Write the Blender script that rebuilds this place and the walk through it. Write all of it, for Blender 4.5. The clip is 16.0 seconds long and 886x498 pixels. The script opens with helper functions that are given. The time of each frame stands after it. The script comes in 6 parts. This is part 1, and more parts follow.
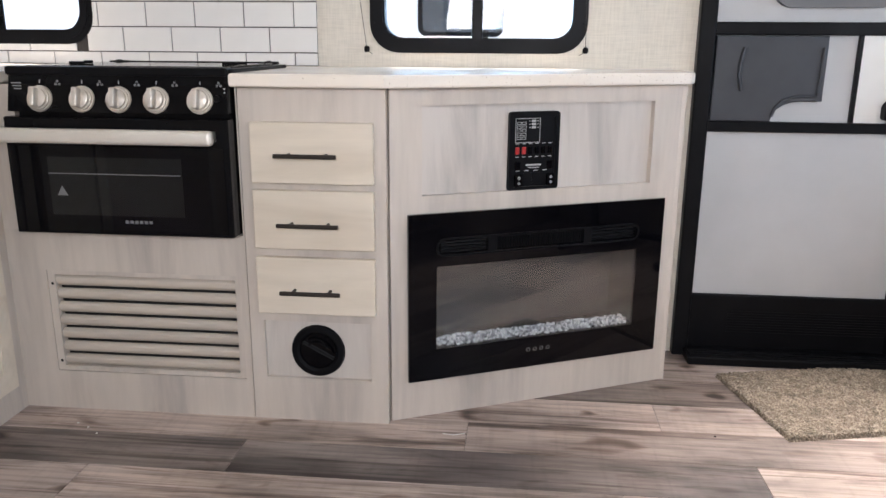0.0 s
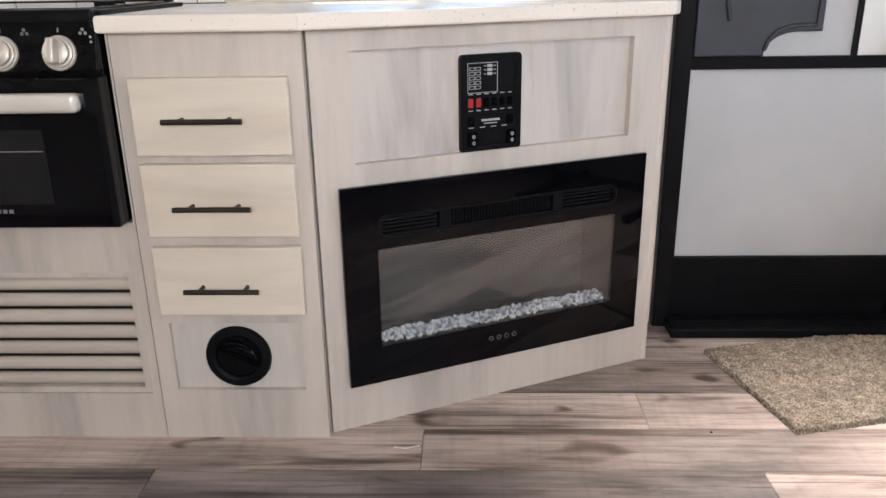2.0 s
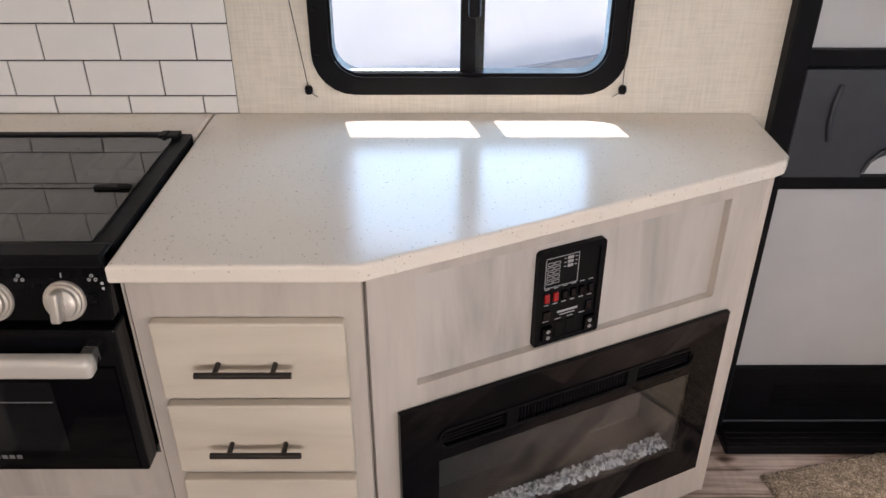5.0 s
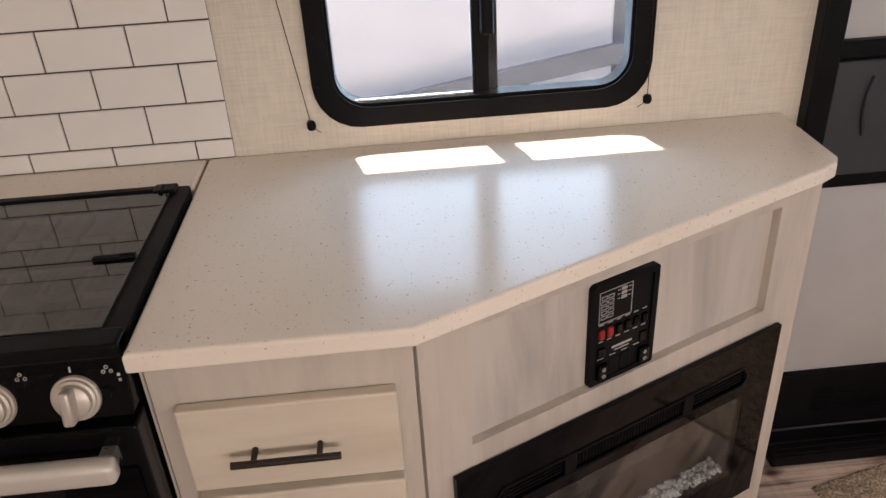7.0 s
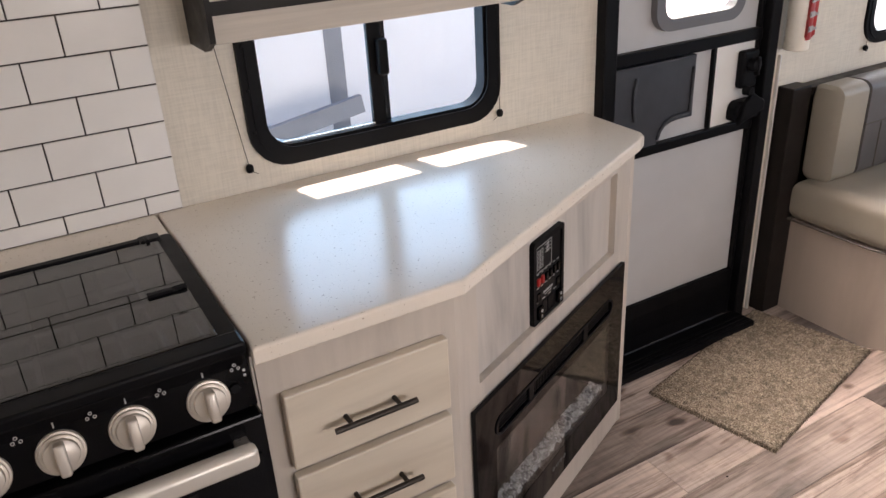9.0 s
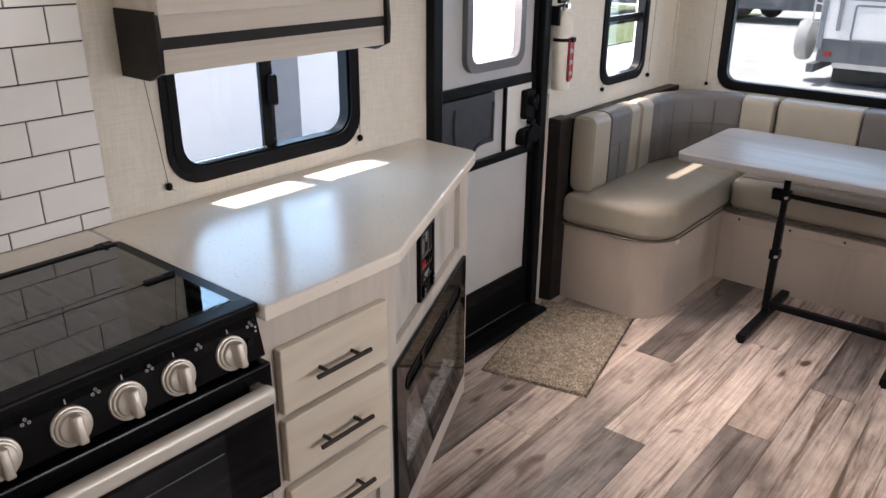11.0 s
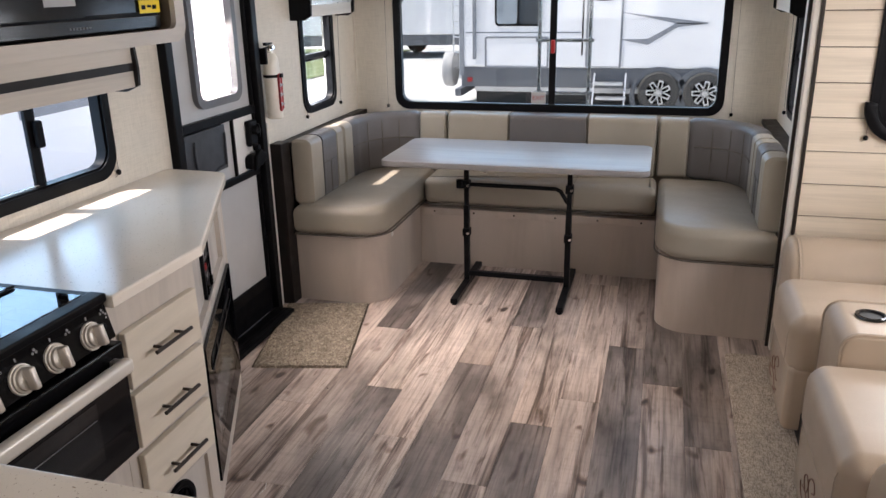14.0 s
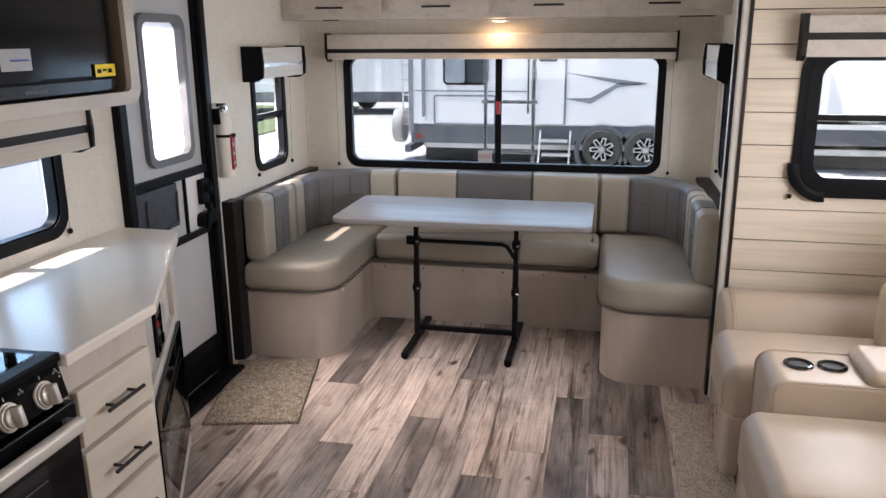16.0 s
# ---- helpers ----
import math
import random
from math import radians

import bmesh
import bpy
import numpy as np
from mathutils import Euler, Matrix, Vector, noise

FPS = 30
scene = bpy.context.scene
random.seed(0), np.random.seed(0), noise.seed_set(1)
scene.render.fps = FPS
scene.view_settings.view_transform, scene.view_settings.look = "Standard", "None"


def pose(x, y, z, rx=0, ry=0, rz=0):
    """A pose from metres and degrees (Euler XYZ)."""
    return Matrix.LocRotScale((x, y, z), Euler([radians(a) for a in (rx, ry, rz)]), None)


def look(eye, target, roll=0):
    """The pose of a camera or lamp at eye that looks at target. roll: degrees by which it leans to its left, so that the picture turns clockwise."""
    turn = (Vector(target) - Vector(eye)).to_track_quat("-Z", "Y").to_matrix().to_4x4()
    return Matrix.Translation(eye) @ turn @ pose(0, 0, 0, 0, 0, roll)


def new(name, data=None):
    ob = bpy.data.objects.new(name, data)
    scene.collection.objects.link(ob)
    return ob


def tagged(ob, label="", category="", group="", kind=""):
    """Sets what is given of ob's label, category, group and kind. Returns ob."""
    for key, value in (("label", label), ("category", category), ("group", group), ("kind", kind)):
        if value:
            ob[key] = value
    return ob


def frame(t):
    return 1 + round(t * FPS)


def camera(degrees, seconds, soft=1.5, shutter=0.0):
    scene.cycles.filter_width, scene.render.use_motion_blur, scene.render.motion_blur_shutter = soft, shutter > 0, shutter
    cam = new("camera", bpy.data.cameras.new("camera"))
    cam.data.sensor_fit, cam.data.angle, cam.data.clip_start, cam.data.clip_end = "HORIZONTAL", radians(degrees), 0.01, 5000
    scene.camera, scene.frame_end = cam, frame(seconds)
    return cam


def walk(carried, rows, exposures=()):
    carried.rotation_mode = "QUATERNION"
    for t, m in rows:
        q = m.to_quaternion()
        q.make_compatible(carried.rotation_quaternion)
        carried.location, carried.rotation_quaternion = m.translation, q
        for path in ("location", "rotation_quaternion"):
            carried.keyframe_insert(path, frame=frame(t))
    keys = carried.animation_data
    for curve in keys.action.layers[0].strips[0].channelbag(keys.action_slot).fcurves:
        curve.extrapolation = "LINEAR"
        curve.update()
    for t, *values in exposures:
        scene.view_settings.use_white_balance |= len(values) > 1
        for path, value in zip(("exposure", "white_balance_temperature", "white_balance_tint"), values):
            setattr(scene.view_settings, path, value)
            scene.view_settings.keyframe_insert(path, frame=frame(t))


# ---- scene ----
cam = camera(59.4, 16.0)
PATH = [
    (0, (0.096, 0.02, 0.993), (-0.088, 1.945, 0.483), 0.4),
    (0.5, (0.111, 0.08, 1.019), (-0.051, 2.003, 0.495), -1.9),
    (1, (0.096, 0.211, 1.009), (-0.024, 2.129, 0.454), -2.3),
    (1.5, (0.091, 0.308, 0.986), (-0.009, 2.216, 0.394), -1.1),
    (2, (0.088, 0.397, 0.984), (0.023, 2.282, 0.318), -0.9),
    (2.5, (0.079, 0.522, 1.078), (0.085, 2.351, 0.269), -4.0),
    (3, (0.041, 0.648, 1.184), (0.122, 2.41, 0.24), -1.3),
    (3.5, (-0.001, 0.691, 1.362), (0.066, 2.415, 0.351), 1.1),
    (4, (-0.042, 0.708, 1.484), (-0.058, 2.433, 0.472), -0.2),
    (4.5, (-0.084, 0.764, 1.518), (-0.098, 2.502, 0.529), -0.8),
    (4.7, (-0.094, 0.813, 1.521), (-0.092, 2.545, 0.522), -0.1),
    (6.8, (-0.183, 1.04, 1.508), (-0.107, 2.775, 0.516), -1.7),
    (7, (-0.228, 1.031, 1.515), (-0.126, 2.766, 0.526), -3.4),
    (7.5, (-0.355, 1.011, 1.513), (-0.087, 2.749, 0.561), -5.7),
    (8, (-0.481, 0.963, 1.517), (0.005, 2.667, 0.589), -5.0),
    (8.5, (-0.635, 0.901, 1.56), (0.071, 2.538, 0.654), -3.9),
    (8.7, (-0.709, 0.877, 1.551), (0.064, 2.496, 0.666), -3.8),
    (10.8, (-1.393, 0.801, 1.588), (0.01, 1.991, 0.803), 0.9),
    (11, (-1.403, 0.774, 1.575), (0.028, 1.953, 0.826), 0.4),
    (11.5, (-1.478, 0.836, 1.568), (0.113, 1.821, 0.863), -0.3),
    (12, (-1.613, 0.809, 1.558), (0.076, 1.63, 0.87), 0.1),
    (12.5, (-1.734, 0.751, 1.575), (-0.005, 1.482, 0.886), 0.3),
    (13, (-1.842, 0.712, 1.576), (-0.072, 1.353, 0.9), -0.2),
    (13.5, (-1.939, 0.693, 1.581), (-0.139, 1.257, 0.919), -0.8),
    (14, (-1.999, 0.675, 1.599), (-0.18, 1.189, 0.946), -1.1),
    (14.5, (-2.044, 0.653, 1.599), (-0.207, 1.12, 0.963), -1.3),
    (15, (-2.067, 0.642, 1.604), (-0.211, 1.065, 0.991), -1.1),
    (15.5, (-2.067, 0.635, 1.618), (-0.195, 1.044, 1.045), -0.6),
    (16, (-2.077, 0.651, 1.633), (-0.188, 1.05, 1.11), -0.4),
]
# the clip's camera brightens, darkens and tints: seconds, stops, kelvin, tint
EXPOSURES = [(0, 1.57, 6500, 16), (2.0, 1.60, 6600, 16), (3.0, 1.58, 6600, 16), (4.7, 1.26, 6950, 20), (6.8, 0.94, 8100, 26), (8.7, 0.98, 7400, 23), (10.8, 0.95, 6900, 19), (13, 1.00, 6950, 19), (16, 0.94, 6700, 19)]
walk(cam, [(t, look(eye, target, roll)) for t, eye, target, roll in PATH], EXPOSURES)

# ---- world, sun and daylight ----
SUN_EL, SUN_AZ = 64.0, 14.0          # height of the sun, and its turn from the door wall's normal
sun_way = Vector((math.sin(radians(SUN_AZ)) * math.cos(radians(SUN_EL)), -math.cos(radians(SUN_AZ)) * math.cos(radians(SUN_EL)), -math.sin(radians(SUN_EL))))
world = bpy.data.worlds.new("world")
scene.world = world
world.use_nodes = True
wt = world.node_tree
sky = wt.nodes.new("ShaderNodeTexSky")
sky.sky_type, sky.sun_disc = "NISHITA", False
sky.sun_elevation = radians(SUN_EL)
sky.sun_rotation = math.atan2(-sun_way.x, -sun_way.y)
wt.links.new(sky.outputs[0], wt.nodes["Background"].inputs[0])
wt.nodes["Background"].inputs[1].default_value = 0.15

sun_data = bpy.data.lights.new("sun", "SUN")
sun_data.energy, sun_data.angle, sun_data.color = 5.0, radians(0.53), (1.0, 0.95, 0.88)
sun_ob = new("sun", sun_data)
sun_ob.matrix_world = look((0, 0, 9), Vector((0, 0, 9)) + sun_way)


def window_light(name, eye, target, width, height, power, color=(0.93, 0.97, 1.0), spread=150):
    """The sky's light that comes in at a window's opening, and fill from unseen windows."""
    data = bpy.data.lights.new(name, "AREA")
    data.shape, data.size, data.size_y, data.energy, data.color = "RECTANGLE", width, height, power * 0.78, color
    data.spread = radians(spread)
    ob = new(name, data)
    ob.matrix_world = look(eye, target)
    return ob


window_light("kitchen_window_light", (-0.03, 2.60, 1.17), (-0.03, 1.5, 0.95), 0.56, 0.34, 1.35, (0.42, 0.72, 1.0))
window_light("dinette_window_light", (2.08, 2.60, 1.22), (2.0, 1.5, 0.9), 0.36, 0.48, 5)
window_light("rear_window_light", (2.74, 1.29, 1.2), (1.5, 1.29, 0.9), 1.8, 0.58, 7.0, (0.50, 0.75, 1.0))
window_light("door_window_light", (1.02, 2.56, 1.42), (1.10, 1.68, 0.0), 0.32, 0.58, 8, (1.0, 0.95, 0.90), 66)
window_light("side_window_light", (2.05, -0.02, 1.2), (2.05, 1.2, 0.9), 0.36, 0.5, 3.5)
window_light("slide_window_light", (1.52, -0.42, 1.25), (0.5, -0.3, 0.9), 0.5, 0.5, 8)
# fill at an assumed, unseen window; brightens the kitchen fronts
window_light("slide_rear_fill_light", (0.2, -0.93, 1.35), (0.75, 0.8, 0.5), 1.3, 0.55, 16)
# warm fill lamp, added at the far end, out of view
window_light("front_fill_light", (-3.1, 1.4, 1.5), (-1.0, 1.3, 0.9), 1.2, 0.8, 4.0, (1.0, 0.92, 0.82))


# ---- material helpers ----
def mat(name):
    m = bpy.data.materials.new(name)
    m.use_nodes = True
    return m, m.node_tree, m.node_tree.nodes["Principled BSDF"]


def link(t, a, b):
    t.links.new(a, b)


def coords(t, scale=(1, 1, 1), kind="Object", rot=(0, 0, 0)):
    tc = t.nodes.new("ShaderNodeTexCoord")
    mp = t.nodes.new("ShaderNodeMapping")
    mp.inputs["Scale"].default_value = scale
    mp.inputs["Rotation"].default_value = rot
    link(t, tc.outputs[kind], mp.inputs[0])
    return mp.outputs[0]


def noise_tex(t, vec, scale, detail=4, rough=0.55, distort=0.0):
    n = t.nodes.new("ShaderNodeTexNoise")
    n.inputs["Scale"].default_value, n.inputs["Detail"].default_value = scale, detail
    n.inputs["Roughness"].default_value, n.inputs["Distortion"].default_value = rough, distort
    link(t, vec, n.inputs["Vector"])
    return n.outputs["Fac"]


def ramp(t, fac, stops):
    r = t.nodes.new("ShaderNodeValToRGB")
    while len(r.color_ramp.elements) < len(stops):
        r.color_ramp.elements.new(0.5)
    for e, (p, c) in zip(r.color_ramp.elements, stops):
        e.position, e.color = p, (*c, 1) if len(c) == 3 else c
    link(t, fac, r.inputs[0])
    return r.outputs[0]


def mix(t, kind, fac, a, b):
    m = t.nodes.new("ShaderNodeMix")
    m.data_type, m.blend_type = "RGBA", kind
    for sock, v in ((m.inputs[0], fac), (m.inputs[6], a), (m.inputs[7], b)):
        if isinstance(v, bpy.types.NodeSocket):
            link(t, v, sock)
        else:
            sock.default_value = v if not isinstance(v, tuple) or len(v) == 4 else (*v, 1)
    return m.outputs[2]


def bump(t, bsdf, height, strength, distance=0.002):
    b = t.nodes.new("ShaderNodeBump")
    b.inputs["Strength"].default_value, b.inputs["Distance"].default_value = strength, distance
    link(t, height, b.inputs["Height"])
    link(t, b.outputs[0], bsdf.inputs["Normal"])


def grey(v):
    return (v, v, v)


def painted(name, color, rough=0.5, metal=0.0, var=0.08, scale=6.0, bump_s=0.05, bump_scale=180, coat=0.0, spec=0.5):
    """Paint, plastic or metal with slight blotches, smears in the gloss and a fine grain."""
    m, t, b = mat(name)
    v = coords(t)
    n = noise_tex(t, v, scale, 5)
    lo, hi = tuple(c * (1 - var) for c in color), tuple(min(1, c * (1 + var)) for c in color)
    link(t, ramp(t, n, [(0.3, lo), (0.7, hi)]), b.inputs["Base Color"])
    link(t, ramp(t, noise_tex(t, v, scale * 2.3, 6), [(0.3, grey(max(0.02, rough * 0.8))), (0.7, grey(min(1, rough * 1.2)))]), b.inputs["Roughness"])
    b.inputs["Metallic"].default_value = metal
    b.inputs["Coat Weight"].default_value = coat
    b.inputs["Specular IOR Level"].default_value = spec
    if bump_s:
        bump(t, b, noise_tex(t, v, bump_scale, 2), bump_s, 0.001)
    return m


def wood_print(name, base, dark, stretch=(14, 14, 0.9), rough=0.45, streak=0.5):
    """Pale whitewashed wood print; the grain runs along the axis that stretch holds small."""
    m, t, b = mat(name)
    v = coords(t, stretch)
    info = t.nodes.new("ShaderNodeObjectInfo")
    add = t.nodes.new("ShaderNodeVectorMath")
    add.operation = "MULTIPLY_ADD"
    link(t, info.outputs["Random"], add.inputs[0])
    add.inputs[1].default_value = (31, 17, 23)
    link(t, v, add.inputs[2])
    v2 = add.outputs[0]
    n1 = noise_tex(t, v2, 1.2, 6, 0.6, 0.6)
    n2 = noise_tex(t, v2, 7.0, 4, 0.6)
    c = ramp(t, n1, [(0.32, dark), (0.5, base), (0.75, tuple(min(1, x * 1.06) for x in base))])
    c = mix(t, "MULTIPLY", streak, c, ramp(t, n2, [(0.3, grey(0.82)), (0.6, grey(1.0))]))
    knots = noise_tex(t, coords(t, tuple(s * 0.35 for s in stretch)), 1.7, 3, 0.5, 1.2)
    c = mix(t, "MULTIPLY", 0.6, c, ramp(t, knots, [(0.25, (0.78, 0.74, 0.70)), (0.42, grey(1.0))]))
    link(t, c, b.inputs["Base Color"])
    b.inputs["Roughness"].default_value = rough
    bump(t, b, n2, 0.08, 0.001)
    return m


def plank_mat(name, lo, mid, hi):
    """Weathered oak floor plank: soft clouds of grey wear, long grain, saw marks, dark streaks and a few knots, along x."""
    m, t, b = mat(name)
    info = t.nodes.new("ShaderNodeObjectInfo")

    def field(scale, shift):
        add = t.nodes.new("ShaderNodeVectorMath")
        add.operation = "MULTIPLY_ADD"
        link(t, info.outputs["Random"], add.inputs[0])
        add.inputs[1].default_value = shift
        link(t, coords(t, scale), add.inputs[2])
        return add.outputs[0]

    cloud = noise_tex(t, field((2.0, 7.0, 1.0), (53, 37, 29)), 1.0, 4, 0.55, 0.35)
    c = ramp(t, cloud, [(0.30, lo), (0.46, mid), (0.62, hi), (0.8, tuple(x * 1.06 for x in hi))])
    grain = noise_tex(t, field((2.6, 95.0, 1.0), (23, 91, 7)), 1.0, 4, 0.6, 0.15)
    c = mix(t, "MULTIPLY", 0.8, c, ramp(t, grain, [(0.32, grey(0.52)), (0.56, grey(1.0))]))
    streak = noise_tex(t, field((1.0, 25.0, 1.0), (11, 71, 5)), 1.0, 5, 0.66, 0.6)
    c = mix(t, "MULTIPLY", 0.95, c, ramp(t, streak, [(0.33, (0.17, 0.14, 0.128)), (0.40, (0.50, 0.455, 0.43)), (0.48, grey(1.0))]))
    fleck = noise_tex(t, field((7.0, 44.0, 1.0), (31, 19, 9)), 1.0, 4, 0.62, 0.3)
    c = mix(t, "MULTIPLY", 0.55, c, ramp(t, fleck, [(0.30, (0.30, 0.26, 0.24)), (0.40, (0.78, 0.75, 0.73)), (0.48, grey(1.0))]))
    saw = noise_tex(t, field((70.0, 4.0, 1.0), (17, 13, 3)), 1.0, 2, 0.5)
    c = mix(t, "MULTIPLY", 0.35, c, ramp(t, saw, [(0.30, grey(0.72)), (0.48, grey(1.0))]))
    knot = noise_tex(t, field((5.0, 15.0, 1.0), (7, 41, 5)), 1.0, 1, 0.4, 0.8)
    c = mix(t, "MULTIPLY", 1.0, c, ramp(t, knot, [(0.21, (0.12, 0.09, 0.075)), (0.27, (0.55, 0.48, 0.44)), (0.34, grey(1.0))]))
    warm = noise_tex(t, field((0.8, 2.0, 1.0), (3, 29, 2)), 1.0, 2, 0.5)
    c = mix(t, "MULTIPLY", 0.8, c, ramp(t, warm, [(0.35, (1.0, 0.955, 0.92)), (0.65, (0.98, 0.985, 1.0))]))
    link(t, c, b.inputs["Base Color"])
    link(t, ramp(t, grain, [(0.3, grey(0.30)), (0.7, grey(0.44))]), b.inputs["Roughness"])
    bump(t, b, grain, 0.06, 0.001)
    return m


def tweed(name, a, dark):
    """Coarse two-tone weave: dark flecks in rows across pale threads."""
    m, t, b = mat(name)
    rows = noise_tex(t, coords(t, (60, 420, 60)), 1.0, 2, 0.6)
    cols = noise_tex(t, coords(t, (420, 60, 60)), 1.0, 2, 0.6)
    c = mix(t, "MULTIPLY", 0.6, a, ramp(t, rows, [(0.38, dark), (0.52, grey(1.0))]))
    c = mix(t, "MULTIPLY", 0.42, c, ramp(t, cols, [(0.38, dark), (0.50, grey(1.0))]))
    c = mix(t, "MULTIPLY", 0.5, c, ramp(t, noise_tex(t, coords(t), 22.0, 3), [(0.35, grey(0.72)), (0.6, grey(1.0))]))
    link(t, c, b.inputs["Base Color"])
    b.inputs["Roughness"].default_value = 0.95
    bump(t, b, rows, 0.6, 0.003)
    return m


def leather(name, color, rough=0.42):
    m, t, b = mat(name)
    v = coords(t)
    n = noise_tex(t, v, 4.0, 4)
    link(t, ramp(t, n, [(0.3, tuple(x * 0.93 for x in color)), (0.7, tuple(min(1, x * 1.05) for x in color))]), b.inputs["Base Color"])
    vor = t.nodes.new("ShaderNodeTexVoronoi")
    vor.inputs["Scale"].default_value = 420
    link(t, v, vor.inputs["Vector"])
    link(t, ramp(t, noise_tex(t, v, 9, 4), [(0.3, grey(rough * 0.85)), (0.7, grey(rough * 1.2))]), b.inputs["Roughness"])
    soft = noise_tex(t, v, 11.0, 3)
    s = t.nodes.new("ShaderNodeMath")
    s.operation = "MULTIPLY_ADD"
    link(t, soft, s.inputs[0])
    s.inputs[1].default_value = 5.0
    link(t, vor.outputs["Distance"], s.inputs[2])
    bump(t, b, s.outputs[0], 0.18, 0.002)
    return m


def woven(name, a, c2, sx, sz, amount=0.8, rough=0.85, strength=0.3):
    """A coarse linen-like weave: crossing slubs at two directions."""
    m, t, b = mat(name)
    h1 = noise_tex(t, coords(t, (sx, sx, sz * 0.06)), 1.0, 3, 0.6)
    h2 = noise_tex(t, coords(t, (sx * 0.06, sx * 0.06, sz)), 1.0, 3, 0.6)
    mx = t.nodes.new("ShaderNodeMath")
    mx.operation = "ADD"
    link(t, h1, mx.inputs[0])
    link(t, h2, mx.inputs[1])
    half = t.nodes.new("ShaderNodeMath")
    half.operation = "MULTIPLY"
    half.inputs[1].default_value = 0.5
    link(t, mx.outputs[0], half.inputs[0])
    c = ramp(t, half.outputs[0], [(0.38, c2), (0.58, a)])
    c = mix(t, "MIX", 1 - amount, c, a)
    c = mix(t, "MULTIPLY", 0.35, c, ramp(t, noise_tex(t, coords(t), 2.0, 3), [(0.3, grey(0.88)), (0.7, grey(1.0))]))
    link(t, c, b.inputs["Base Color"])
    b.inputs["Roughness"].default_value = rough
    bump(t, b, half.outputs[0], strength, 0.001)
    return m


def clear_glass(name, tint, gloss=0.12):
    m, t, b = mat(name)
    t.nodes.remove(b)
    tr = t.nodes.new("ShaderNodeBsdfTransparent")
    tr.inputs[0].default_value = (*tint, 1)
    gl = t.nodes.new("ShaderNodeBsdfGlossy")
    gl.inputs["Roughness"].default_value = 0.02
    lw = t.nodes.new("ShaderNodeLayerWeight")
    lw.inputs[0].default_value = 0.5
    pw = t.nodes.new("ShaderNodeMath")
    pw.operation = "POWER"
    link(t, lw.outputs["Facing"], pw.inputs[0])
    pw.inputs[1].default_value = 4.0
    sc = t.nodes.new("ShaderNodeMath")
    sc.operation, sc.use_clamp = "MULTIPLY_ADD", True
    link(t, pw.outputs[0], sc.inputs[0])
    sc.inputs[1].default_value, sc.inputs[2].default_value = 0.8, gloss
    mx = t.nodes.new("ShaderNodeMixShader")
    link(t, sc.outputs[0], mx.inputs[0])
    link(t, tr.outputs[0], mx.inputs[1])
    link(t, gl.outputs[0], mx.inputs[2])
    link(t, mx.outputs[0], t.nodes["Material Output"].inputs[0])
    return m


def speckled(name):
    """Warm white solid surface with small grey-brown chips."""
    m, t, b = mat(name)
    v = coords(t)
    base = ramp(t, noise_tex(t, v, 3.0, 3), [(0.3, (0.79, 0.715, 0.62)), (0.7, (0.83, 0.76, 0.675))])
    for sc, lo, hi, col in ((330, 0.70, 0.74, (0.70, 0.63, 0.55)), (520, 0.69, 0.74, (0.72, 0.665, 0.59)), (210, 0.72, 0.735, (0.46, 0.37, 0.29))):
        n = noise_tex(t, v, sc, 1, 0.4)
        base = mix(t, "MIX", ramp(t, n, [(lo, grey(0.0)), (hi, grey(1.0))]), base, col)
    link(t, base, b.inputs["Base Color"])
    link(t, ramp(t, noise_tex(t, v, 5, 5), [(0.3, grey(0.16)), (0.7, grey(0.24))]), b.inputs["Roughness"])
    return m


def carpet(name, a, c2, c3, scale=260):
    m, t, b = mat(name)
    v = coords(t)
    n = noise_tex(t, v, scale, 3, 0.7)
    c = ramp(t, n, [(0.32, c2), (0.5, a), (0.68, c3)])
    c = mix(t, "MULTIPLY", 0.85, c, ramp(t, noise_tex(t, v, 46, 4), [(0.36, grey(0.5)), (0.60, grey(1.0))]))
    link(t, c, b.inputs["Base Color"])
    b.inputs["Roughness"].default_value = 0.95
    bump(t, b, n, 0.8, 0.006)
    return m


def crystals(name):
    """Broken clear glass: some pieces bright, some dark, all sharp and glossy."""
    m, t, b = mat(name)
    geo = t.nodes.new("ShaderNodeNewGeometry")
    link(t, ramp(t, geo.outputs["Random Per Island"], [(0.0, (0.22, 0.225, 0.235)), (0.35, (0.55, 0.56, 0.58)), (0.6, (0.93, 0.93, 0.93)), (1.0, (0.98, 0.98, 0.98))]), b.inputs["Base Color"])
    b.inputs["Roughness"].default_value = 0.05
    b.inputs["Metallic"].default_value = 0.1
    return m


def glow(name, color, strength):
    m, t, b = mat(name)
    b.inputs["Base Color"].default_value = (*color, 1)
    b.inputs["Emission Color"].default_value = (*color, 1)
    b.inputs["Emission Strength"].default_value = strength
    return m


# ---- materials ----
WOOD = wood_print("whitewashed_wood", (0.56, 0.50, 0.44), (0.43, 0.385, 0.345), (6, 6, 0.7), 0.45, 0.45)
WOOD_H = wood_print("whitewashed_wood_level", (0.56, 0.50, 0.43), (0.46, 0.41, 0.355), (0.7, 6, 6), 0.45, 0.34)
WOOD_PANEL = wood_print("whitewashed_panel", (0.555, 0.51, 0.465), (0.36, 0.335, 0.31), (5, 5, 0.6), 0.45, 0.5)
DRAWER = wood_print("cream_drawer_front", (0.67, 0.595, 0.49), (0.61, 0.535, 0.435), (1.2, 9, 9), 0.42, 0.25)
BENCH_WOOD = wood_print("bench_panel_wood", (0.47, 0.395, 0.335), (0.40, 0.335, 0.285), (3.2, 3.2, 0.5), 0.34, 0.12)
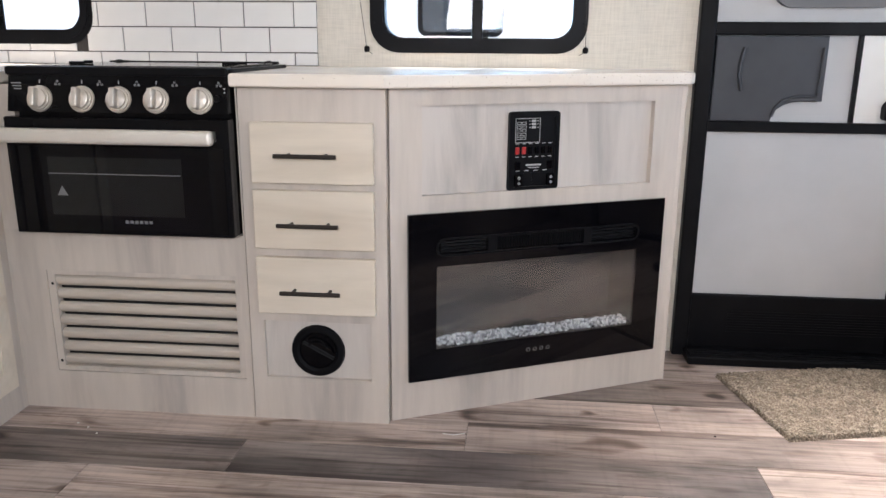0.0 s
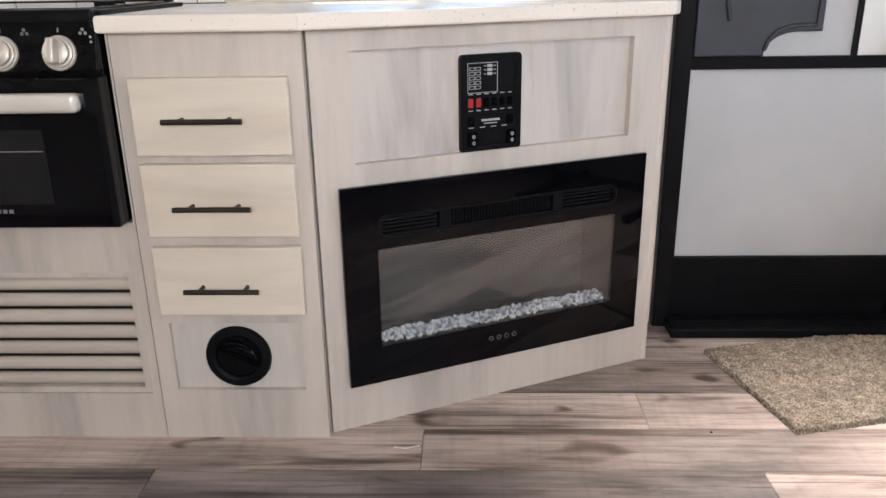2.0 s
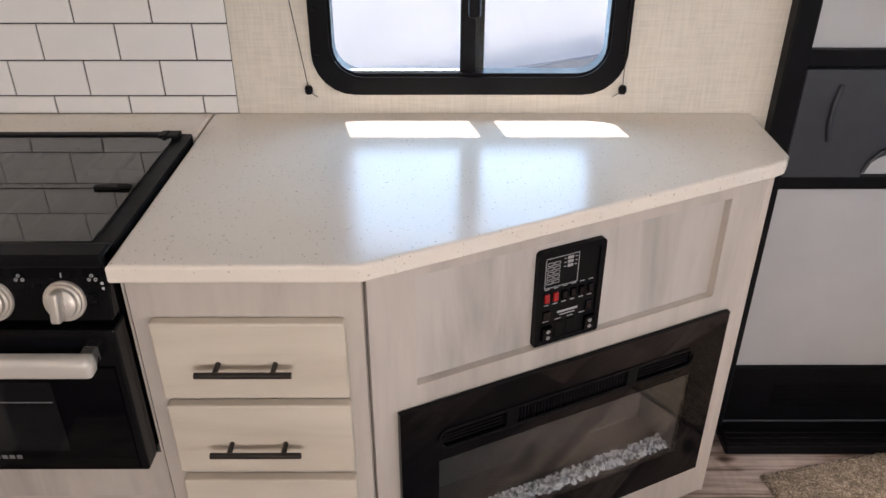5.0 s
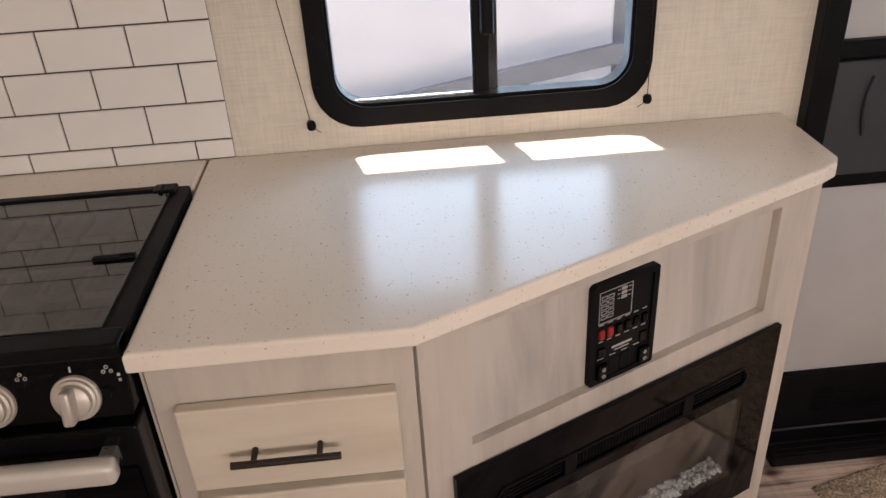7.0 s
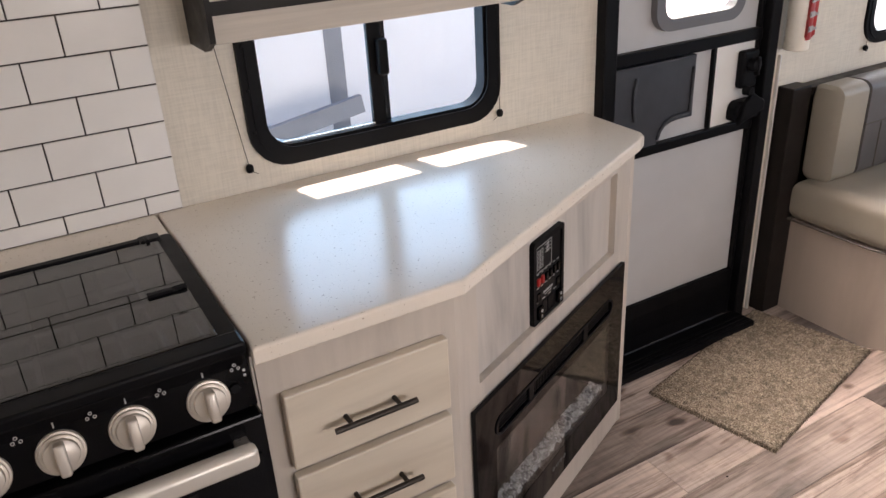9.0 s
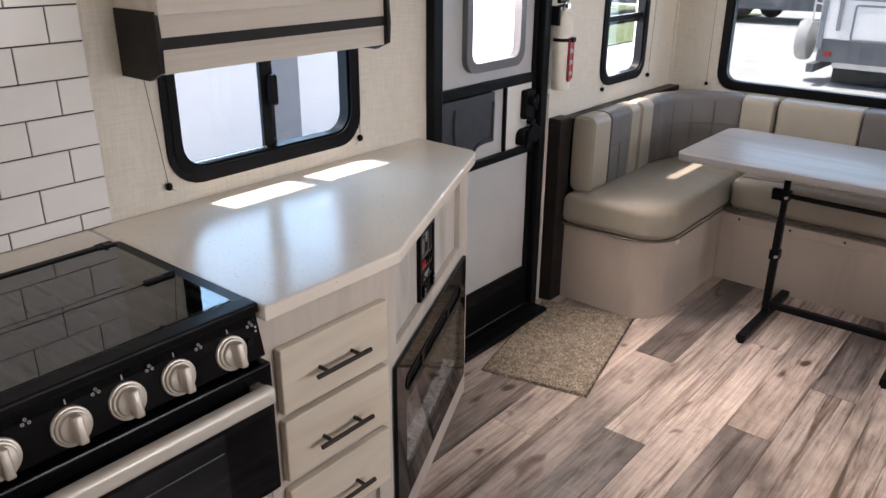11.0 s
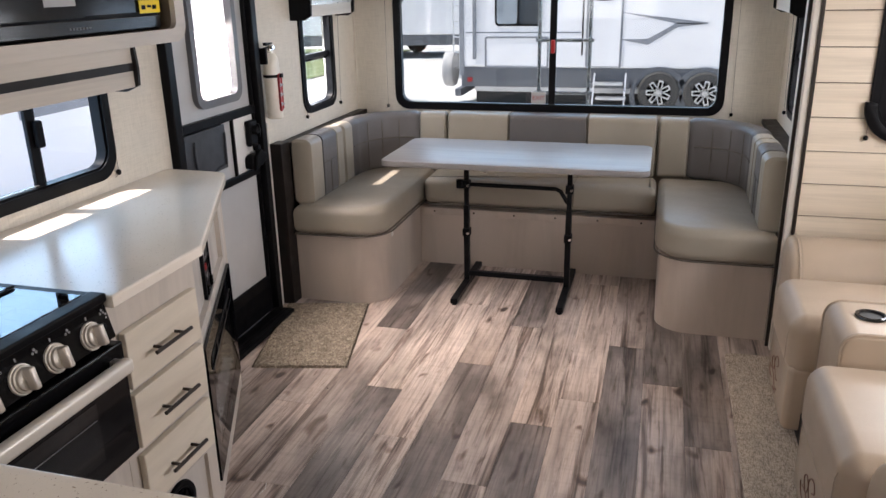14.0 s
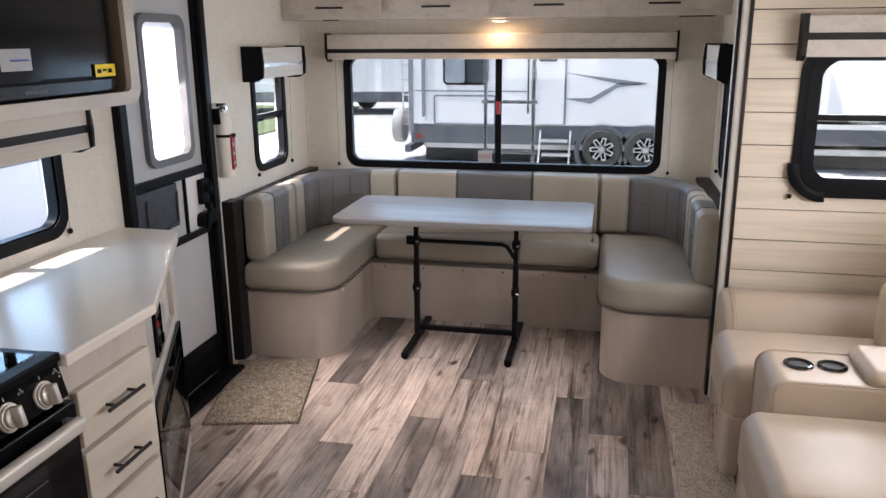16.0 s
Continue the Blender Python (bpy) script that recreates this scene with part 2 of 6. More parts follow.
SHIP = wood_print("pale_plank_wall", (0.70, 0.60, 0.475), (0.60, 0.505, 0.39), (8, 0.7, 22), 0.5, 0.45)
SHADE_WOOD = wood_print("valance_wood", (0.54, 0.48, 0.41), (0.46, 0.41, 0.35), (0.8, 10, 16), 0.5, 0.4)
TABLE_WOOD = wood_print("grey_laminate", (0.27, 0.255, 0.25), (0.20, 0.19, 0.185), (10, 0.8, 10), 0.36, 0.6)
WALL = woven("linen_wallboard", (0.70, 0.645, 0.555), (0.575, 0.53, 0.455), 230, 230, 0.75, 0.7, 0.09)
CEIL = painted("white_ceiling_board", (0.78, 0.76, 0.72), 0.7)
COUNTER = speckled("speckled_solid_surface")
BLACK = painted("black_plastic", (0.005, 0.005, 0.006), 0.42, 0, 0.2, 7, 0.08, spec=0.09)
BLACK_SATIN = painted("black_satin_metal", (0.006, 0.006, 0.007), 0.36, 0.0, 0.2, 9, 0.05, spec=0.09)
GLOSS_BLACK = painted("gloss_black_glass", (0.002, 0.002, 0.003), 0.04, 0, 0.2, 3, 0, spec=0.18)
ENAMEL = painted("black_enamel", (0.004, 0.004, 0.005), 0.18, 0, 0.2, 5, 0.02, spec=0.14)
BRONZE = painted("dark_bronze_handle", (0.035, 0.028, 0.024), 0.4, 0.6, 0.15, 30, 0.03)
STEEL = painted("brushed_steel", (0.62, 0.60, 0.57), 0.30, 0.9, 0.08, 24, 0.04)
KNOB = painted("satin_nickel_knob", (0.58, 0.53, 0.47), 0.42, 0.45, 0.06, 24, 0.03)
HANDLE = painted("satin_handle", (0.70, 0.66, 0.60), 0.38, 0.35, 0.04, 5, 0)
CHROME = painted("chrome", (0.75, 0.75, 0.76), 0.12, 1.0, 0.05, 9, 0)
TILE = painted("white_glazed_tile", (0.76, 0.745, 0.72), 0.18, 0, 0.03, 9, 0.03, 40)
GROUT = painted("dark_grout", (0.035, 0.03, 0.028), 0.9, 0, 0.2, 40, 0.2)
DOOR_GREY = painted("grey_door_skin", (0.45, 0.45, 0.45), 0.46, 0, 0.05, 5, 0.08, 260)
DOOR_POCKET = painted("charcoal_plastic", (0.026, 0.029, 0.036), 0.5, 0, 0.12, 9, 0.1, 300)
WHITE_PANEL = painted("white_door_panel", (0.72, 0.71, 0.68), 0.4, 0, 0.04, 6, 0.03)
TAUPE = leather("taupe_vinyl", (0.315, 0.28, 0.228), 0.36)
GREYV = leather("grey_vinyl", (0.115, 0.107, 0.105))
CREAM = leather("cream_leather", (0.465, 0.365, 0.272), 0.36)
PIPING = painted("dark_piping", (0.10, 0.085, 0.07), 0.5)
SEAM = painted("stitched_seam", (0.36, 0.30, 0.235), 0.6)
BENCH_TRIM = painted("espresso_trim", (0.014, 0.011, 0.010), 0.42, 0, 0.25, 9, 0.05, spec=0.18)
MAT_RUG = carpet("brown_loop_mat", (0.31, 0.25, 0.185), (0.095, 0.075, 0.055), (0.58, 0.49, 0.39), 190)
STRIP = tweed("woven_carpet", (0.60, 0.515, 0.425), (0.15, 0.12, 0.095))
GLASS = clear_glass("window_glass", (0.92, 0.97, 1.0), 0.03)
REAR_GLASS = clear_glass("tinted_rear_glass", (0.69, 0.73, 0.745), 0.03)
SMOKE = clear_glass("smoked_glass", (0.50, 0.50, 0.51), 0.10)
FIRE_GLASS = clear_glass("fireplace_glass", (0.84, 0.86, 0.87), 0.085)
CRYSTAL = crystals("glass_crystals")
# near-black for recesses; stands in for shade behind slats and in gaps
DARK_RECESS = painted("dark_recess", (0.02, 0.02, 0.021), 0.6)
WHITE_PRINT = painted("white_print", (0.40, 0.40, 0.40), 0.5)
RED = painted("red_plastic", (0.36, 0.014, 0.014), 0.35)
YELLOW = painted("yellow_sticker", (0.85, 0.62, 0.02), 0.5)
EXT_WHITE = painted("extinguisher_white", (0.74, 0.70, 0.62), 0.3)
PLANKS = [plank_mat("oak_plank_pale", (0.28, 0.225, 0.195), (0.49, 0.40, 0.35), (0.63, 0.525, 0.465)),
          plank_mat("oak_plank_mid", (0.18, 0.145, 0.127), (0.37, 0.30, 0.263), (0.52, 0.43, 0.383)),
          plank_mat("oak_plank_dark", (0.088, 0.073, 0.068), (0.175, 0.146, 0.134), (0.31, 0.26, 0.234))]
RV_WHITE = painted("trailer_white", (0.89, 0.89, 0.89), 0.35, 0, 0.04, 1.5, 0)
RV_GREY = painted("trailer_grey", (0.125, 0.135, 0.15), 0.45, 0, 0.08, 2, 0)
RV_LINE = painted("trailer_stripe", (0.24, 0.255, 0.28), 0.4)
TYRE = painted("tyre_rubber", (0.06, 0.058, 0.055), 0.8)
ALU = painted("step_aluminium", (0.62, 0.63, 0.64), 0.35, 0.7)
LOT = painted("sunlit_gravel", (0.62, 0.60, 0.565), 0.95, 0, 0.2, 0.8, 0.5, 30)
GRASS = painted("grass", (0.13, 0.165, 0.065), 0.95, 0, 0.4, 4, 0.8, 60)


# ---- mesh helpers ----
def part(name, bm, material, parent=None, label="", smooth=False):
    """Links a bmesh as ONE mesh object, under a thing or a part."""
    me = bpy.data.meshes.new(name)
    bmesh.ops.recalc_face_normals(bm, faces=bm.faces)
    bm.to_mesh(me)
    bm.free()
    for m in material if isinstance(material, (list, tuple)) else (material,):
        me.materials.append(m)
    if smooth:
        for p in me.polygons:
            p.use_smooth = True
        me.set_sharp_from_angle(angle=radians(38))
    ob = new(name, me)
    if parent is not None:
        ob.parent = parent
    if label:
        ob["label"] = label
    return ob


def thing(name, x, y, z, label, category, group="", kind="", rz=0):
    ob = new(name)
    ob.empty_display_size = 0.05
    ob.matrix_world = pose(x, y, z, 0, 0, rz)
    return tagged(ob, label, category, group, kind)


def structure(name, bm, material, label, smooth=False):
    return tagged(part(name, bm, material, None, "", smooth), label, name.split("_")[0], "", "structure")


def bm_box(x0, x1, y0, y1, z0, z1, bev=0.0, seg=2):
    bm = bmesh.new()
    bmesh.ops.create_cube(bm, size=1)
    bmesh.ops.scale(bm, vec=(x1 - x0, y1 - y0, z1 - z0), verts=bm.verts)
    bmesh.ops.translate(bm, vec=((x0 + x1) / 2, (y0 + y1) / 2, (z0 + z1) / 2), verts=bm.verts)
    if bev:
        bmesh.ops.bevel(bm, geom=bm.edges[:], offset=bev, segments=seg, profile=0.5, affect="EDGES")
    return bm


def join(*bms):
    """All the bmeshes as one, for one part."""
    out = bmesh.new()
    for b in bms:
        me = bpy.data.meshes.new("tmp")
        b.to_mesh(me)
        b.free()
        out.from_mesh(me)
        bpy.data.meshes.remove(me)
    return out


def moved(bm, m):
    bmesh.ops.transform(bm, matrix=m, verts=bm.verts)
    return bm


def rrect(x0, x1, z0, z1, r, n=6):
    """A rectangle with rounded corners, as a list of points, counter-clockwise."""
    rs = r if isinstance(r, (list, tuple)) else (r, r, r, r)
    pts = []
    for (cx, cz, a0), q in zip(((x0, z0, 180), (x1, z0, 270), (x1, z1, 0), (x0, z1, 90)), rs):
        sx, sz = (1 if cx == x0 else -1), (1 if cz == z0 else -1)
        if q <= 0:
            pts.append((cx, cz))
            continue
        for i in range(n + 1):
            a = radians(a0 + 90 * i / n)
            pts.append((cx + sx * q + q * math.cos(a), cz + sz * q + q * math.sin(a)))
    return pts


PLANES = {"y": lambda u, v, d: (u, d, v), "x": lambda u, v, d: (d, u, v), "z": lambda u, v, d: (u, v, d)}


def bm_prism(pts, axis, d0, d1, bev=0.0, seg=2):
    """A flat outline drawn out along an axis from d0 to d1."""
    f = PLANES[axis]
    bm = bmesh.new()
    lo = [bm.verts.new(f(u, v, d0)) for u, v in pts]
    hi = [bm.verts.new(f(u, v, d1)) for u, v in pts]
    n = len(pts)
    faces = [bm.faces.new(lo), bm.faces.new(hi)]
    for i in range(n):
        bm.faces.new((lo[i], lo[(i + 1) % n], hi[(i + 1) % n], hi[i]))
    if bev:
        bmesh.ops.recalc_face_normals(bm, faces=bm.faces)
        rim = [e for fc in faces for e in fc.edges]
        bmesh.ops.bevel(bm, geom=rim, offset=bev, segments=seg, profile=0.5, affect="EDGES")
    return bm


def bm_ring(outer, inner, axis, d0, d1):
    """A frame between two outlines with as many points each."""
    f = PLANES[axis]
    bm = bmesh.new()
    n = len(outer)
    q = [[bm.verts.new(f(u, v, d)) for u, v in pts] for pts in (outer, inner) for d in (d0, d1)]
    o0, o1, i0, i1 = q
    for i in range(n):
        j = (i + 1) % n
        bm.faces.new((o0[i], o0[j], o1[j], o1[i]))
        bm.faces.new((i0[i], i0[j], i1[j], i1[i]))
        bm.faces.new((o0[i], o0[j], i0[j], i0[i]))
        bm.faces.new((o1[i], o1[j], i1[j], i1[i]))
    return bm


def bm_tube(points, r, n=10):
    """A round bar along a line of points."""
    bm = bmesh.new()
    pts = [Vector(p) for p in points]
    rings = []
    up = None
    for i, p in enumerate(pts):
        d = (pts[min(i + 1, len(pts) - 1)] - pts[max(i - 1, 0)]).normalized()
        if up is None:
            up = d.orthogonal().normalized()
        up = (up - d * up.dot(d)).normalized()
        side = d.cross(up)
        rings.append([bm.verts.new(p + r * (math.cos(a) * up + math.sin(a) * side)) for a in (2 * math.pi * k / n for k in range(n))])
    for a, b in zip(rings, rings[1:]):
        for k in range(n):
            bm.faces.new((a[k], a[(k + 1) % n], b[(k + 1) % n], b[k]))
    bm.faces.new(rings[0])
    bm.faces.new(rings[-1])
    return bm


def bm_lathe(profile, axis="z", n=28):
    """Radius and height pairs turned round an axis."""
    bm = bmesh.new()
    turn = {"z": Matrix.Identity(4), "y": pose(0, 0, 0, 90, 0, 0), "x": pose(0, 0, 0, 0, 90, 0)}[axis]
    rings = []
    for r, h in profile:
        if r <= 1e-6:
            rings.append([bm.verts.new((0, 0, h))])
        else:
            rings.append([bm.verts.new((r * math.cos(2 * math.pi * k / n), r * math.sin(2 * math.pi * k / n), h)) for k in range(n)])
    for a, b in zip(rings, rings[1:]):
        for k in range(n):
            j = (k + 1) % n
            if len(a) == 1 and len(b) > 1:
                bm.faces.new((a[0], b[k], b[j]))
            elif len(b) == 1 and len(a) > 1:
                bm.faces.new((a[k], a[j], b[0]))
            elif len(a) > 1:
                bm.faces.new((a[k], a[j], b[j], b[k]))
    bmesh.ops.transform(bm, matrix=turn, verts=bm.verts)
    return bm


def bm_pillow(x0, x1, y0, y1, z0, z1, r, puff=0.0, seg=5, cuts=11):
    """An upholstered block: round edges, with faces that swell a little."""
    bm = bm_box(-1, 1, -1, 1, -1, 1)
    bmesh.ops.subdivide_edges(bm, edges=bm.edges[:], cuts=11, use_grid_fill=True)
    c = Vector(((x0 + x1) / 2, (y0 + y1) / 2, (z0 + z1) / 2))
    half = Vector(((x1 - x0) / 2, (y1 - y0) / 2, (z1 - z0) / 2))
    rr = [min(r, h * 0.98) for h in half]
    for v in bm.verts:
        k = [round((q + 1) * 6) for q in v.co]
        core, e = [0, 0, 0], [0, 0, 0]
        for i in range(3):
            flat_half = half[i] - rr[i]
            if k[i] < 4:
                core[i], e[i] = -flat_half, -math.tan(radians(45 * (4 - k[i]) / 4))
            elif k[i] > 8:
                core[i], e[i] = flat_half, math.tan(radians(45 * (k[i] - 8) / 4))
            else:
                core[i] = flat_half * (k[i] - 6) / 2
        ev = Vector(e)
        if ev.length > 1e-6:
            ev.normalize()
        w = [1 - min(1, abs(k[i] - 6) / 6) ** 2 for i in range(3)]
        v.co = c + Vector([core[i] + ev[i] * rr[i] + ev[i] * puff * w[(i + 1) % 3] * w[(i + 2) % 3] for i in range(3)])
    return bm


def words(name, text, size, m, material, parent, label="", width=None):
    """Raised lettering as a mesh part, at the pose m in its thing."""
    cu = bpy.data.curves.new(name, "FONT")
    cu.body, cu.size, cu.extrude, cu.align_x, cu.align_y = text, size, 0.0002, "CENTER", "CENTER"
    ob = bpy.data.objects.new(name, cu)
    scene.collection.objects.link(ob)
    bpy.context.view_layer.update()
    me = bpy.data.meshes.new_from_object(ob.evaluated_get(bpy.context.evaluated_depsgraph_get()))
    bpy.data.objects.remove(ob)
    bpy.data.curves.remove(cu)
    me.materials.clear()
    me.materials.append(material)
    if width and len(me.vertices):
        w = max(v.co.x for v in me.vertices) - min(v.co.x for v in me.vertices)
        for v in me.vertices:
            v.co.x *= width / w
    out = new(name, me)
    out.parent, out.matrix_basis = parent, m
    if label:
        out["label"] = label
    return out


# ---- structure ----
WY, RX, SY = 2.525, 2.625, 0.05       # inner faces: door-side wall, rear wall, slide-side wall
TOP = 2.08                            # ceiling
SX = 1.42                             # inner face of the slide-out's end wall


def wall_cells(axis, d0, d1, u0, u1, z0, z1, holes):
    """A wall with thickness, with openings through it."""
    us = sorted({u0, u1, *[h[0] for h in holes], *[h[1] for h in holes]})
    zs = sorted({z0, z1, *[h[2] for h in holes], *[h[3] for h in holes]})
    f = PLANES[axis]
    bm = bmesh.new()
    vs = {}

    def vert(i, k, d):
        if (i, k, d) not in vs:
            vs[i, k, d] = bm.verts.new(f(us[i], zs[k], (d0, d1)[d]))
        return vs[i, k, d]

    def solid(i, k):
        if not (0 <= i < len(us) - 1 and 0 <= k < len(zs) - 1):
            return False
        u, z = (us[i] + us[i + 1]) / 2, (zs[k] + zs[k + 1]) / 2
        return not any(h[0] <= u <= h[1] and h[2] <= z <= h[3] for h in holes)

    for i in range(len(us) - 1):
        for k in range(len(zs) - 1):
            if not solid(i, k):
                continue
            for d in (0, 1):
                bm.faces.new([vert(a, b, d) for a, b in ((i, k), (i + 1, k), (i + 1, k + 1), (i, k + 1))])
            for di, dk, p, q in ((-1, 0, (i, k), (i, k + 1)), (1, 0, (i + 1, k), (i + 1, k + 1)), (0, -1, (i, k), (i + 1, k)), (0, 1, (i, k + 1), (i + 1, k + 1))):
                if not solid(i + di, k + dk):
                    bm.faces.new((vert(*p, 0), vert(*q, 0), vert(*q, 1), vert(*p, 1)))
    return bm


W1 = (-0.377, 0.297, 0.966, 1.43)     # kitchen window, outer edge of its trim
W2 = (1.845, 2.285, 0.925, 1.50)        # dinette side window
W3 = (0.335, 2.265, 0.85, 1.56)       # rear window, along y
W4 = (1.845, 2.285, 0.925, 1.50)      # side window opposite
W8 = (-2.0, -1.285, 0.985, 1.48)      # kitchen window over the far counter
W5 = (-0.76, -0.118, 0.972, 1.62)      # slide-out end window, along y
DOOR = (0.635, 1.335, 0.0, 1.93)
INS = 0.028                           # the trim covers the opening's square corners


def hole(w, ins=INS):
    return (w[0] + ins, w[1] - ins, w[2] + ins, w[3] - ins)


structure("wall_door_side", wall_cells("y", WY, WY + 0.05, -3.2, RX + 0.05, 0, TOP, [hole(W8), hole(W1), hole(W2), (DOOR[0] + 0.01, DOOR[1] - 0.01, 0.0, DOOR[3] - 0.01)]), WALL, "linen-textured cream wallboard on the door side")
structure("wall_rear", wall_cells("x", RX, RX + 0.05, SY, WY, 0, TOP, [hole(W3)]), WALL, "linen-textured cream wallboard behind the dinette")
structure("wall_slide_side", join(wall_cells("y", SY - 0.07, SY, 1.56, RX, 0, TOP, [hole(W4)]), bm_box(-3.2, -1.4, SY - 0.07, SY, 0, TOP), bm_box(-1.4, 1.56, SY - 0.07, SY, 1.96, TOP)), WALL, "linen-textured cream wallboard beside the slide-out")
structure("wall_front", wall_cells("x", -3.27, -3.2, SY, WY, 0, TOP, [(0.8, 2.0, 1.1, 1.9)]), WALL, "plain cream wall at the far end of the trailer")
structure("wall_slide_rear", wall_cells("y", -0.97, -0.90, -1.47, SX + 0.07, 0, 1.96, [(-0.45, 0.85, 1.08, 1.62)]), SHIP, "pale wood wall behind the recliners")
structure("wall_slide_near", bm_box(-1.47, -1.40, -0.90, SY - 0.07, 0, 1.96), SHIP, "pale wood end wall of the slide-out")
slide_end = structure("wall_slide_end", wall_cells("x", SX + 0.012, SX + 0.07, -0.90, 0.10, 0, 1.96, [hole(W5, 0.042)]), painted("plank_backing", (0.09, 0.07, 0.055), 0.8), "plank-clad end wall of the slide-out")
structure("ceiling", bm_box(-3.27, RX + 0.07, SY - 0.07, WY + 0.07, TOP, TOP + 0.06), CEIL, "plain white ceiling board")
structure("ceiling_slide", bm_box(-1.47, SX + 0.07, -0.97, SY - 0.07, 1.96, 2.02), CEIL, "plain white slide-out ceiling")
floor = structure("floor", join(bm_box(-3.27, RX + 0.05, SY - 0.07, WY + 0.05, -0.08, -0.006), bm_box(-1.47, SX + 0.07, -0.97, SY - 0.07, -0.08, -0.006)), painted("floor_core", (0.05, 0.042, 0.036), 0.8), "worn oak-look vinyl plank floor")

# trims of the slide-out's opening
trim = structure("trim_slide", bm_box(SX + 0.005, SX + 0.045, 0.10, 0.128, 0.0, 1.96, 0.004), painted("pale_trim", (0.62, 0.57, 0.50), 0.5), "pale wood trim strip at the slide-out opening")
structure("trim_slide_dark", bm_box(SX - 0.004, SX + 0.012, 0.088, 0.101, 0.0, 1.96, 0.002), BRONZE, "dark metal trim strip at the slide-out opening")
structure("trim_slide_seal", bm_box(SX + 0.045, SX + 0.058, 0.10, 0.142, 0.0, 1.96, 0.003), BRONZE, "dark seal strip at the slide-out opening")
structure("trim_slide_return", bm_box(SX + 0.058, 1.565, SY, 0.135, 0.0, 1.96, 0.003), WALL, "cream return panel at the slide-out opening")
structure("trim_corner", join(bm_box(RX - 0.012, RX, WY - 0.012, WY, 0.88, TOP), bm_box(RX - 0.012, RX, SY, SY + 0.012, 0.88, TOP)), painted("cream_corner_bead", (0.66, 0.61, 0.53), 0.5), "thin cream beads in the wall corners")

# the step well strip in front of the door
step = thing("door_threshold", 1.02, 2.42, 0, "black ribbed rubber threshold on the floor below the door", "threshold")
part("base", bm_box(-0.36, 0.30, -0.012, 0.09, 0.0, 0.030, 0.006), BLACK, step)
for i in range(3):
    part("rib", bm_box(-0.35, 0.29, 0.0 + i * 0.02, 0.008 + i * 0.02, 0.0295, 0.033, 0.0015), BLACK, step)


# ---- windows ----
def rv_window(name, axis, d, s, w, r, ringw, label, split, tint=GLASS, depth=0.034):
    """A trailer window: black trim on the wall, inner sash, pane, and a bar that splits it. s: the way into the room."""
    ob = thing(name, 0, 0, 0, label, "window", "", "structure")
    u0, u1, z0, z1 = w
    part("window_frame", bm_ring(rrect(u0, u1, z0, z1, r), rrect(u0 + ringw, u1 - ringw, z0 + ringw, z1 - ringw, r - ringw * 0.55), axis, d, d + s * 0.011), BLACK, ob, "", True)
    g = ringw * 0.45
    part("lip", bm_ring(rrect(u0 + g, u1 - g, z0 + g, z1 - g, r - g * 0.5), rrect(u0 + ringw + 0.004, u1 - ringw - 0.004, z0 + ringw + 0.004, z1 - ringw - 0.004, r - ringw * 0.55), axis, d + s * 0.011, d + s * 0.014), BLACK, ob, "", True)
    e = ringw
    part("sash", bm_ring(rrect(u0 + e - 0.006, u1 - e + 0.006, z0 + e - 0.006, z1 - e + 0.006, r - e * 0.55), rrect(u0 + e + 0.010, u1 - e - 0.010, z0 + e + 0.010, z1 - e - 0.010, max(0.02, r - e * 0.9)), axis, d + s * 0.004, d - s * depth), BLACK_SATIN, ob, "", True)
    pane = part("pane", bm_prism(rrect(u0 + e, u1 - e, z0 + e, z1 - e, r - e * 0.6), axis, d - s * (depth - 0.016), d - s * (depth - 0.02)), tint, ob)
    pane.visible_shadow = False
    mid_u, mid_z = (u0 + u1) / 2, (z0 + z1) / 2
    if axis == "y":
        # unseen strip outside, added to cut off the sun at the opening's top
        y0, y1 = sorted((d - s * 0.052, d - s * 0.070))
        part("sun_stop", bm_box(u0, u1, y0, y1, z1 - e - 0.020, z1 + 0.01, 0.002), BLACK_SATIN, ob)
    if split == "v":
        bars = [("bar", mid_u - 0.020, mid_u + 0.014, z0 + e, z1 - e, 0.0), ("bar", mid_u + 0.012, mid_u + 0.032, z0 + e, z1 - e, 0.012)]
    elif split == "thin":
        bars = [("bar", mid_u - 0.02, mid_u + 0.02, z0 + e, z1 - e, 0.0)]
    else:
        bars = [("bar", u0 + e, u1 - e, mid_z - 0.004, mid_z + 0.022, 0.0), ("bar", u0 + e, u1 - e, mid_z - 0.020, mid_z - 0.006, 0.012)]
    for nm, a, b, c, q, off in bars:
        y0, y1 = sorted((d - s * (0.012 + off), d - s * (depth - 0.006)))
        bm = bm_box(a, b, y0, y1, c, q, 0.003) if axis == "y" else bm_box(y0, y1, a, b, c, q, 0.003)
        part(nm, bm, BLACK_SATIN, ob)
    n = 8
    if ringw > 0.035:
        for k in range(n):
            zz = z0 + 0.09 + (z1 - z0 - 0.18) * (k % 4) / 3
            uu = u0 + ringw * 0.35 if k < 4 else u1 - ringw * 0.35
            m = Matrix.Translation(PLANES[axis](uu, zz, d + s * 0.012))
            part("screw", moved(bm_lathe([(0.0, 0.002), (0.003, 0.0016), (0.004, 0.0), (0.0, -0.001)], axis, 8), m), BLACK_SATIN, ob)
    return ob


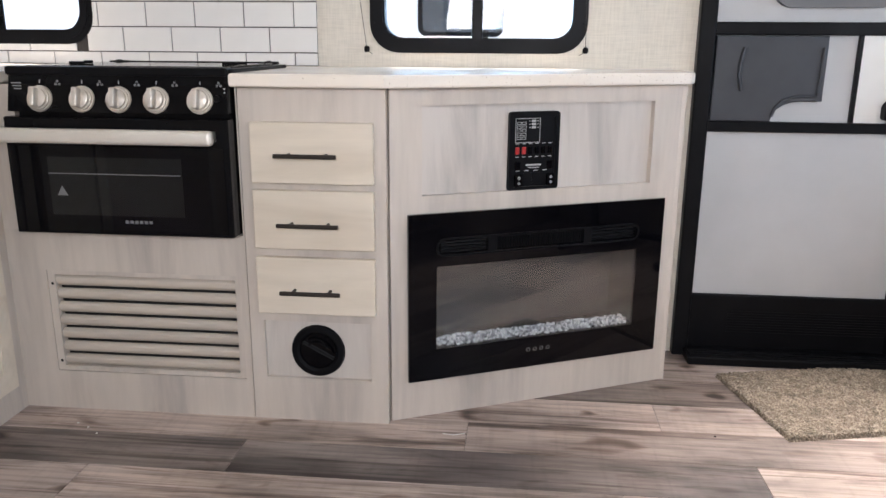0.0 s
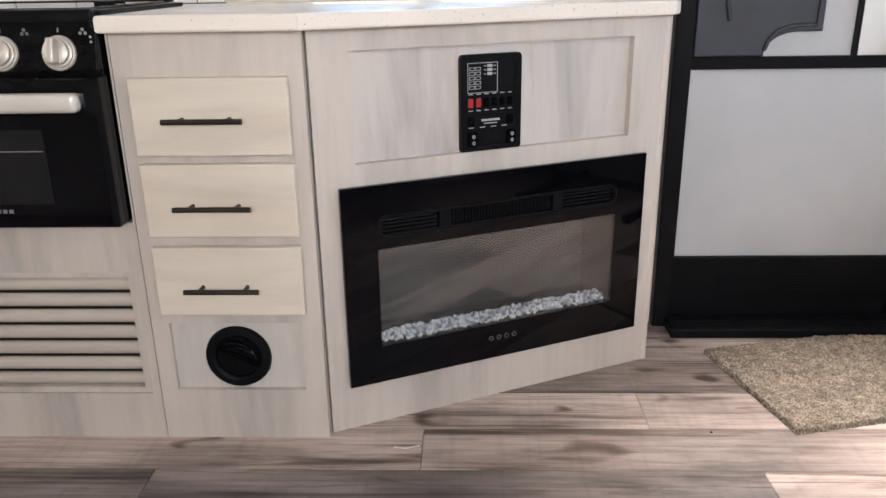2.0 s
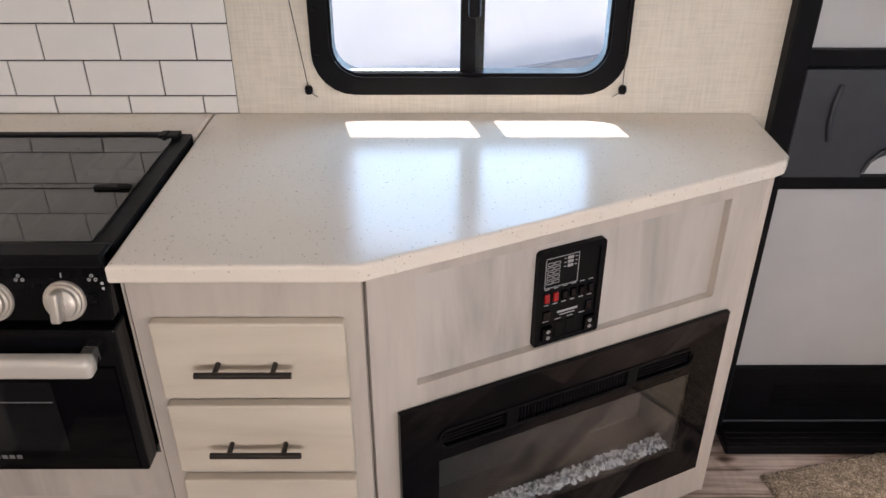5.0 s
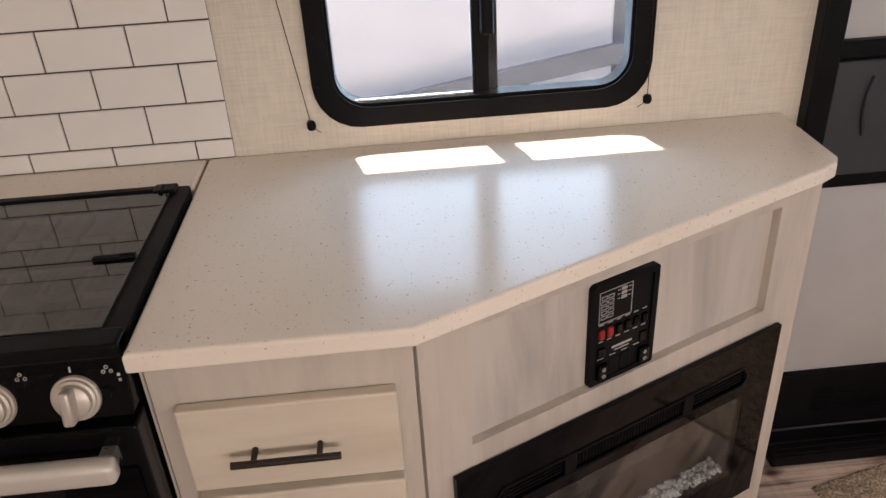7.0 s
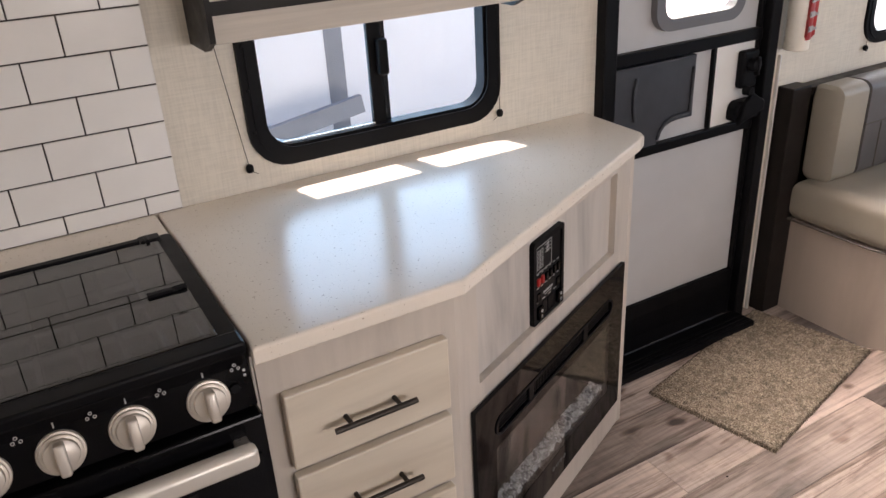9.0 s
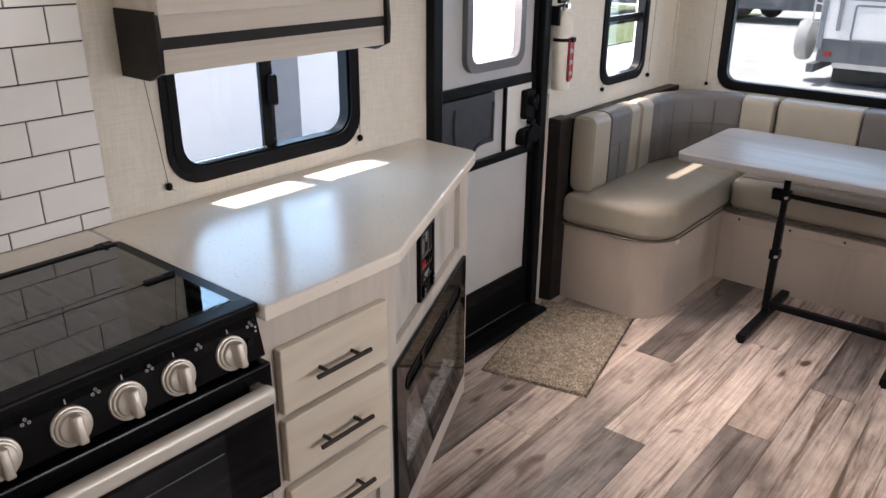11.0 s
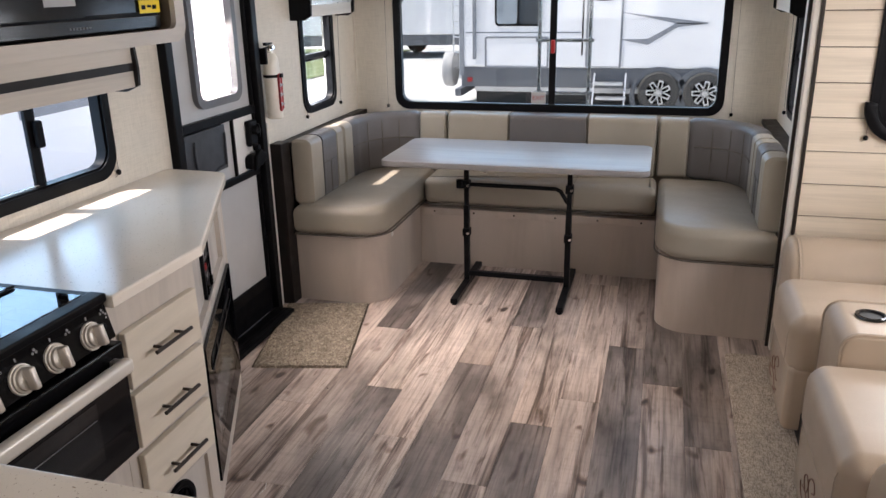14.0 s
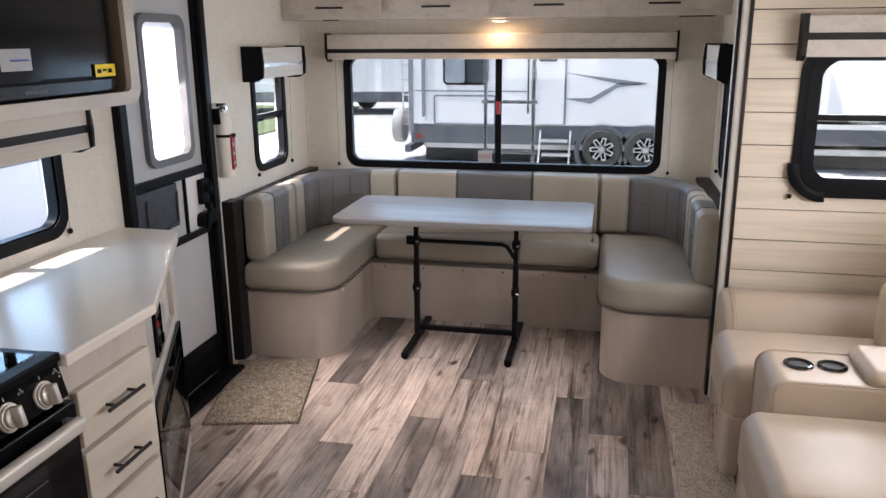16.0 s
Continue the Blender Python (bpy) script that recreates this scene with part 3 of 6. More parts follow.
win1 = rv_window("window_1", "y", WY, -1, W1, 0.09, 0.036, "black-framed sliding kitchen window with rounded corners", "v")
part("latch", bm_box(-0.044, -0.018, WY - 0.012, WY + 0.012, 1.13, 1.215, 0.006), BLACK, win1)
part("track", bm_box(-0.30, -0.06, WY + 0.006, WY + 0.012, W1[2] + 0.047, W1[2] + 0.051, 0.001), STEEL, win1, "bright metal sliding track")
rv_window("window_8", "y", WY, -1, W8, 0.09, 0.036, "black-framed kitchen window among the white tiles", "v")
rv_window("window_2", "y", WY, -1, W2, 0.085, 0.030, "narrow black-framed window beside the dinette", "h")
win3 = rv_window("window_3", "x", RX, -1, W3, 0.085, 0.034, "wide black-framed rear emergency window above the dinette", "thin", REAR_GLASS)
part("latch", bm_box(RX - 0.012, RX + 0.01, 1.286, 1.310, 1.19, 1.265, 0.004), RED, win3, "red plastic emergency latch")
part("notice", bm_box(RX + 0.009, RX + 0.011, 1.335, 1.42, 0.895, 0.965), WHITE_PRINT, win3, "white exit sticker on the glass")
words("lettering", "EXIT", 0.034, pose(RX + 0.0085, 1.377, 0.93, 90, 0, -90), RED, win3, "red exit lettering", 0.072)
rv_window("window_4", "y", SY, 1, W4, 0.085, 0.030, "narrow black-framed window on the slide-out side", "h")
win5 = rv_window("window_5", "x", SX, -1, W5, 0.13, 0.074, "black-framed slide-out window in the plank wall", "h", REAR_GLASS)
fl = [(radians(6 - 100 * k / 14)) for k in range(15)]
part("trim_flange", bm_prism([(-0.248 + 0.146 * math.cos(a), 1.102 + 0.146 * math.sin(a)) for a in fl] + [(-0.248 + 0.105 * math.cos(a), 1.102 + 0.105 * math.sin(a)) for a in reversed(fl)], "x", SX - 0.030, SX - 0.0005, 0.002), BLACK, win5, "thick rounded corner piece", True)
for nm, ww, ax, dd in (("window_6", (-0.45, 0.85, 1.08, 1.62), "y", -0.935),):
    ob = thing(nm, 0, 0, 0, "wide unseen slide-out window, assumed behind the recliners", "window", "", "structure")
    p = part("pane", bm_box(ww[0], ww[1], dd, dd + 0.004, ww[2], ww[3]), GLASS, ob)
    p.visible_shadow = False
    part("window_frame", bm_ring(rrect(ww[0] - 0.03, ww[1] + 0.03, ww[2] - 0.03, ww[3] + 0.03, 0.06), rrect(ww[0] + 0.02, ww[1] - 0.02, ww[2] + 0.02, ww[3] - 0.02, 0.05), "y", -0.90, -0.884), BLACK, ob)
# window added out of view, to go with the front fill lamp
ob = thing("window_7", 0, 0, 0, "unseen front window, added for the fill light", "window", "", "structure")
p = part("pane", bm_box(-3.24, -3.236, 0.8, 2.0, 1.1, 1.9), GLASS, ob)
p.visible_shadow = False


# ---- the entrance door ----
door = thing("door_1", 0, 0, 0, "grey trailer entrance door with black rails, closed", "door", "", "structure")
part("jamb", join(bm_box(0.625, 0.674, WY - 0.036, WY + 0.05, 0, 1.95, 0.005), bm_box(1.305, 1.352, WY - 0.036, WY + 0.05, 0, 1.95, 0.005), bm_box(0.674, 1.305, WY - 0.036, WY + 0.05, 1.88, 1.95, 0.005)), BLACK_SATIN, door, "black metal door frame")
LY = WY + 0.012
part("door_panel", wall_cells("y", LY, LY + 0.03, 0.674, 1.305, 0.02, 1.88, [(0.868, 1.175, 1.14, 1.71)]), DOOR_GREY, door, "light grey textured door skin")
part("rail", bm_box(0.674, 1.305, LY - 0.022, LY + 0.001, 1.026, 1.064, 0.004), BLACK_SATIN, door)
part("rail", bm_box(0.674, 1.305, LY - 0.022, LY + 0.001, 0.736, 0.768, 0.004), BLACK_SATIN, door)
part("kick_plate", bm_box(0.674, 1.305, LY - 0.016, LY + 0.001, 0.02, 0.205, 0.004), BLACK, door, "black plastic kick plate")
for i in range(9):
    part("groove", bm_box(0.80, 1.32, LY - 0.018, LY - 0.0155, 0.075 + i * 0.009, 0.079 + i * 0.009), BLACK, door)
part("stile", bm_box(0.674, 0.682, LY - 0.014, LY + 0.001, 0.195, 1.88, 0.003), BLACK_SATIN, door)
part("stile", bm_box(1.292, 1.305, LY - 0.018, LY + 0.001, 0.195, 1.88, 0.003), BLACK_SATIN, door)
part("divider", bm_box(1.100, 1.113, LY - 0.014, LY + 0.001, 0.768, 1.026, 0.002), BLACK_SATIN, door)
part("white_panel", bm_box(1.113, 1.292, LY - 0.006, LY + 0.001, 0.768, 1.026), WHITE_PANEL, door, "glossy white lock panel")
pocket_pts = [(0.682, 0.770), (0.862, 0.770)] + [(0.945 - 0.083 * math.cos(radians(a)), 0.770 + 0.062 * math.sin(radians(a))) for a in (18, 36, 54, 72, 90)] + [(1.008, 0.832), (1.008, 1.024), (0.682, 1.024)]
pocket = part("map_pocket", bm_prism(pocket_pts, "y", LY - 0.030, LY + 0.001, 0.004), DOOR_POCKET, door, "charcoal plastic pocket with a curved notch")
part("ridge", bm_tube([(0.766, LY - 0.031, 0.990), (0.757, LY - 0.034, 0.945), (0.757, LY - 0.034, 0.905), (0.766, LY - 0.031, 0.862)], 0.006), DOOR_POCKET, pocket, "", True)
part("ridge", bm_tube([(0.862, LY - 0.031, 0.785), (0.871, LY - 0.033, 0.812), (0.893, LY - 0.033, 0.836), (0.93, LY - 0.033, 0.847), (0.988, LY - 0.033, 0.849), (0.992, LY - 0.033, 0.853), (0.996, LY - 0.033, 0.990)], 0.005), DOOR_POCKET, pocket, "", True)
m, t, b = mat("frosted_glass")
t.nodes.remove(b)
tl = t.nodes.new("ShaderNodeBsdfTranslucent")
tl.inputs[0].default_value = (0.86, 0.88, 0.90, 1)
link(t, ramp(t, noise_tex(t, coords(t), 7.0, 4), [(0.35, (0.80, 0.83, 0.86)), (0.65, (0.92, 0.93, 0.94))]), tl.inputs[0])
link(t, tl.outputs[0], t.nodes["Material Output"].inputs[0])
FROST = m
dw = (0.836, 1.205, 1.105, 1.742)
part("door_window_frame", bm_ring(rrect(*dw, 0.06), rrect(dw[0] + 0.034, dw[1] - 0.034, dw[2] + 0.034, dw[3] - 0.034, 0.04), "y", LY - 0.024, LY + 0.01), painted("grey_window_trim", (0.12, 0.12, 0.125), 0.45), door, "grey plastic window surround", True)
part("door_pane", bm_box(dw[0] + 0.02, dw[1] - 0.02, LY + 0.012, LY + 0.016, dw[2] + 0.02, dw[3] - 0.02), FROST, door, "frosted white glass")
lk = part("dead_bolt", bm_box(1.215, 1.290, LY - 0.034, LY - 0.004, 0.880, 1.000, 0.010, 3), BLACK, door, "black deadbolt housing")
part("thumb_turn", moved(bm_lathe([(0.0, 0.03), (0.012, 0.03), (0.02, 0.024), (0.022, 0.0)], "y", 18), Matrix.Translation((1.252, LY - 0.034, 0.955))), BLACK_SATIN, lk, "", True)
part("thumb_bar", bm_box(1.246, 1.258, LY - 0.066, LY - 0.05, 0.925, 0.985, 0.004), BLACK_SATIN, lk)
hd = part("door_handle", join(bm_prism(rrect(1.19, 1.302, 0.778, 0.842, (0.01, 0.01, 0.03, 0.03)), "y", LY - 0.045, LY - 0.004, 0.006), bm_prism([(1.195, 0.772), (1.305, 0.806), (1.305, 0.836), (1.25, 0.868), (1.215, 0.842)], "y", LY - 0.062, LY - 0.044, 0.005)), BLACK, door, "black plastic paddle handle")
part("lever", moved(bm_lathe([(0.0, 0.028), (0.013, 0.026), (0.016, 0.0)], "y", 14), Matrix.Translation((1.222, LY - 0.045, 0.880))), BLACK, hd, "", True)


# ---- backsplash tiles ----
TX1, TP, TH = -0.548, 0.162, 0.078
back = structure("backsplash", wall_cells("y", WY - 0.004, WY, -2.6, TX1, 0.922, 1.80, [hole(W8)]), GROUT, "dark-grouted backing of the white subway tiles")

# ---- counters ----
CT, CB = 0.922, 0.890


def counter_piece(pts, name, label, group=""):
    ob = thing(name, pts[0][0], pts[0][1], CB, label, "countertop", group)
    px, py = pts[0]
    part("slab", bm_prism([(x - px, y - py) for x, y in pts], "z", 0, CT - CB, 0.006, 3), COUNTER, ob, "", False)
    return ob


counter_piece([(-0.602, 1.868), (-0.224, 1.868), (0.533, 2.238), (0.565, 2.259), (0.580, 2.285), (0.586, 2.50), (0.586, WY), (-0.602, WY)], "countertop", "speckled warm white solid-surface countertop with an angled front")
counter_piece([(-1.21, 2.385), (-0.606, 2.385), (-0.606, WY), (-1.21, WY)], "countertop", "speckled warm white counter strip behind the range")
counter_piece([(-2.2, 1.20), (-1.235, 1.17), (-1.210, 1.195), (-1.210, 1.60), (-1.214, 1.86), (-1.214, WY), (-2.2, WY)], "countertop", "speckled warm white peninsula countertop")


def bar_handle(parent, x, y, z, length, label=""):
    """A dark bar pull on two posts."""
    h = part("handle", bm_tube([(x - length / 2, y - 0.030, z), (x + length / 2, y - 0.030, z)], 0.0055, 12), BRONZE, parent, label, True)
    for s in (-1, 1):
        part("post", bm_tube([(x + s * length * 0.30, y, z), (x + s * length * 0.30, y - 0.030, z)], 0.0045, 10), BRONZE, h, "", True)
    return h


# ---- drawer cabinet ----
FY = 1.905
cab = thing("drawer_cabinet", -0.41, 2.2, 0, "whitewashed wood cabinet with three cream drawers", "cabinet")
part("body", bm_box(-0.186, 0.183, FY + 0.02 - 2.2, WY - 2.205, 0, CB - 0.002), WOOD, cab)
part("face_panel", wall_cells("y", FY - 2.2, FY + 0.02 - 2.2, -0.186, 0.183, 0, CB - 0.002, [(-0.148, 0.137, 0.122, 0.284)]), WOOD, cab)
part("recess_panel", bm_box(-0.15, 0.14, FY + 0.013 - 2.2, FY + 0.0195 - 2.2, 0.12, 0.286), WOOD_PANEL, cab, "recessed panel below the drawers")
for z0, z1, hz in ((0.654, 0.806, 0.727), (0.485, 0.637, 0.553), (0.311, 0.463, 0.377)):
    d = part("drawer", bm_box(-0.155, 0.155, FY - 0.022 - 2.2, FY - 2.201, z0, z1, 0.0035, 2), DRAWER, cab, "cream drawer front")
    bar_handle(d, -0.008, FY - 0.022 - 2.2, hz, 0.155)
vent = thing("floor_vent", -0.417, FY + 0.006, 0.20, "round black plastic warm-air vent in the cabinet", "vent")
part("flange", moved(bm_lathe([(0.048, 0.004), (0.056, 0.010), (0.070, 0.008), (0.073, 0.0), (0.048, 0.0)], "y"), Matrix.Translation((0, 0.004, 0))), BLACK, vent, "", True)
part("throat", moved(bm_lathe([(0.049, 0.006), (0.047, 0.0015), (0.0, 0.0012)], "y"), Matrix.Translation((0, 0.004, 0))), GLOSS_BLACK, vent, "", True)
for k, (rr_, tilt) in enumerate(((0.040, 30), (0.028, 12))):
    hoop = [(rr_ * math.cos(radians(a)), -0.003, rr_ * 0.62 * math.sin(radians(a)) + 0.006) for a in range(15, 166, 15)]
    part("blade", moved(bm_tube(hoop, 0.0022, 6), pose(0, 0, 0, 0, tilt, 0)), GLOSS_BLACK, vent, "", True)
for ang in (28, -62):
    part("blade", moved(bm_box(-0.046, 0.046, -0.004, 0.003, -0.0012, 0.0012), pose(0, -0.004, 0, 0, ang, 0)), GLOSS_BLACK, vent)


# ---- range cabinet with louvres ----
rc = thing("range_cabinet", -0.92, 2.2, 0, "whitewashed wood cabinet below the range with a louvred panel", "cabinet")
# dark body: the cabinet's shaded inside put into its colour
part("body", bm_box(-0.30, 0.322, FY + 0.08 - 2.2, WY - 2.205, 0, 0.50), DARK_RECESS, rc)
part("face_panel", wall_cells("y", FY - 2.2, FY + 0.02 - 2.2, -0.345, 0.322, 0, 0.512, [(-0.232, 0.304, 0.112, 0.402)]), WOOD, rc)
part("side_panel", bm_box(-0.345, -0.262, FY - 2.2, FY + 0.02 - 2.2, 0.512, CB - 0.002), WOOD, rc)
part("side_panel", bm_box(0.318, 0.322, FY - 2.2, FY + 0.02 - 2.2, 0.512, CB - 0.002), WOOD, rc)
lf = part("louvre_frame", bm_ring(rrect(-0.231, 0.303, 0.113, 0.401, 0), rrect(-0.212, 0.287, 0.126, 0.389, 0), "y", FY + 0.003 - 2.2, FY + 0.03 - 2.2), WOOD, rc)
for i in range(7):
    zc = 0.372 - i * 0.0382
    sl = bm_prism([(0.0, 0.016), (0.006, 0.0185), (0.013, 0.017), (0.019, 0.010), (0.020, 0.0), (0.016, -0.010), (0.008, -0.017), (0.0, -0.019)], "x", -0.211, 0.286)
    bmesh.ops.scale(sl, vec=(1, -1, 0.86), verts=sl.verts)
    part("slat", moved(sl, Matrix.Translation((0, FY + 0.026 - 2.2, zc - 0.002))), WOOD_H, rc, "", True)
# dark sheet whose colour gives the gaps between slats their shade
part("louvre_back", bm_box(-0.23, 0.302, FY + 0.05 - 2.2, FY + 0.056 - 2.2, 0.114, 0.40), DARK_RECESS, rc)
for zz in (0.364, 0.142):
    part("screw", moved(bm_lathe([(0.0, 0.002), (0.004, 0.0)], "y", 8), Matrix.Translation((-0.218, FY - 2.2, zz))), BLACK, rc)


# ---- the range ----
GRATE = painted("cast_iron_grate", (0.05, 0.05, 0.053), 0.42, 0, 0.2, 40, 0.15, 200)
rng = thing("range", -0.892, 2.13, 0.512, "black gas range with glass cover and five knobs", "range")
RL, RR, RF = -0.285, 0.284, 1.875 - 2.13


def rz(z):
    return z - 0.512


part("body", bm_box(RL + 0.005, RR - 0.005, RF + 0.03, 0.25, 0.0, rz(0.890), 0.004), ENAMEL, rng)
cp = part("control_panel", bm_prism([(RF - 0.006, rz(0.824)), (RF + 0.035, rz(0.824)), (RF + 0.035, rz(0.912)), (RF + 0.015, rz(0.912))], "x", RL, RR, 0.003), ENAMEL, rng, "black sloping control panel")
part("top_tray", bm_ring(rrect(RL + 0.002, RR - 0.002, RF + 0.010, 0.25, 0.01), rrect(RL + 0.03, RR - 0.03, RF + 0.043, 0.217, 0.01), "z", rz(0.8905), rz(0.9115)), ENAMEL, rng)
for bx_, by_ in ((-0.13, -0.09), (0.13, -0.09), (-0.13, 0.10), (0.13, 0.10)):
    br_ = part("burner", moved(bm_lathe([(0.0, 0.012), (0.028, 0.012), (0.033, 0.006), (0.045, 0.004), (0.047, 0.0)], "z", 20), Matrix.Translation((bx_, by_, rz(0.8902)))), BLACK, rng, "black burner cap", True)
for k in range(9):
    part("grate_bar", bm_box(-0.24 + k * 0.06, -0.231 + k * 0.06, -0.19, 0.20, rz(0.911), rz(0.922), 0.001), GRATE, rng)
for k in range(5):
    part("grate_bar", bm_box(-0.245, 0.25, -0.185 + k * 0.09, -0.178 + k * 0.09, rz(0.9105), rz(0.9225), 0.001), GRATE, rng)
# raised rim, dark glass cover in two leaves with a fold between them
part("rim", bm_ring(rrect(RL, RR, RF + 0.004, 0.248, 0.010), rrect(RL + 0.034, RR - 0.034, RF + 0.050, 0.215, 0.008), "z", rz(0.912), rz(0.930)), BLACK_SATIN, rng)
FOLD = -0.022
for y0, y1 in ((RF + 0.046, FOLD - 0.002), (FOLD + 0.002, 0.214)):
    part("glass_cover", bm_box(RL + 0.030, RR - 0.030, y0, y1, rz(0.9305), rz(0.9355), 0.001), SMOKE, rng, "dark smoked glass cover leaf").visible_shadow = False
part("fold_strip", bm_box(RL + 0.030, RR - 0.036, FOLD - 0.006, FOLD + 0.006, rz(0.928), rz(0.9305)), BLACK, rng)
for xx in (RL + 0.06, RR - 0.075):
    cl_ = part("fold_hinge", bm_box(xx - 0.022, xx + 0.022, FOLD - 0.007, FOLD + 0.007, rz(0.9356), rz(0.941), 0.002), BLACK, rng)
    part("pin", bm_tube([(xx + 0.020, FOLD, rz(0.940)), (xx + 0.044, FOLD, rz(0.940))], 0.004, 8), BLACK, cl_, "", True)
part("front_strip", bm_box(RL, RR, RF + 0.002, RF + 0.047, rz(0.912), rz(0.934), 0.005), BLACK_SATIN, rng)
hb = part("hinge_bar", bm_box(RL + 0.02, RR - 0.045, 0.222, 0.242, rz(0.930), rz(0.938), 0.003), BLACK, rng)
for xx in (RL + 0.06, RR - 0.040):
    part("hinge", bm_box(xx - 0.022, xx + 0.018, 0.214, 0.246, rz(0.931), rz(0.939), 0.003), BLACK, hb)
    part("bolt", bm_box(xx - 0.012, xx - 0.004, 0.210, 0.240, rz(0.936), rz(0.9415), 0.002), BLACK, hb)
for i, xk in enumerate((-1.091, -0.981, -0.886, -0.790, -0.679)):
    kb = part("knob", moved(bm_lathe([(0.0, 0.020), (0.0215, 0.020), (0.0235, 0.0185), (0.0245, 0.0125), (0.0275, 0.0122), (0.0285, 0.0115), (0.0288, 0.0068), (0.0318, 0.0064), (0.0328, 0.005), (0.033, 0.0), (0.0, 0.0)], "y", 32), pose(xk + 0.892, RF + 0.003, rz(0.855), -13, 0, 0)), KNOB, rng, "satin nickel knob", True)
    part("grip", moved(bm_box(-0.0075, 0.0075, -0.041, -0.018, -0.024, 0.024, 0.004, 3), pose(xk + 0.892, RF + 0.003, rz(0.855), -13, 0, 0)), KNOB, kb, "", True)
    part("mark", moved(bm_box(-0.001, 0.001, -0.0008, 0.0008, -0.004, 0.004), pose(xk + 0.892, RF + 0.0085, rz(0.897), -13, 0, 0)), WHITE_PRINT, kb)
    for k in range(3):
        part("symbol", moved(bm_lathe([(0.0028, 0.0), (0.0028, 0.0006), (0.0016, 0.0006), (0.0016, 0.0)], "y", 10), pose(xk + 0.892 + 0.043 + (0.005 if k == 1 else 0) + (0.010 if k == 2 else 0), RF + 0.0055, rz(0.891 + (0.007 if k == 1 else 0)), -13, 0, 0)), WHITE_PRINT, kb)
part("igniter", moved(bm_lathe([(0.0, 0.006), (0.007, 0.006), (0.009, 0.0)], "y", 16), pose(0.255, RF + 0.003, rz(0.860), -13, 0, 0)), BLACK, rng, "", True)
for i in range(3):
    part("symbol", moved(bm_box(-0.013 + i * 0.003, 0.013, -0.0006, 0.0006, -0.0012, 0.0012), pose(RL + 0.025, RF + 0.006, rz(0.893 - i * 0.007), -13, 0, 0)), WHITE_PRINT, rng)
    part("symbol", moved(bm_box(-0.002, 0.002, -0.0006, 0.0006, -0.002, 0.002), pose(0.274, RF + 0.006, rz(0.884 - i * 0.009), -13, 0, 0)), WHITE_PRINT, rng)
od = part("oven_door", bm_box(RL - 0.006, RR + 0.002, RF - 0.018, RF + 0.03, 0.004, rz(0.812), 0.004), ENAMEL, rng, "black glass oven door")
part("oven_glass", bm_box(RL + 0.004, RR - 0.012, RF - 0.0215, RF - 0.0185, 0.012, rz(0.742)), GLOSS_BLACK, od, "dark glossy oven glass")
part("oven_window", bm_box(RL + 0.10, RR - 0.12, RF - 0.0225, RF - 0.0215, 0.055, rz(0.715)), painted("dark_oven_window", (0.006, 0.0065, 0.008), 0.05, 0, 0.2, 3, 0, spec=0.4), od, "paler oven window")
part("rack", bm_box(RL + 0.10, RR - 0.125, RF - 0.0232, RF - 0.0226, rz(0.672), rz(0.674)), painted("rack_grey", (0.16, 0.16, 0.16), 0.4), od)
hn = part("oven_handle", bm_box(RL - 0.012, RR - 0.025, RF - 0.066, RF - 0.036, rz(0.752), rz(0.788), 0.010, 4), HANDLE, od, "satin pale steel bar handle", True)
for xx in (RL - 0.008, RR - 0.052):
    part("bracket", bm_box(xx, xx + 0.022, RF - 0.05, RF - 0.015, rz(0.757), rz(0.783), 0.003), STEEL, hn)
for a in range(6):
    part("badge", bm_box(0.005 + a * 0.0125, 0.014 + a * 0.0125, RF - 0.0223, RF - 0.0216, 0.036, 0.044), painted("grey_print", (0.16, 0.16, 0.16), 0.5) if a == 0 else bpy.data.materials["grey_print"], od)
part("warning_mark", bm_prism([(RL + 0.118, 0.105), (RL + 0.146, 0.105), (RL + 0.132, 0.130)], "y", RF - 0.0232, RF - 0.0226), bpy.data.materials["grey_print"], od)


# ---- angled fireplace cabinet ----
P0 = (-0.224, 1.924)
ANG = math.degrees(math.atan2(0.328, 0.700))
FW = 0.868
fc = thing("fireplace_cabinet", P0[0], P0[1], 0, "whitewashed wood cabinet set at an angle, holding the fireplace", "cabinet", rz=ANG)
part("face_panel", wall_cells("y", 0.0, 0.02, 0.003, FW, 0, CB - 0.002, [(0.088, 0.768, 0.616, 0.845), (0.075, 0.79, 0.13, 0.55)]), WOOD, fc)
part("recess_panel", bm_box(0.086, 0.770, 0.0175, 0.0195, 0.614, 0.847), WOOD_PANEL, fc, "recessed grey-streaked panel")
# dark strip that draws the shadow in the joint between two cabinets
part("shadow_strip", bm_box(0.0, 0.003, 0.012, 0.02, 0, CB - 0.002), DARK_RECESS, fc, "dark shadow gap")
side = part("side_panel", bm_box(0.0, 0.02, 0.0, 0.215, 0, CB - 0.002, 0.002), WOOD, fc)
side.matrix_basis = pose(FW - 0.020, 0.003, 0, 0, 0, -ANG)
inner = part("back_body", bm_box(0.05, 0.80, 0.16, 0.17, 0.08, 0.60), DARK_RECESS, fc)

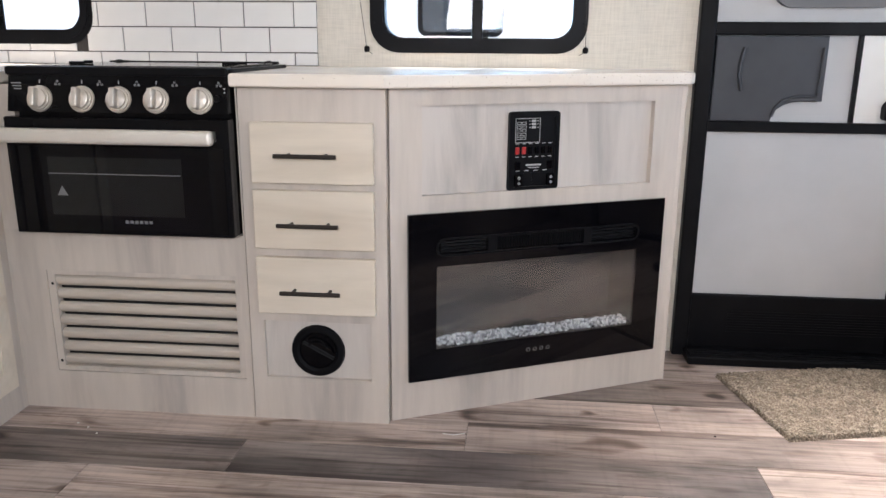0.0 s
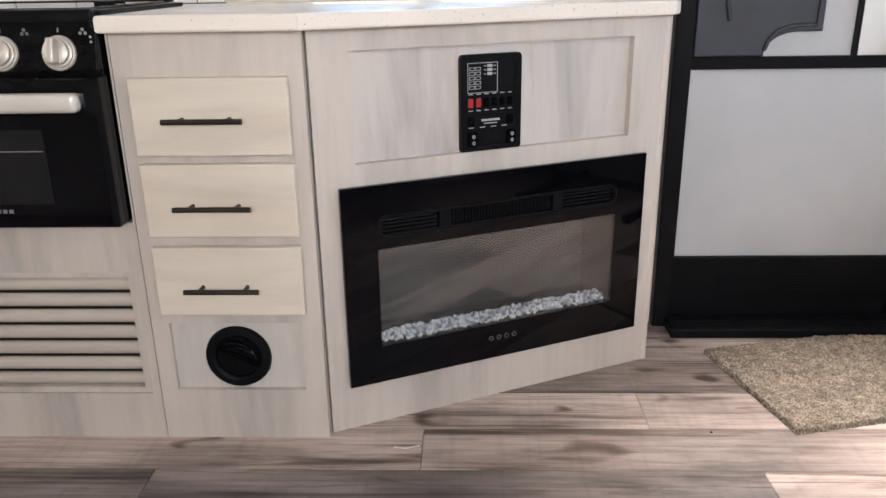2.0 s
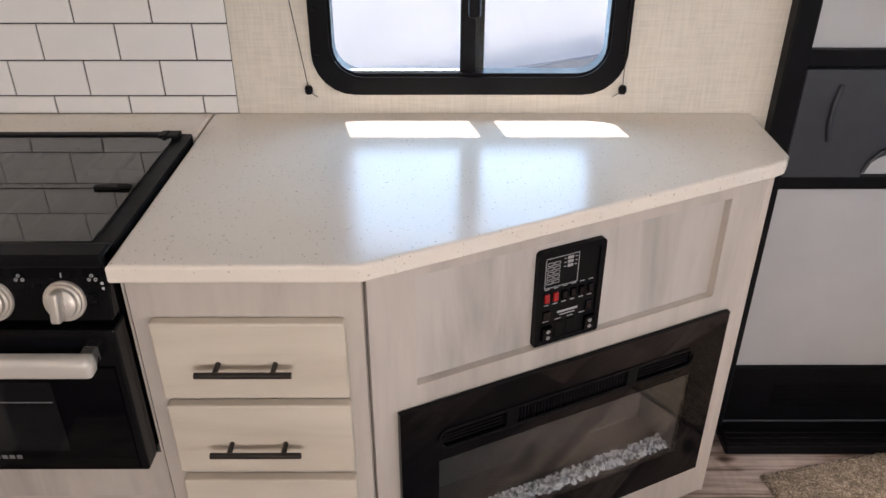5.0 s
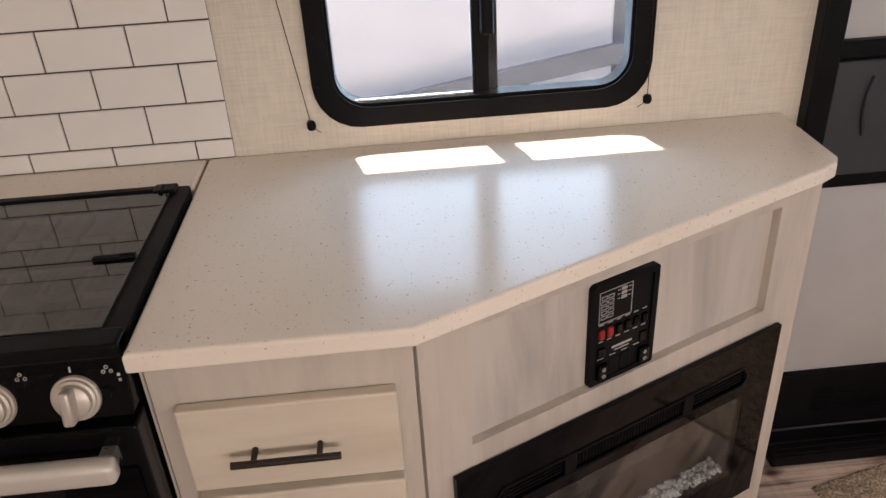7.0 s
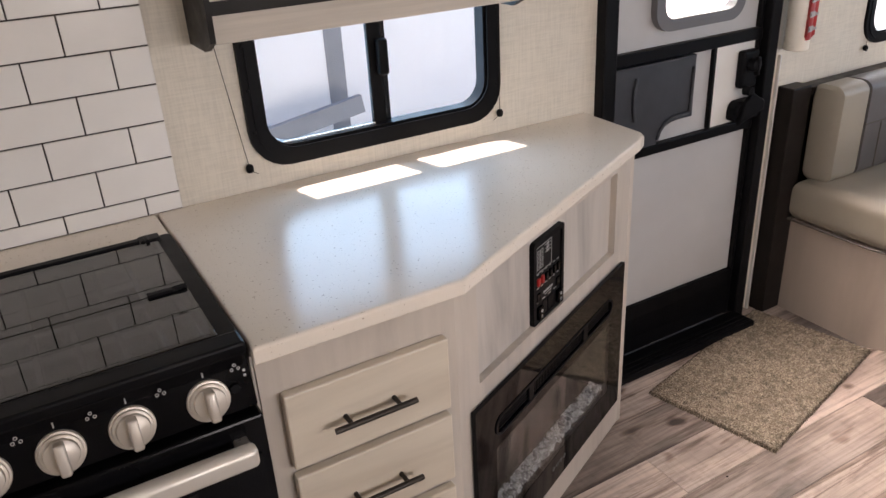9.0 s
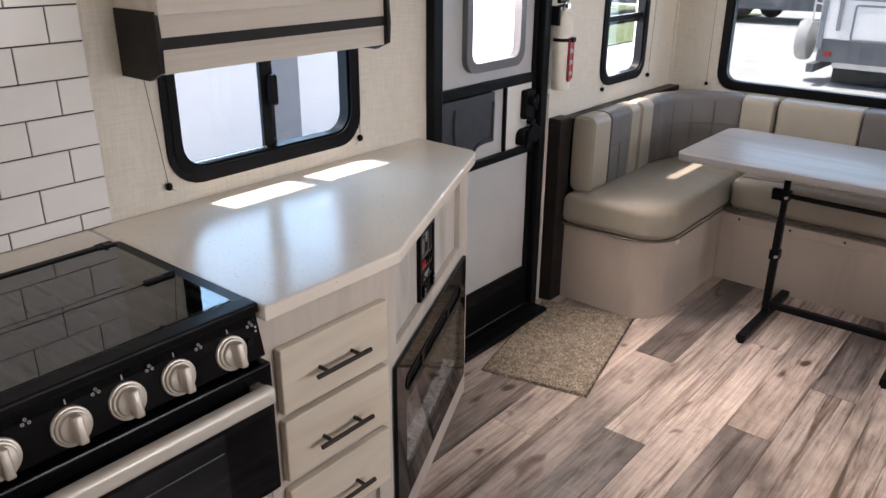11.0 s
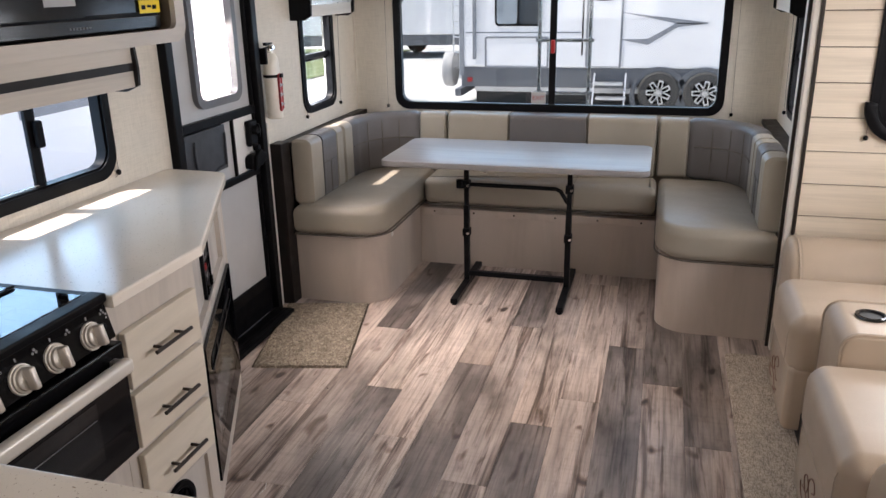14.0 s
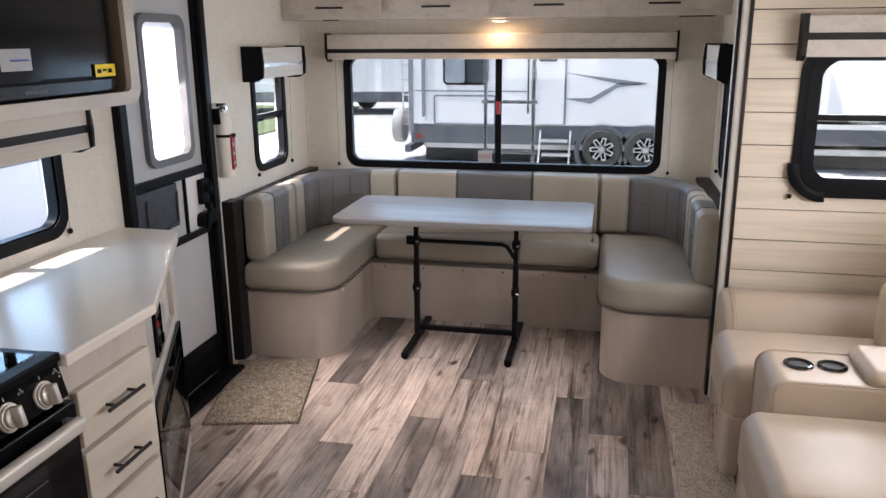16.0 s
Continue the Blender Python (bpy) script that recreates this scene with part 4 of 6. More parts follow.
fpl = thing("electric_fireplace", P0[0], P0[1], 0, "black glass electric fireplace with clear crystal bed", "fireplace", rz=ANG)
fx0, fx1, fz0, fz1 = 0.047, 0.815, 0.110, 0.571
gx0, gx1, gz0, gz1 = 0.124, 0.733, 0.198, 0.428
part("glass_front", wall_cells("y", -0.014, -0.003, fx0, fx1, fz0, fz1, [(gx0, gx1, gz0, gz1), (0.135, 0.722, 0.463, 0.497)]), GLOSS_BLACK, fpl, "glossy black glass surround")
part("view_glass", bm_box(gx0, gx1, -0.0135, -0.0095, gz0, gz1), FIRE_GLASS, fpl, "smoked viewing glass").visible_shadow = False
part("firebox", join(bm_box(gx0 - 0.02, gx1 + 0.02, 0.125, 0.135, gz0 - 0.03, gz1 + 0.03), bm_box(gx0 - 0.02, gx0 - 0.001, 0.0, 0.125, gz0 - 0.03, gz1 + 0.03), bm_box(gx1 + 0.001, gx1 + 0.02, 0.0, 0.125, gz0 - 0.03, gz1 + 0.03), bm_box(gx0, gx1, 0.0, 0.125, gz1 + 0.01, gz1 + 0.03), bm_box(gx0, gx1, 0.0, 0.125, gz0 - 0.03, gz0 - 0.004)), painted("flame_screen", (0.028, 0.034, 0.036), 0.10, 0, 0.15, 3, 0), fpl, "dark grey flame screen")
bed = bmesh.new()
rnd = random.Random(5)
for i in range(1300):
    s = bmesh.new()
    bmesh.ops.create_icosphere(s, subdivisions=1, radius=rnd.uniform(0.0036, 0.0062))
    for v in s.verts:
        v.co *= rnd.uniform(0.65, 1.25)
    bmesh.ops.transform(s, matrix=pose(rnd.uniform(gx0 + 0.008, gx1 - 0.008), rnd.uniform(0.002, 0.036), gz0 + rnd.uniform(0.0, 0.017), rnd.uniform(0, 360), rnd.uniform(0, 360), 0), verts=s.verts)
    me = bpy.data.meshes.new("tmp")
    s.to_mesh(me)
    s.free()
    bed.from_mesh(me)
    bpy.data.meshes.remove(me)
tagged(part("crystal_bed", bed, CRYSTAL, fpl, "bed of clear glass crystals"), kind="stuff")
part("vent_trim", bm_ring(rrect(0.122, 0.735, 0.455, 0.505, 0.024), rrect(0.127, 0.730, 0.460, 0.500, 0.019), "y", -0.0165, -0.010), BLACK_SATIN, fpl, "", True)
part("vent_back", bm_box(0.125, 0.732, 0.004, 0.008, 0.458, 0.502), DARK_RECESS, fpl)
for k in range(34):
    part("fin", bm_box(0.296 + k * 0.0076, 0.2985 + k * 0.0076, -0.012, 0.003, 0.463, 0.497), BLACK_SATIN, fpl)
for k in range(4):
    for a, b in ((0.135, 0.265), (0.585, 0.722)):
        part("louvre", bm_box(a, b, -0.011, 0.003, 0.467 + k * 0.0085, 0.470 + k * 0.0085), BLACK_SATIN, fpl)
for a in (0.268, 0.556):
    part("bridge", bm_box(a, a + 0.026, -0.0155, 0.003, 0.456, 0.504, 0.002), BLACK, fpl)
for k in range(4):
    part("touch_key", moved(bm_lathe([(0.0058, 0.0), (0.0058, 0.0006), (0.0044, 0.0006), (0.0044, 0.0)], "y", 16), Matrix.Translation((0.398 + k * 0.0205, -0.014, 0.162))), bpy.data.materials["grey_print"], fpl)

pan = thing("control_panel", P0[0] - 0.0155 * math.sin(radians(ANG)), P0[1] + 0.0155 * math.cos(radians(ANG)), -0.006, "black switch and tank monitor panel on the cabinet", "control panel", rz=ANG)
PX0, PX1, PZ0, PZ1 = 0.331, 0.478, 0.619, 0.830
part("surround", bm_ring(rrect(PX0, PX1, PZ0, PZ1, 0.010), rrect(PX0 + 0.012, PX1 - 0.012, PZ0 + 0.012, PZ1 - 0.012, 0.006), "y", -0.010, 0.0018), BLACK, pan, "", True)
part("plate", bm_box(PX0 + 0.011, PX1 - 0.011, -0.006, 0.0016, PZ0 + 0.011, PZ1 - 0.011), BLACK_SATIN, pan, "flat black face plate")
part("legend_border", bm_ring(rrect(0.349, 0.421, 0.748, 0.812, 0), rrect(0.3502, 0.4198, 0.7492, 0.8108, 0), "y", -0.0068, -0.006), WHITE_PRINT, pan)
for r in range(5):
    for c in range(2):
        part("tank_lamp", bm_ring(rrect(0.353 + c * 0.0145, 0.3655 + c * 0.0145, 0.7565 + r * 0.0098, 0.7635 + r * 0.0098, 0), rrect(0.354 + c * 0.0145, 0.3645 + c * 0.0145, 0.7575 + r * 0.0098, 0.7625 + r * 0.0098, 0), "y", -0.007, -0.006), WHITE_PRINT, pan)
for r in range(3):
    part("legend", bm_box(0.396, 0.408, -0.0068, -0.006, 0.785 + r * 0.0085, 0.791 + r * 0.0085), WHITE_PRINT, pan)
    part("legend", bm_box(0.388, 0.393, -0.0068, -0.006, 0.787 + r * 0.0085, 0.7885 + r * 0.0085), WHITE_PRINT, pan)
    part("legend", bm_box(0.411, 0.417, -0.0068, -0.006, 0.787 + r * 0.0085, 0.7885 + r * 0.0085), WHITE_PRINT, pan)
for c in range(6):
    part("switch", bm_box(0.349 + c * 0.0192, 0.3605 + c * 0.0192, -0.012, -0.006, 0.718, 0.737, 0.002), RED if c < 2 else GLOSS_BLACK, pan, "red rocker switch" if c < 2 else "")
    for zz in (0.7445, 0.7095):
        part("legend", bm_box(0.351 + c * 0.0192, 0.361 + c * 0.0192, -0.0066, -0.006, zz, zz + 0.0018), WHITE_PRINT, pan)
for c in (0, 1):
    xx = 0.349 + c * 0.0945
    part("switch", bm_box(xx, xx + 0.016, -0.010, -0.006, 0.676, 0.698, 0.002), GLOSS_BLACK, pan)
    sw = part("switch", bm_box(xx - 0.001, xx + 0.021, -0.016, -0.006, 0.632, 0.664, 0.003), GLOSS_BLACK, pan, "large rocker switch with white arrows")
    for k in (0, 1):
        part("arrow", moved(bm_lathe([(0.0045, 0.0), (0.0045, 0.0006), (0.0025, 0.0006), (0.0025, 0.0)], "y", 4), Matrix.Translation((xx + 0.010, -0.016, 0.641 + k * 0.014))), WHITE_PRINT, sw)
    part("slot_cover", bm_box(0.376 + c * 0.026, 0.399 + c * 0.026, -0.008, -0.006, 0.632, 0.668, 0.001), BLACK, pan)
    for k in range(4):
        part("legend", bm_box(0.351 + k * 0.027, 0.364 + k * 0.027, -0.0066, -0.006, 0.6725 if c else 0.6265, 0.6742 if c else 0.6282), WHITE_PRINT, pan)
part("emblem", bm_box(0.382, 0.427, -0.0068, -0.006, 0.686, 0.6905), WHITE_PRINT, pan, "small white maker's mark")
part("emblem", bm_box(0.388, 0.421, -0.0068, -0.006, 0.680, 0.682), WHITE_PRINT, pan)


# ---- peninsula cabinet ----
pc = thing("peninsula_cabinet", -1.6, 1.75, 0, "white shaker-style peninsula cabinet", "cabinet")
part("body", bm_box(-0.55, 0.345, -0.50, 0.76, 0, CB - 0.002), WOOD, pc)
for y0, y1 in ((-0.44, -0.10), (-0.06, 0.09)):
    dr = part("door", bm_box(0.3455, 0.365, y0, y1, 0.09, 0.84, 0.003), DRAWER, pc, "cream shaker door")
    part("door_panel", bm_ring(rrect(y0, y1, 0.09, 0.84, 0), rrect(y0 + 0.05, y1 - 0.05, 0.15, 0.78, 0), "x", 0.365, 0.372), DRAWER, dr)


# ---- dinette ----
def bm_sweep(path, thick, z0, z1, r, side=1, puff=0.0, nz=5):
    """A cushion drawn along a plan line (its front face); thickness goes to the side; top and bottom edges are round."""
    bm = bmesh.new()
    pts = [Vector((x, y)) for x, y in path]
    prof = []
    for cx, cz, a0 in ((r, z0 + r, 180), (thick - r, z0 + r, 270), (thick - r, z1 - r, 0), (r, z1 - r, 90)):
        for i in range(nz + 1):
            a = radians(a0 + 90 * i / nz)
            prof.append((cx + r * math.cos(a), cz + r * math.sin(a)))
    rings = []
    n = len(pts)
    for i, p in enumerate(pts):
        d = (pts[min(i + 1, n - 1)] - pts[max(i - 1, 0)]).normalized()
        nn = Vector((-d.y, d.x)) * side
        e = min(i, n - 1 - i)
        shrink = 0.012 if e == 0 else 0.0
        ring = []
        for o, z in prof:
            zz = z
            oo = o - (puff * (1 - min(1, abs(o) / (thick * 0.4)))) * (1 if e else 0) if o < thick * 0.4 else o
            if shrink:
                oo = shrink + oo * (1 - 2 * shrink / thick)
                zz = z0 + shrink + (z - z0) * (1 - 2 * shrink / (z1 - z0))
            q = p + nn * oo
            ring.append(bm.verts.new((q.x, q.y, zz)))
        rings.append(ring)
    m = len(prof)
    for a, b in zip(rings, rings[1:]):
        for k in range(m):
            bm.faces.new((a[k], a[(k + 1) % m], b[(k + 1) % m], b[k]))
    bm.faces.new(rings[0])
    bm.faces.new(rings[-1])
    return bm


def line(p, q, n=6, soft=0.012):
    """Points from p to q, close together at both ends."""
    p, q = Vector(p), Vector(q)
    L = (q - p).length
    ts = [0, soft / L] + [k / n for k in range(1, n)] + [1 - soft / L, 1]
    return [tuple(p.lerp(q, t)) for t in sorted(ts)]


ST, SB = 0.525, 0.368                 # seat cushions: top and bottom
BT = 0.855                            # back cushions: top


def bench_base(name, pts, height, label):
    cx = sum(p[0] for p in pts) / len(pts)
    cy = sum(p[1] for p in pts) / len(pts)
    ob = thing(name, cx, cy, 0, label, "bench")
    part("panel", bm_prism([(x - cx, y - cy) for x, y in pts], "z", 0, height), BENCH_WOOD, ob, "", True)
    return ob, cx, cy


def arc(cx, cy, r, a0, a1, n=10):
    return [(cx + r * math.cos(radians(a0 + (a1 - a0) * k / n)), cy + r * math.sin(radians(a0 + (a1 - a0) * k / n))) for k in range(n + 1)]


XB, XR = 1.515, 2.21                  # front of the side benches; front of the rear bench
YL, YR = 2.0, 0.632
left_pts = [(XB, 2.462)] + arc(XB + 0.15, YL + 0.15, 0.15, 180, 270) + [(XR + 0.02, YL), (XR + 0.02, 2.462)]
lb, lx, ly = bench_base("dinette_bench", left_pts, 0.362, "pale wood dinette bench base with a rounded end, by the door")
right_pts = [(XB + 0.01, 0.14), (XR + 0.02, 0.14), (XR + 0.02, YR)] + arc(XB + 0.16, YR - 0.15, 0.15, 90, 180)
rb, rx_, ry_ = bench_base("dinette_bench", right_pts, 0.362, "pale wood dinette bench base with a rounded end, by the slide-out")
bb, bx, by = bench_base("dinette_bench", [(XR, YR + 0.001), (RX, YR + 0.001), (RX, YL - 0.001), (XR, YL - 0.001)], 0.345, "pale wood bench base under the rear window")
part("ledge", bm_box(XR - 0.014 - bx, XR - 0.0005 - bx, YR + 0.02 - by, YL - 0.02 - by, 0.305, 0.345, 0.002), BENCH_WOOD, bb)
for k in range(6):
    part("screw", moved(bm_lathe([(0.0, 0.003), (0.005, 0.0015), (0.006, 0.0)], "x", 8), pose(XR - 0.014 - bx, YR + 0.1 + k * 0.235 - by, 0.325, 0, 180, 0)), BRONZE, bb)
part("bracket", bm_box(XB + 0.17 - lx, XB + 0.20 - lx, YL - 0.004 - ly, YL - ly, 0.325, 0.358, 0.001), WHITE_PANEL, lb)
part("bracket", bm_box(XB + 0.17 - rx_, XB + 0.20 - rx_, YR - ry_, YR + 0.004 - ry_, 0.325, 0.358, 0.001), WHITE_PANEL, rb)


def seat(name, pts, label, mats=TAUPE):
    cx = sum(p[0] for p in pts) / len(pts)
    cy = sum(p[1] for p in pts) / len(pts)
    ob = thing(name, cx, cy, SB, label, "seat cushion", "dinette seat cushions")
    loc = [(x - cx, y - cy) for x, y in pts]
    part("cushion", bm_prism(loc, "z", 0.0, ST - SB, 0.045, 6), mats, ob, "", True)
    part("piping", bm_tube([(x * 1.0, y * 1.0, 0.004) for x, y in loc] + [(loc[0][0], loc[0][1], 0.004)], 0.004, 6), PIPING, ob, "dark bottom welt", True)
    return ob


o = 0.025
seat("seat_cushion", [(XB - o, 2.458)] + arc(XB + 0.15, YL + 0.15, 0.15 + o, 180, 270) + [(RX - 0.16, YL - o), (RX - 0.16, 2.458)], "taupe vinyl seat cushion on the bench by the door")
seat("seat_cushion", [(XB - o, 0.13), (RX - 0.16, 0.13), (RX - 0.16, YR + o)] + arc(XB + 0.15, YR - 0.15, 0.15 + o, 90, 180), "taupe vinyl seat cushion on the bench by the slide-out")
rear_seat = seat("seat_cushion", rrect(XR - 0.02, 2.47, YR + o + 0.006, YL - o - 0.006, 0.03), "long taupe vinyl seat cushion under the rear window")
q_ = rear_seat.location
part("seam", bm_tube([(XR - 0.0215 - q_.x, 1.105 - q_.y, 0.03), (XR - 0.0215 - q_.x, 1.105 - q_.y, 0.108), (XR - 0.008 - q_.x, 1.105 - q_.y, 0.143), (XR + 0.025 - q_.x, 1.105 - q_.y, 0.1565), (2.46 - q_.x, 1.105 - q_.y, 0.1568)], 0.0022, 6), PIPING, rear_seat, "", True)


def back_cushion(label, pieces, thick, side, z0=ST - 0.01, z1=BT, horizontal=None):
    """A back cushion of several vinyl panels side by side; each panel has its own colour."""
    ob = thing("back_cushion", pieces[0][0][0][0], pieces[0][0][0][1], z0, label, "back cushion", "dinette back cushions")
    px, py = ob.location.x, ob.location.y
    for path, material, name in pieces:
        part(name, bm_sweep([(x - px, y - py) for x, y in path], thick, 0.0, z1 - z0, 0.034, side, 0.008), material, ob, "grey vinyl panel" if material is GREYV else "", True)
    for path in horizontal or []:
        part("seam", bm_tube([(x - px, y - py, (z1 - z0) * 0.56) for x, y in path], 0.0035, 6), PIPING, ob, "", True)
    return ob


BX = 2.468                            # front face of the rear back cushions
BL, BR = 2.365, 0.215                 # front faces of the side back cushions
RXB = RX - 0.008
# rear
back_cushion("rear back cushion of taupe vinyl with a grey centre panel", [(line((BX, 1.895), (BX, 1.52)), TAUPE, "panel"), (line((BX, 1.52), (BX, 1.072), 6, 0.004), GREYV, "centre_panel"), (line((BX, 1.072), (BX, 0.682)), TAUPE, "panel")], RXB - BX, 1)
# corner by the door
cl = line((1.985, BL), (2.10, BL), 3) + [(2.12, BL)]
cm = [(2.12, BL), (2.17, BL)] + arc(BX - 0.275, BL - 0.275, 0.275, 88, 2, 12) + [(BX, 2.07)]
cr = line((BX, 2.07), (BX, 1.905), 3)
CORNERS = [None, None]
CORNERS[0] = back_cushion("curved corner back cushion with grey quilted centre, by the door", [(cl, TAUPE, "panel"), (cm, GREYV, "centre_panel"), (cr, TAUPE, "panel")], 0.095, 1, horizontal=[[(2.12, BL - 0.009), (2.17, BL - 0.009)] + arc(BX - 0.275, BL - 0.275, 0.266, 88, 2, 10)])
cl2 = line((1.985, BR), (2.10, BR), 3) + [(2.12, BR)]
cm2 = [(2.12, BR), (2.17, BR)] + arc(BX - 0.275, BR + 0.275, 0.275, -88, -2, 12) + [(BX, 0.51)]
cr2 = line((BX, 0.51), (BX, 0.674), 3)
CORNERS[1] = back_cushion("curved corner back cushion with grey quilted centre, by the slide-out", [(cl2, TAUPE, "panel"), (cm2, GREYV, "centre_panel"), (cr2, TAUPE, "panel")], 0.095, -1, horizontal=[[(2.12, BR + 0.009), (2.17, BR + 0.009)] + arc(BX - 0.275, BR + 0.275, 0.266, -88, -2, 10)])
# quilting seams on the curved corners
for cush, cyy, sg in ((CORNERS[0], BL - 0.275, 1), (CORNERS[1], BR + 0.275, -1)):
    for a in (22, 45, 68):
        r_ = 0.2665
        px, py = BX - 0.275 + r_ * math.cos(radians(a)) - cush.location.x, cyy + sg * r_ * math.sin(radians(a)) - cush.location.y
        part("seam", bm_tube([(px, py, 0.03), (px, py, 0.30)], 0.0028, 6), PIPING, cush, "", True)
# sides
for yy, sd, lab in ((BL, 1, "side back cushion with a grey stripe, by the door"), (BR, -1, "side back cushion with a grey stripe, by the slide-out")):
    sc = back_cushion(lab, [(line((1.535, yy), (1.69, yy), 3), TAUPE, "panel"), (line((1.69, yy), (1.87, yy), 3, 0.004), GREYV, "centre_panel"), (line((1.87, yy), (1.975, yy), 3), TAUPE, "panel")], 0.105, sd, horizontal=[[(1.69, yy - sd * 0.008), (1.87, yy - sd * 0.008)]])
    part("seam", bm_tube([(1.78 - 1.535, -sd * 0.008, 0.02), (1.78 - 1.535, -sd * 0.008, 0.185)], 0.003, 6), PIPING, sc, "", True)

# dark surround behind the side cushions
for y0, y1, lab in ((2.462, WY - 0.001, "espresso-stained end panel and ledge beside the door"), (SY + 0.001, 0.128, "espresso-stained end panel and ledge beside the slide-out")):
    ob = thing("bench_surround", 1.5, (y0 + y1) / 2, 0, lab, "bench surround")
    cy = (y0 + y1) / 2
    if y0 > 1:
        part("end_panel", bm_box(-0.075, 0.02, y0 - cy, y1 - cy, 0, 0.852, 0.004), BENCH_TRIM, ob)
    part("ledge", bm_box(0.021 if y0 > 1 else 0.07, RX - 1.5, y0 - cy, y1 - cy, 0.815, 0.842, 0.004), BENCH_TRIM, ob)
    part("back_board", bm_box(0.021 if y0 > 1 else 0.07, RX - 1.5, y0 - cy + (0.03 if y0 > 1 else 0), y1 - cy - (0 if y0 > 1 else 0.03), 0.0, 0.814), BENCH_TRIM, ob)
structure("trim_bench", bm_box(1.405, 1.412, WY - 0.012, WY, 0, 0.96, 0.002), painted("white_trim", (0.62, 0.60, 0.57), 0.5), "thin white trim between the door and the bench")


# ---- table ----
tab = thing("dinette_table", 1.94, 1.365, 0, "grey wood-look dinette table on a black folding steel frame", "table")
part("tabletop", bm_prism(rrect(1.628 - 1.94, 2.252 - 1.94, 0.700 - 1.365, 2.030 - 1.365, 0.055, 8), "z", 0.716, 0.745, 0.004, 2), TABLE_WOOD, tab, "", True)
for yy in (1.640, 1.094):
    y = yy - 1.365
    part("foot", bm_box(1.60 - 1.94, 2.19 - 1.94, y - 0.019, y + 0.019, 0.008, 0.036, 0.004), BLACK_SATIN, tab)
    for xx in (1.615, 2.175):
        part("glide", moved(bm_lathe([(0.0, 0.009), (0.012, 0.009), (0.014, 0.0), (0.0, 0.0)], "z", 12), Matrix.Translation((xx - 1.94, y, 0))), BLACK, tab)
    part("leg", bm_box(1.885 - 1.94, 1.915 - 1.94, y - 0.015, y + 0.015, 0.036, 0.46, 0.003), BLACK_SATIN, tab)
    part("leg", bm_box(1.888 - 1.94, 1.912 - 1.94, y - 0.012, y + 0.012, 0.46, 0.716, 0.003), BLACK_SATIN, tab)
    for zz in (0.31, 0.575):
        kn = part("clamp", bm_box(1.875 - 1.94, 1.925 - 1.94, y - 0.02, y + 0.02, zz - 0.022, zz + 0.022, 0.005), BLACK, tab)
        part("bolt", moved(bm_lathe([(0.0, 0.012), (0.007, 0.012), (0.009, 0.0)], "x", 10), pose(1.875 - 1.94, y - 0.012, zz, 0, 180, 0)), CHROME, kn, "bright bolt head", True)
    part("top_plate", bm_box(1.75 - 1.94, 2.05 - 1.94, y - 0.025, y + 0.025, 0.708, 0.716), BLACK_SATIN, tab)
part("crossbar", bm_tube([(-0.04, 0.305, 0.575), (-0.04, 0.24, 0.575), (-0.04, -0.20, 0.572), (-0.04, -0.225, 0.560), (-0.04, -0.262, 0.500)], 0.011), BLACK_SATIN, tab, "", True)
part("release_lever", bm_box(-0.052, -0.028, 0.26, 0.33, 0.55, 0.60, 0.006), BLACK, tab)
part("crossbar", bm_box(-0.055, -0.025, -0.257, 0.261, 0.060, 0.088, 0.003), BLACK_SATIN, tab)
part("loose_wire", bm_tube([(-0.2, 0.20, 0.714), (-0.22, 0.15, 0.685), (-0.21, 0.10, 0.69), (-0.2, 0.06, 0.66)], 0.0015, 5), STEEL, tab)
part("tag", moved(bm_box(-0.028, 0.028, -0.001, 0.001, -0.010, 0.010), pose(-0.21, 0.15, 0.695, 30, 25, -70)), WHITE_PRINT, tab)


# ---- overhead cabinets and lamp ----
CZ, CX = 1.742, 2.30
oh = thing("overhead_cabinet", 2.47, 1.29, CZ, "pale wood overhead cabinets above the rear window", "cabinet")
part("body", bm_box(CX + 0.018 - 2.47, RX - 2.471, SY - 1.288, WY - 1.292, 0.0, TOP - CZ - 0.001, 0.002), WOOD_H, oh)
for y0, y1, h0 in ((1.92, 2.485, 2.215), (1.315, 1.872, 1.60), (0.705, 1.255, 0.985), (0.10, 0.66, 0.39)):
    dr = part("door", bm_box(CX - 2.47, CX + 0.017 - 2.47, y0 - 1.29, y1 - 1.29, 0.028, TOP - CZ - 0.03, 0.003), WOOD_H, oh)
    part("door_border", bm_ring(rrect(y0 - 1.29, y1 - 1.29, 0.028, TOP - CZ - 0.03, 0.002), rrect(y0 + 0.05 - 1.29, y1 - 0.05 - 1.29, 0.075, TOP - CZ - 0.08, 0.002), "x", CX - 0.006 - 2.47, CX - 2.4702), WOOD_H, dr)
    part("handle", bm_tube([(CX - 0.032 - 2.47, h0 - 0.08 - 1.29, 0.062), (CX - 0.032 - 2.47, h0 + 0.08 - 1.29, 0.062)], 0.006, 10), BRONZE, dr, "dark bar handle", True)
    for s in (-0.05, 0.05):
        part("post", bm_tube([(CX - 0.006 - 2.47, h0 + s - 1.29, 0.062), (CX - 0.032 - 2.47, h0 + s - 1.29, 0.062)], 0.0045, 8), BRONZE, dr)
lamp = thing("puck_lamp", 2.47, 1.275, CZ - 0.001, "round white puck lamp, lit, under the overhead cabinet", "lamp")
part("rim", bm_lathe([(0.050, 0.0), (0.056, -0.006), (0.052, -0.014), (0.044, -0.016), (0.044, 0.0)], "z", 32), WHITE_PANEL, lamp, "", True)
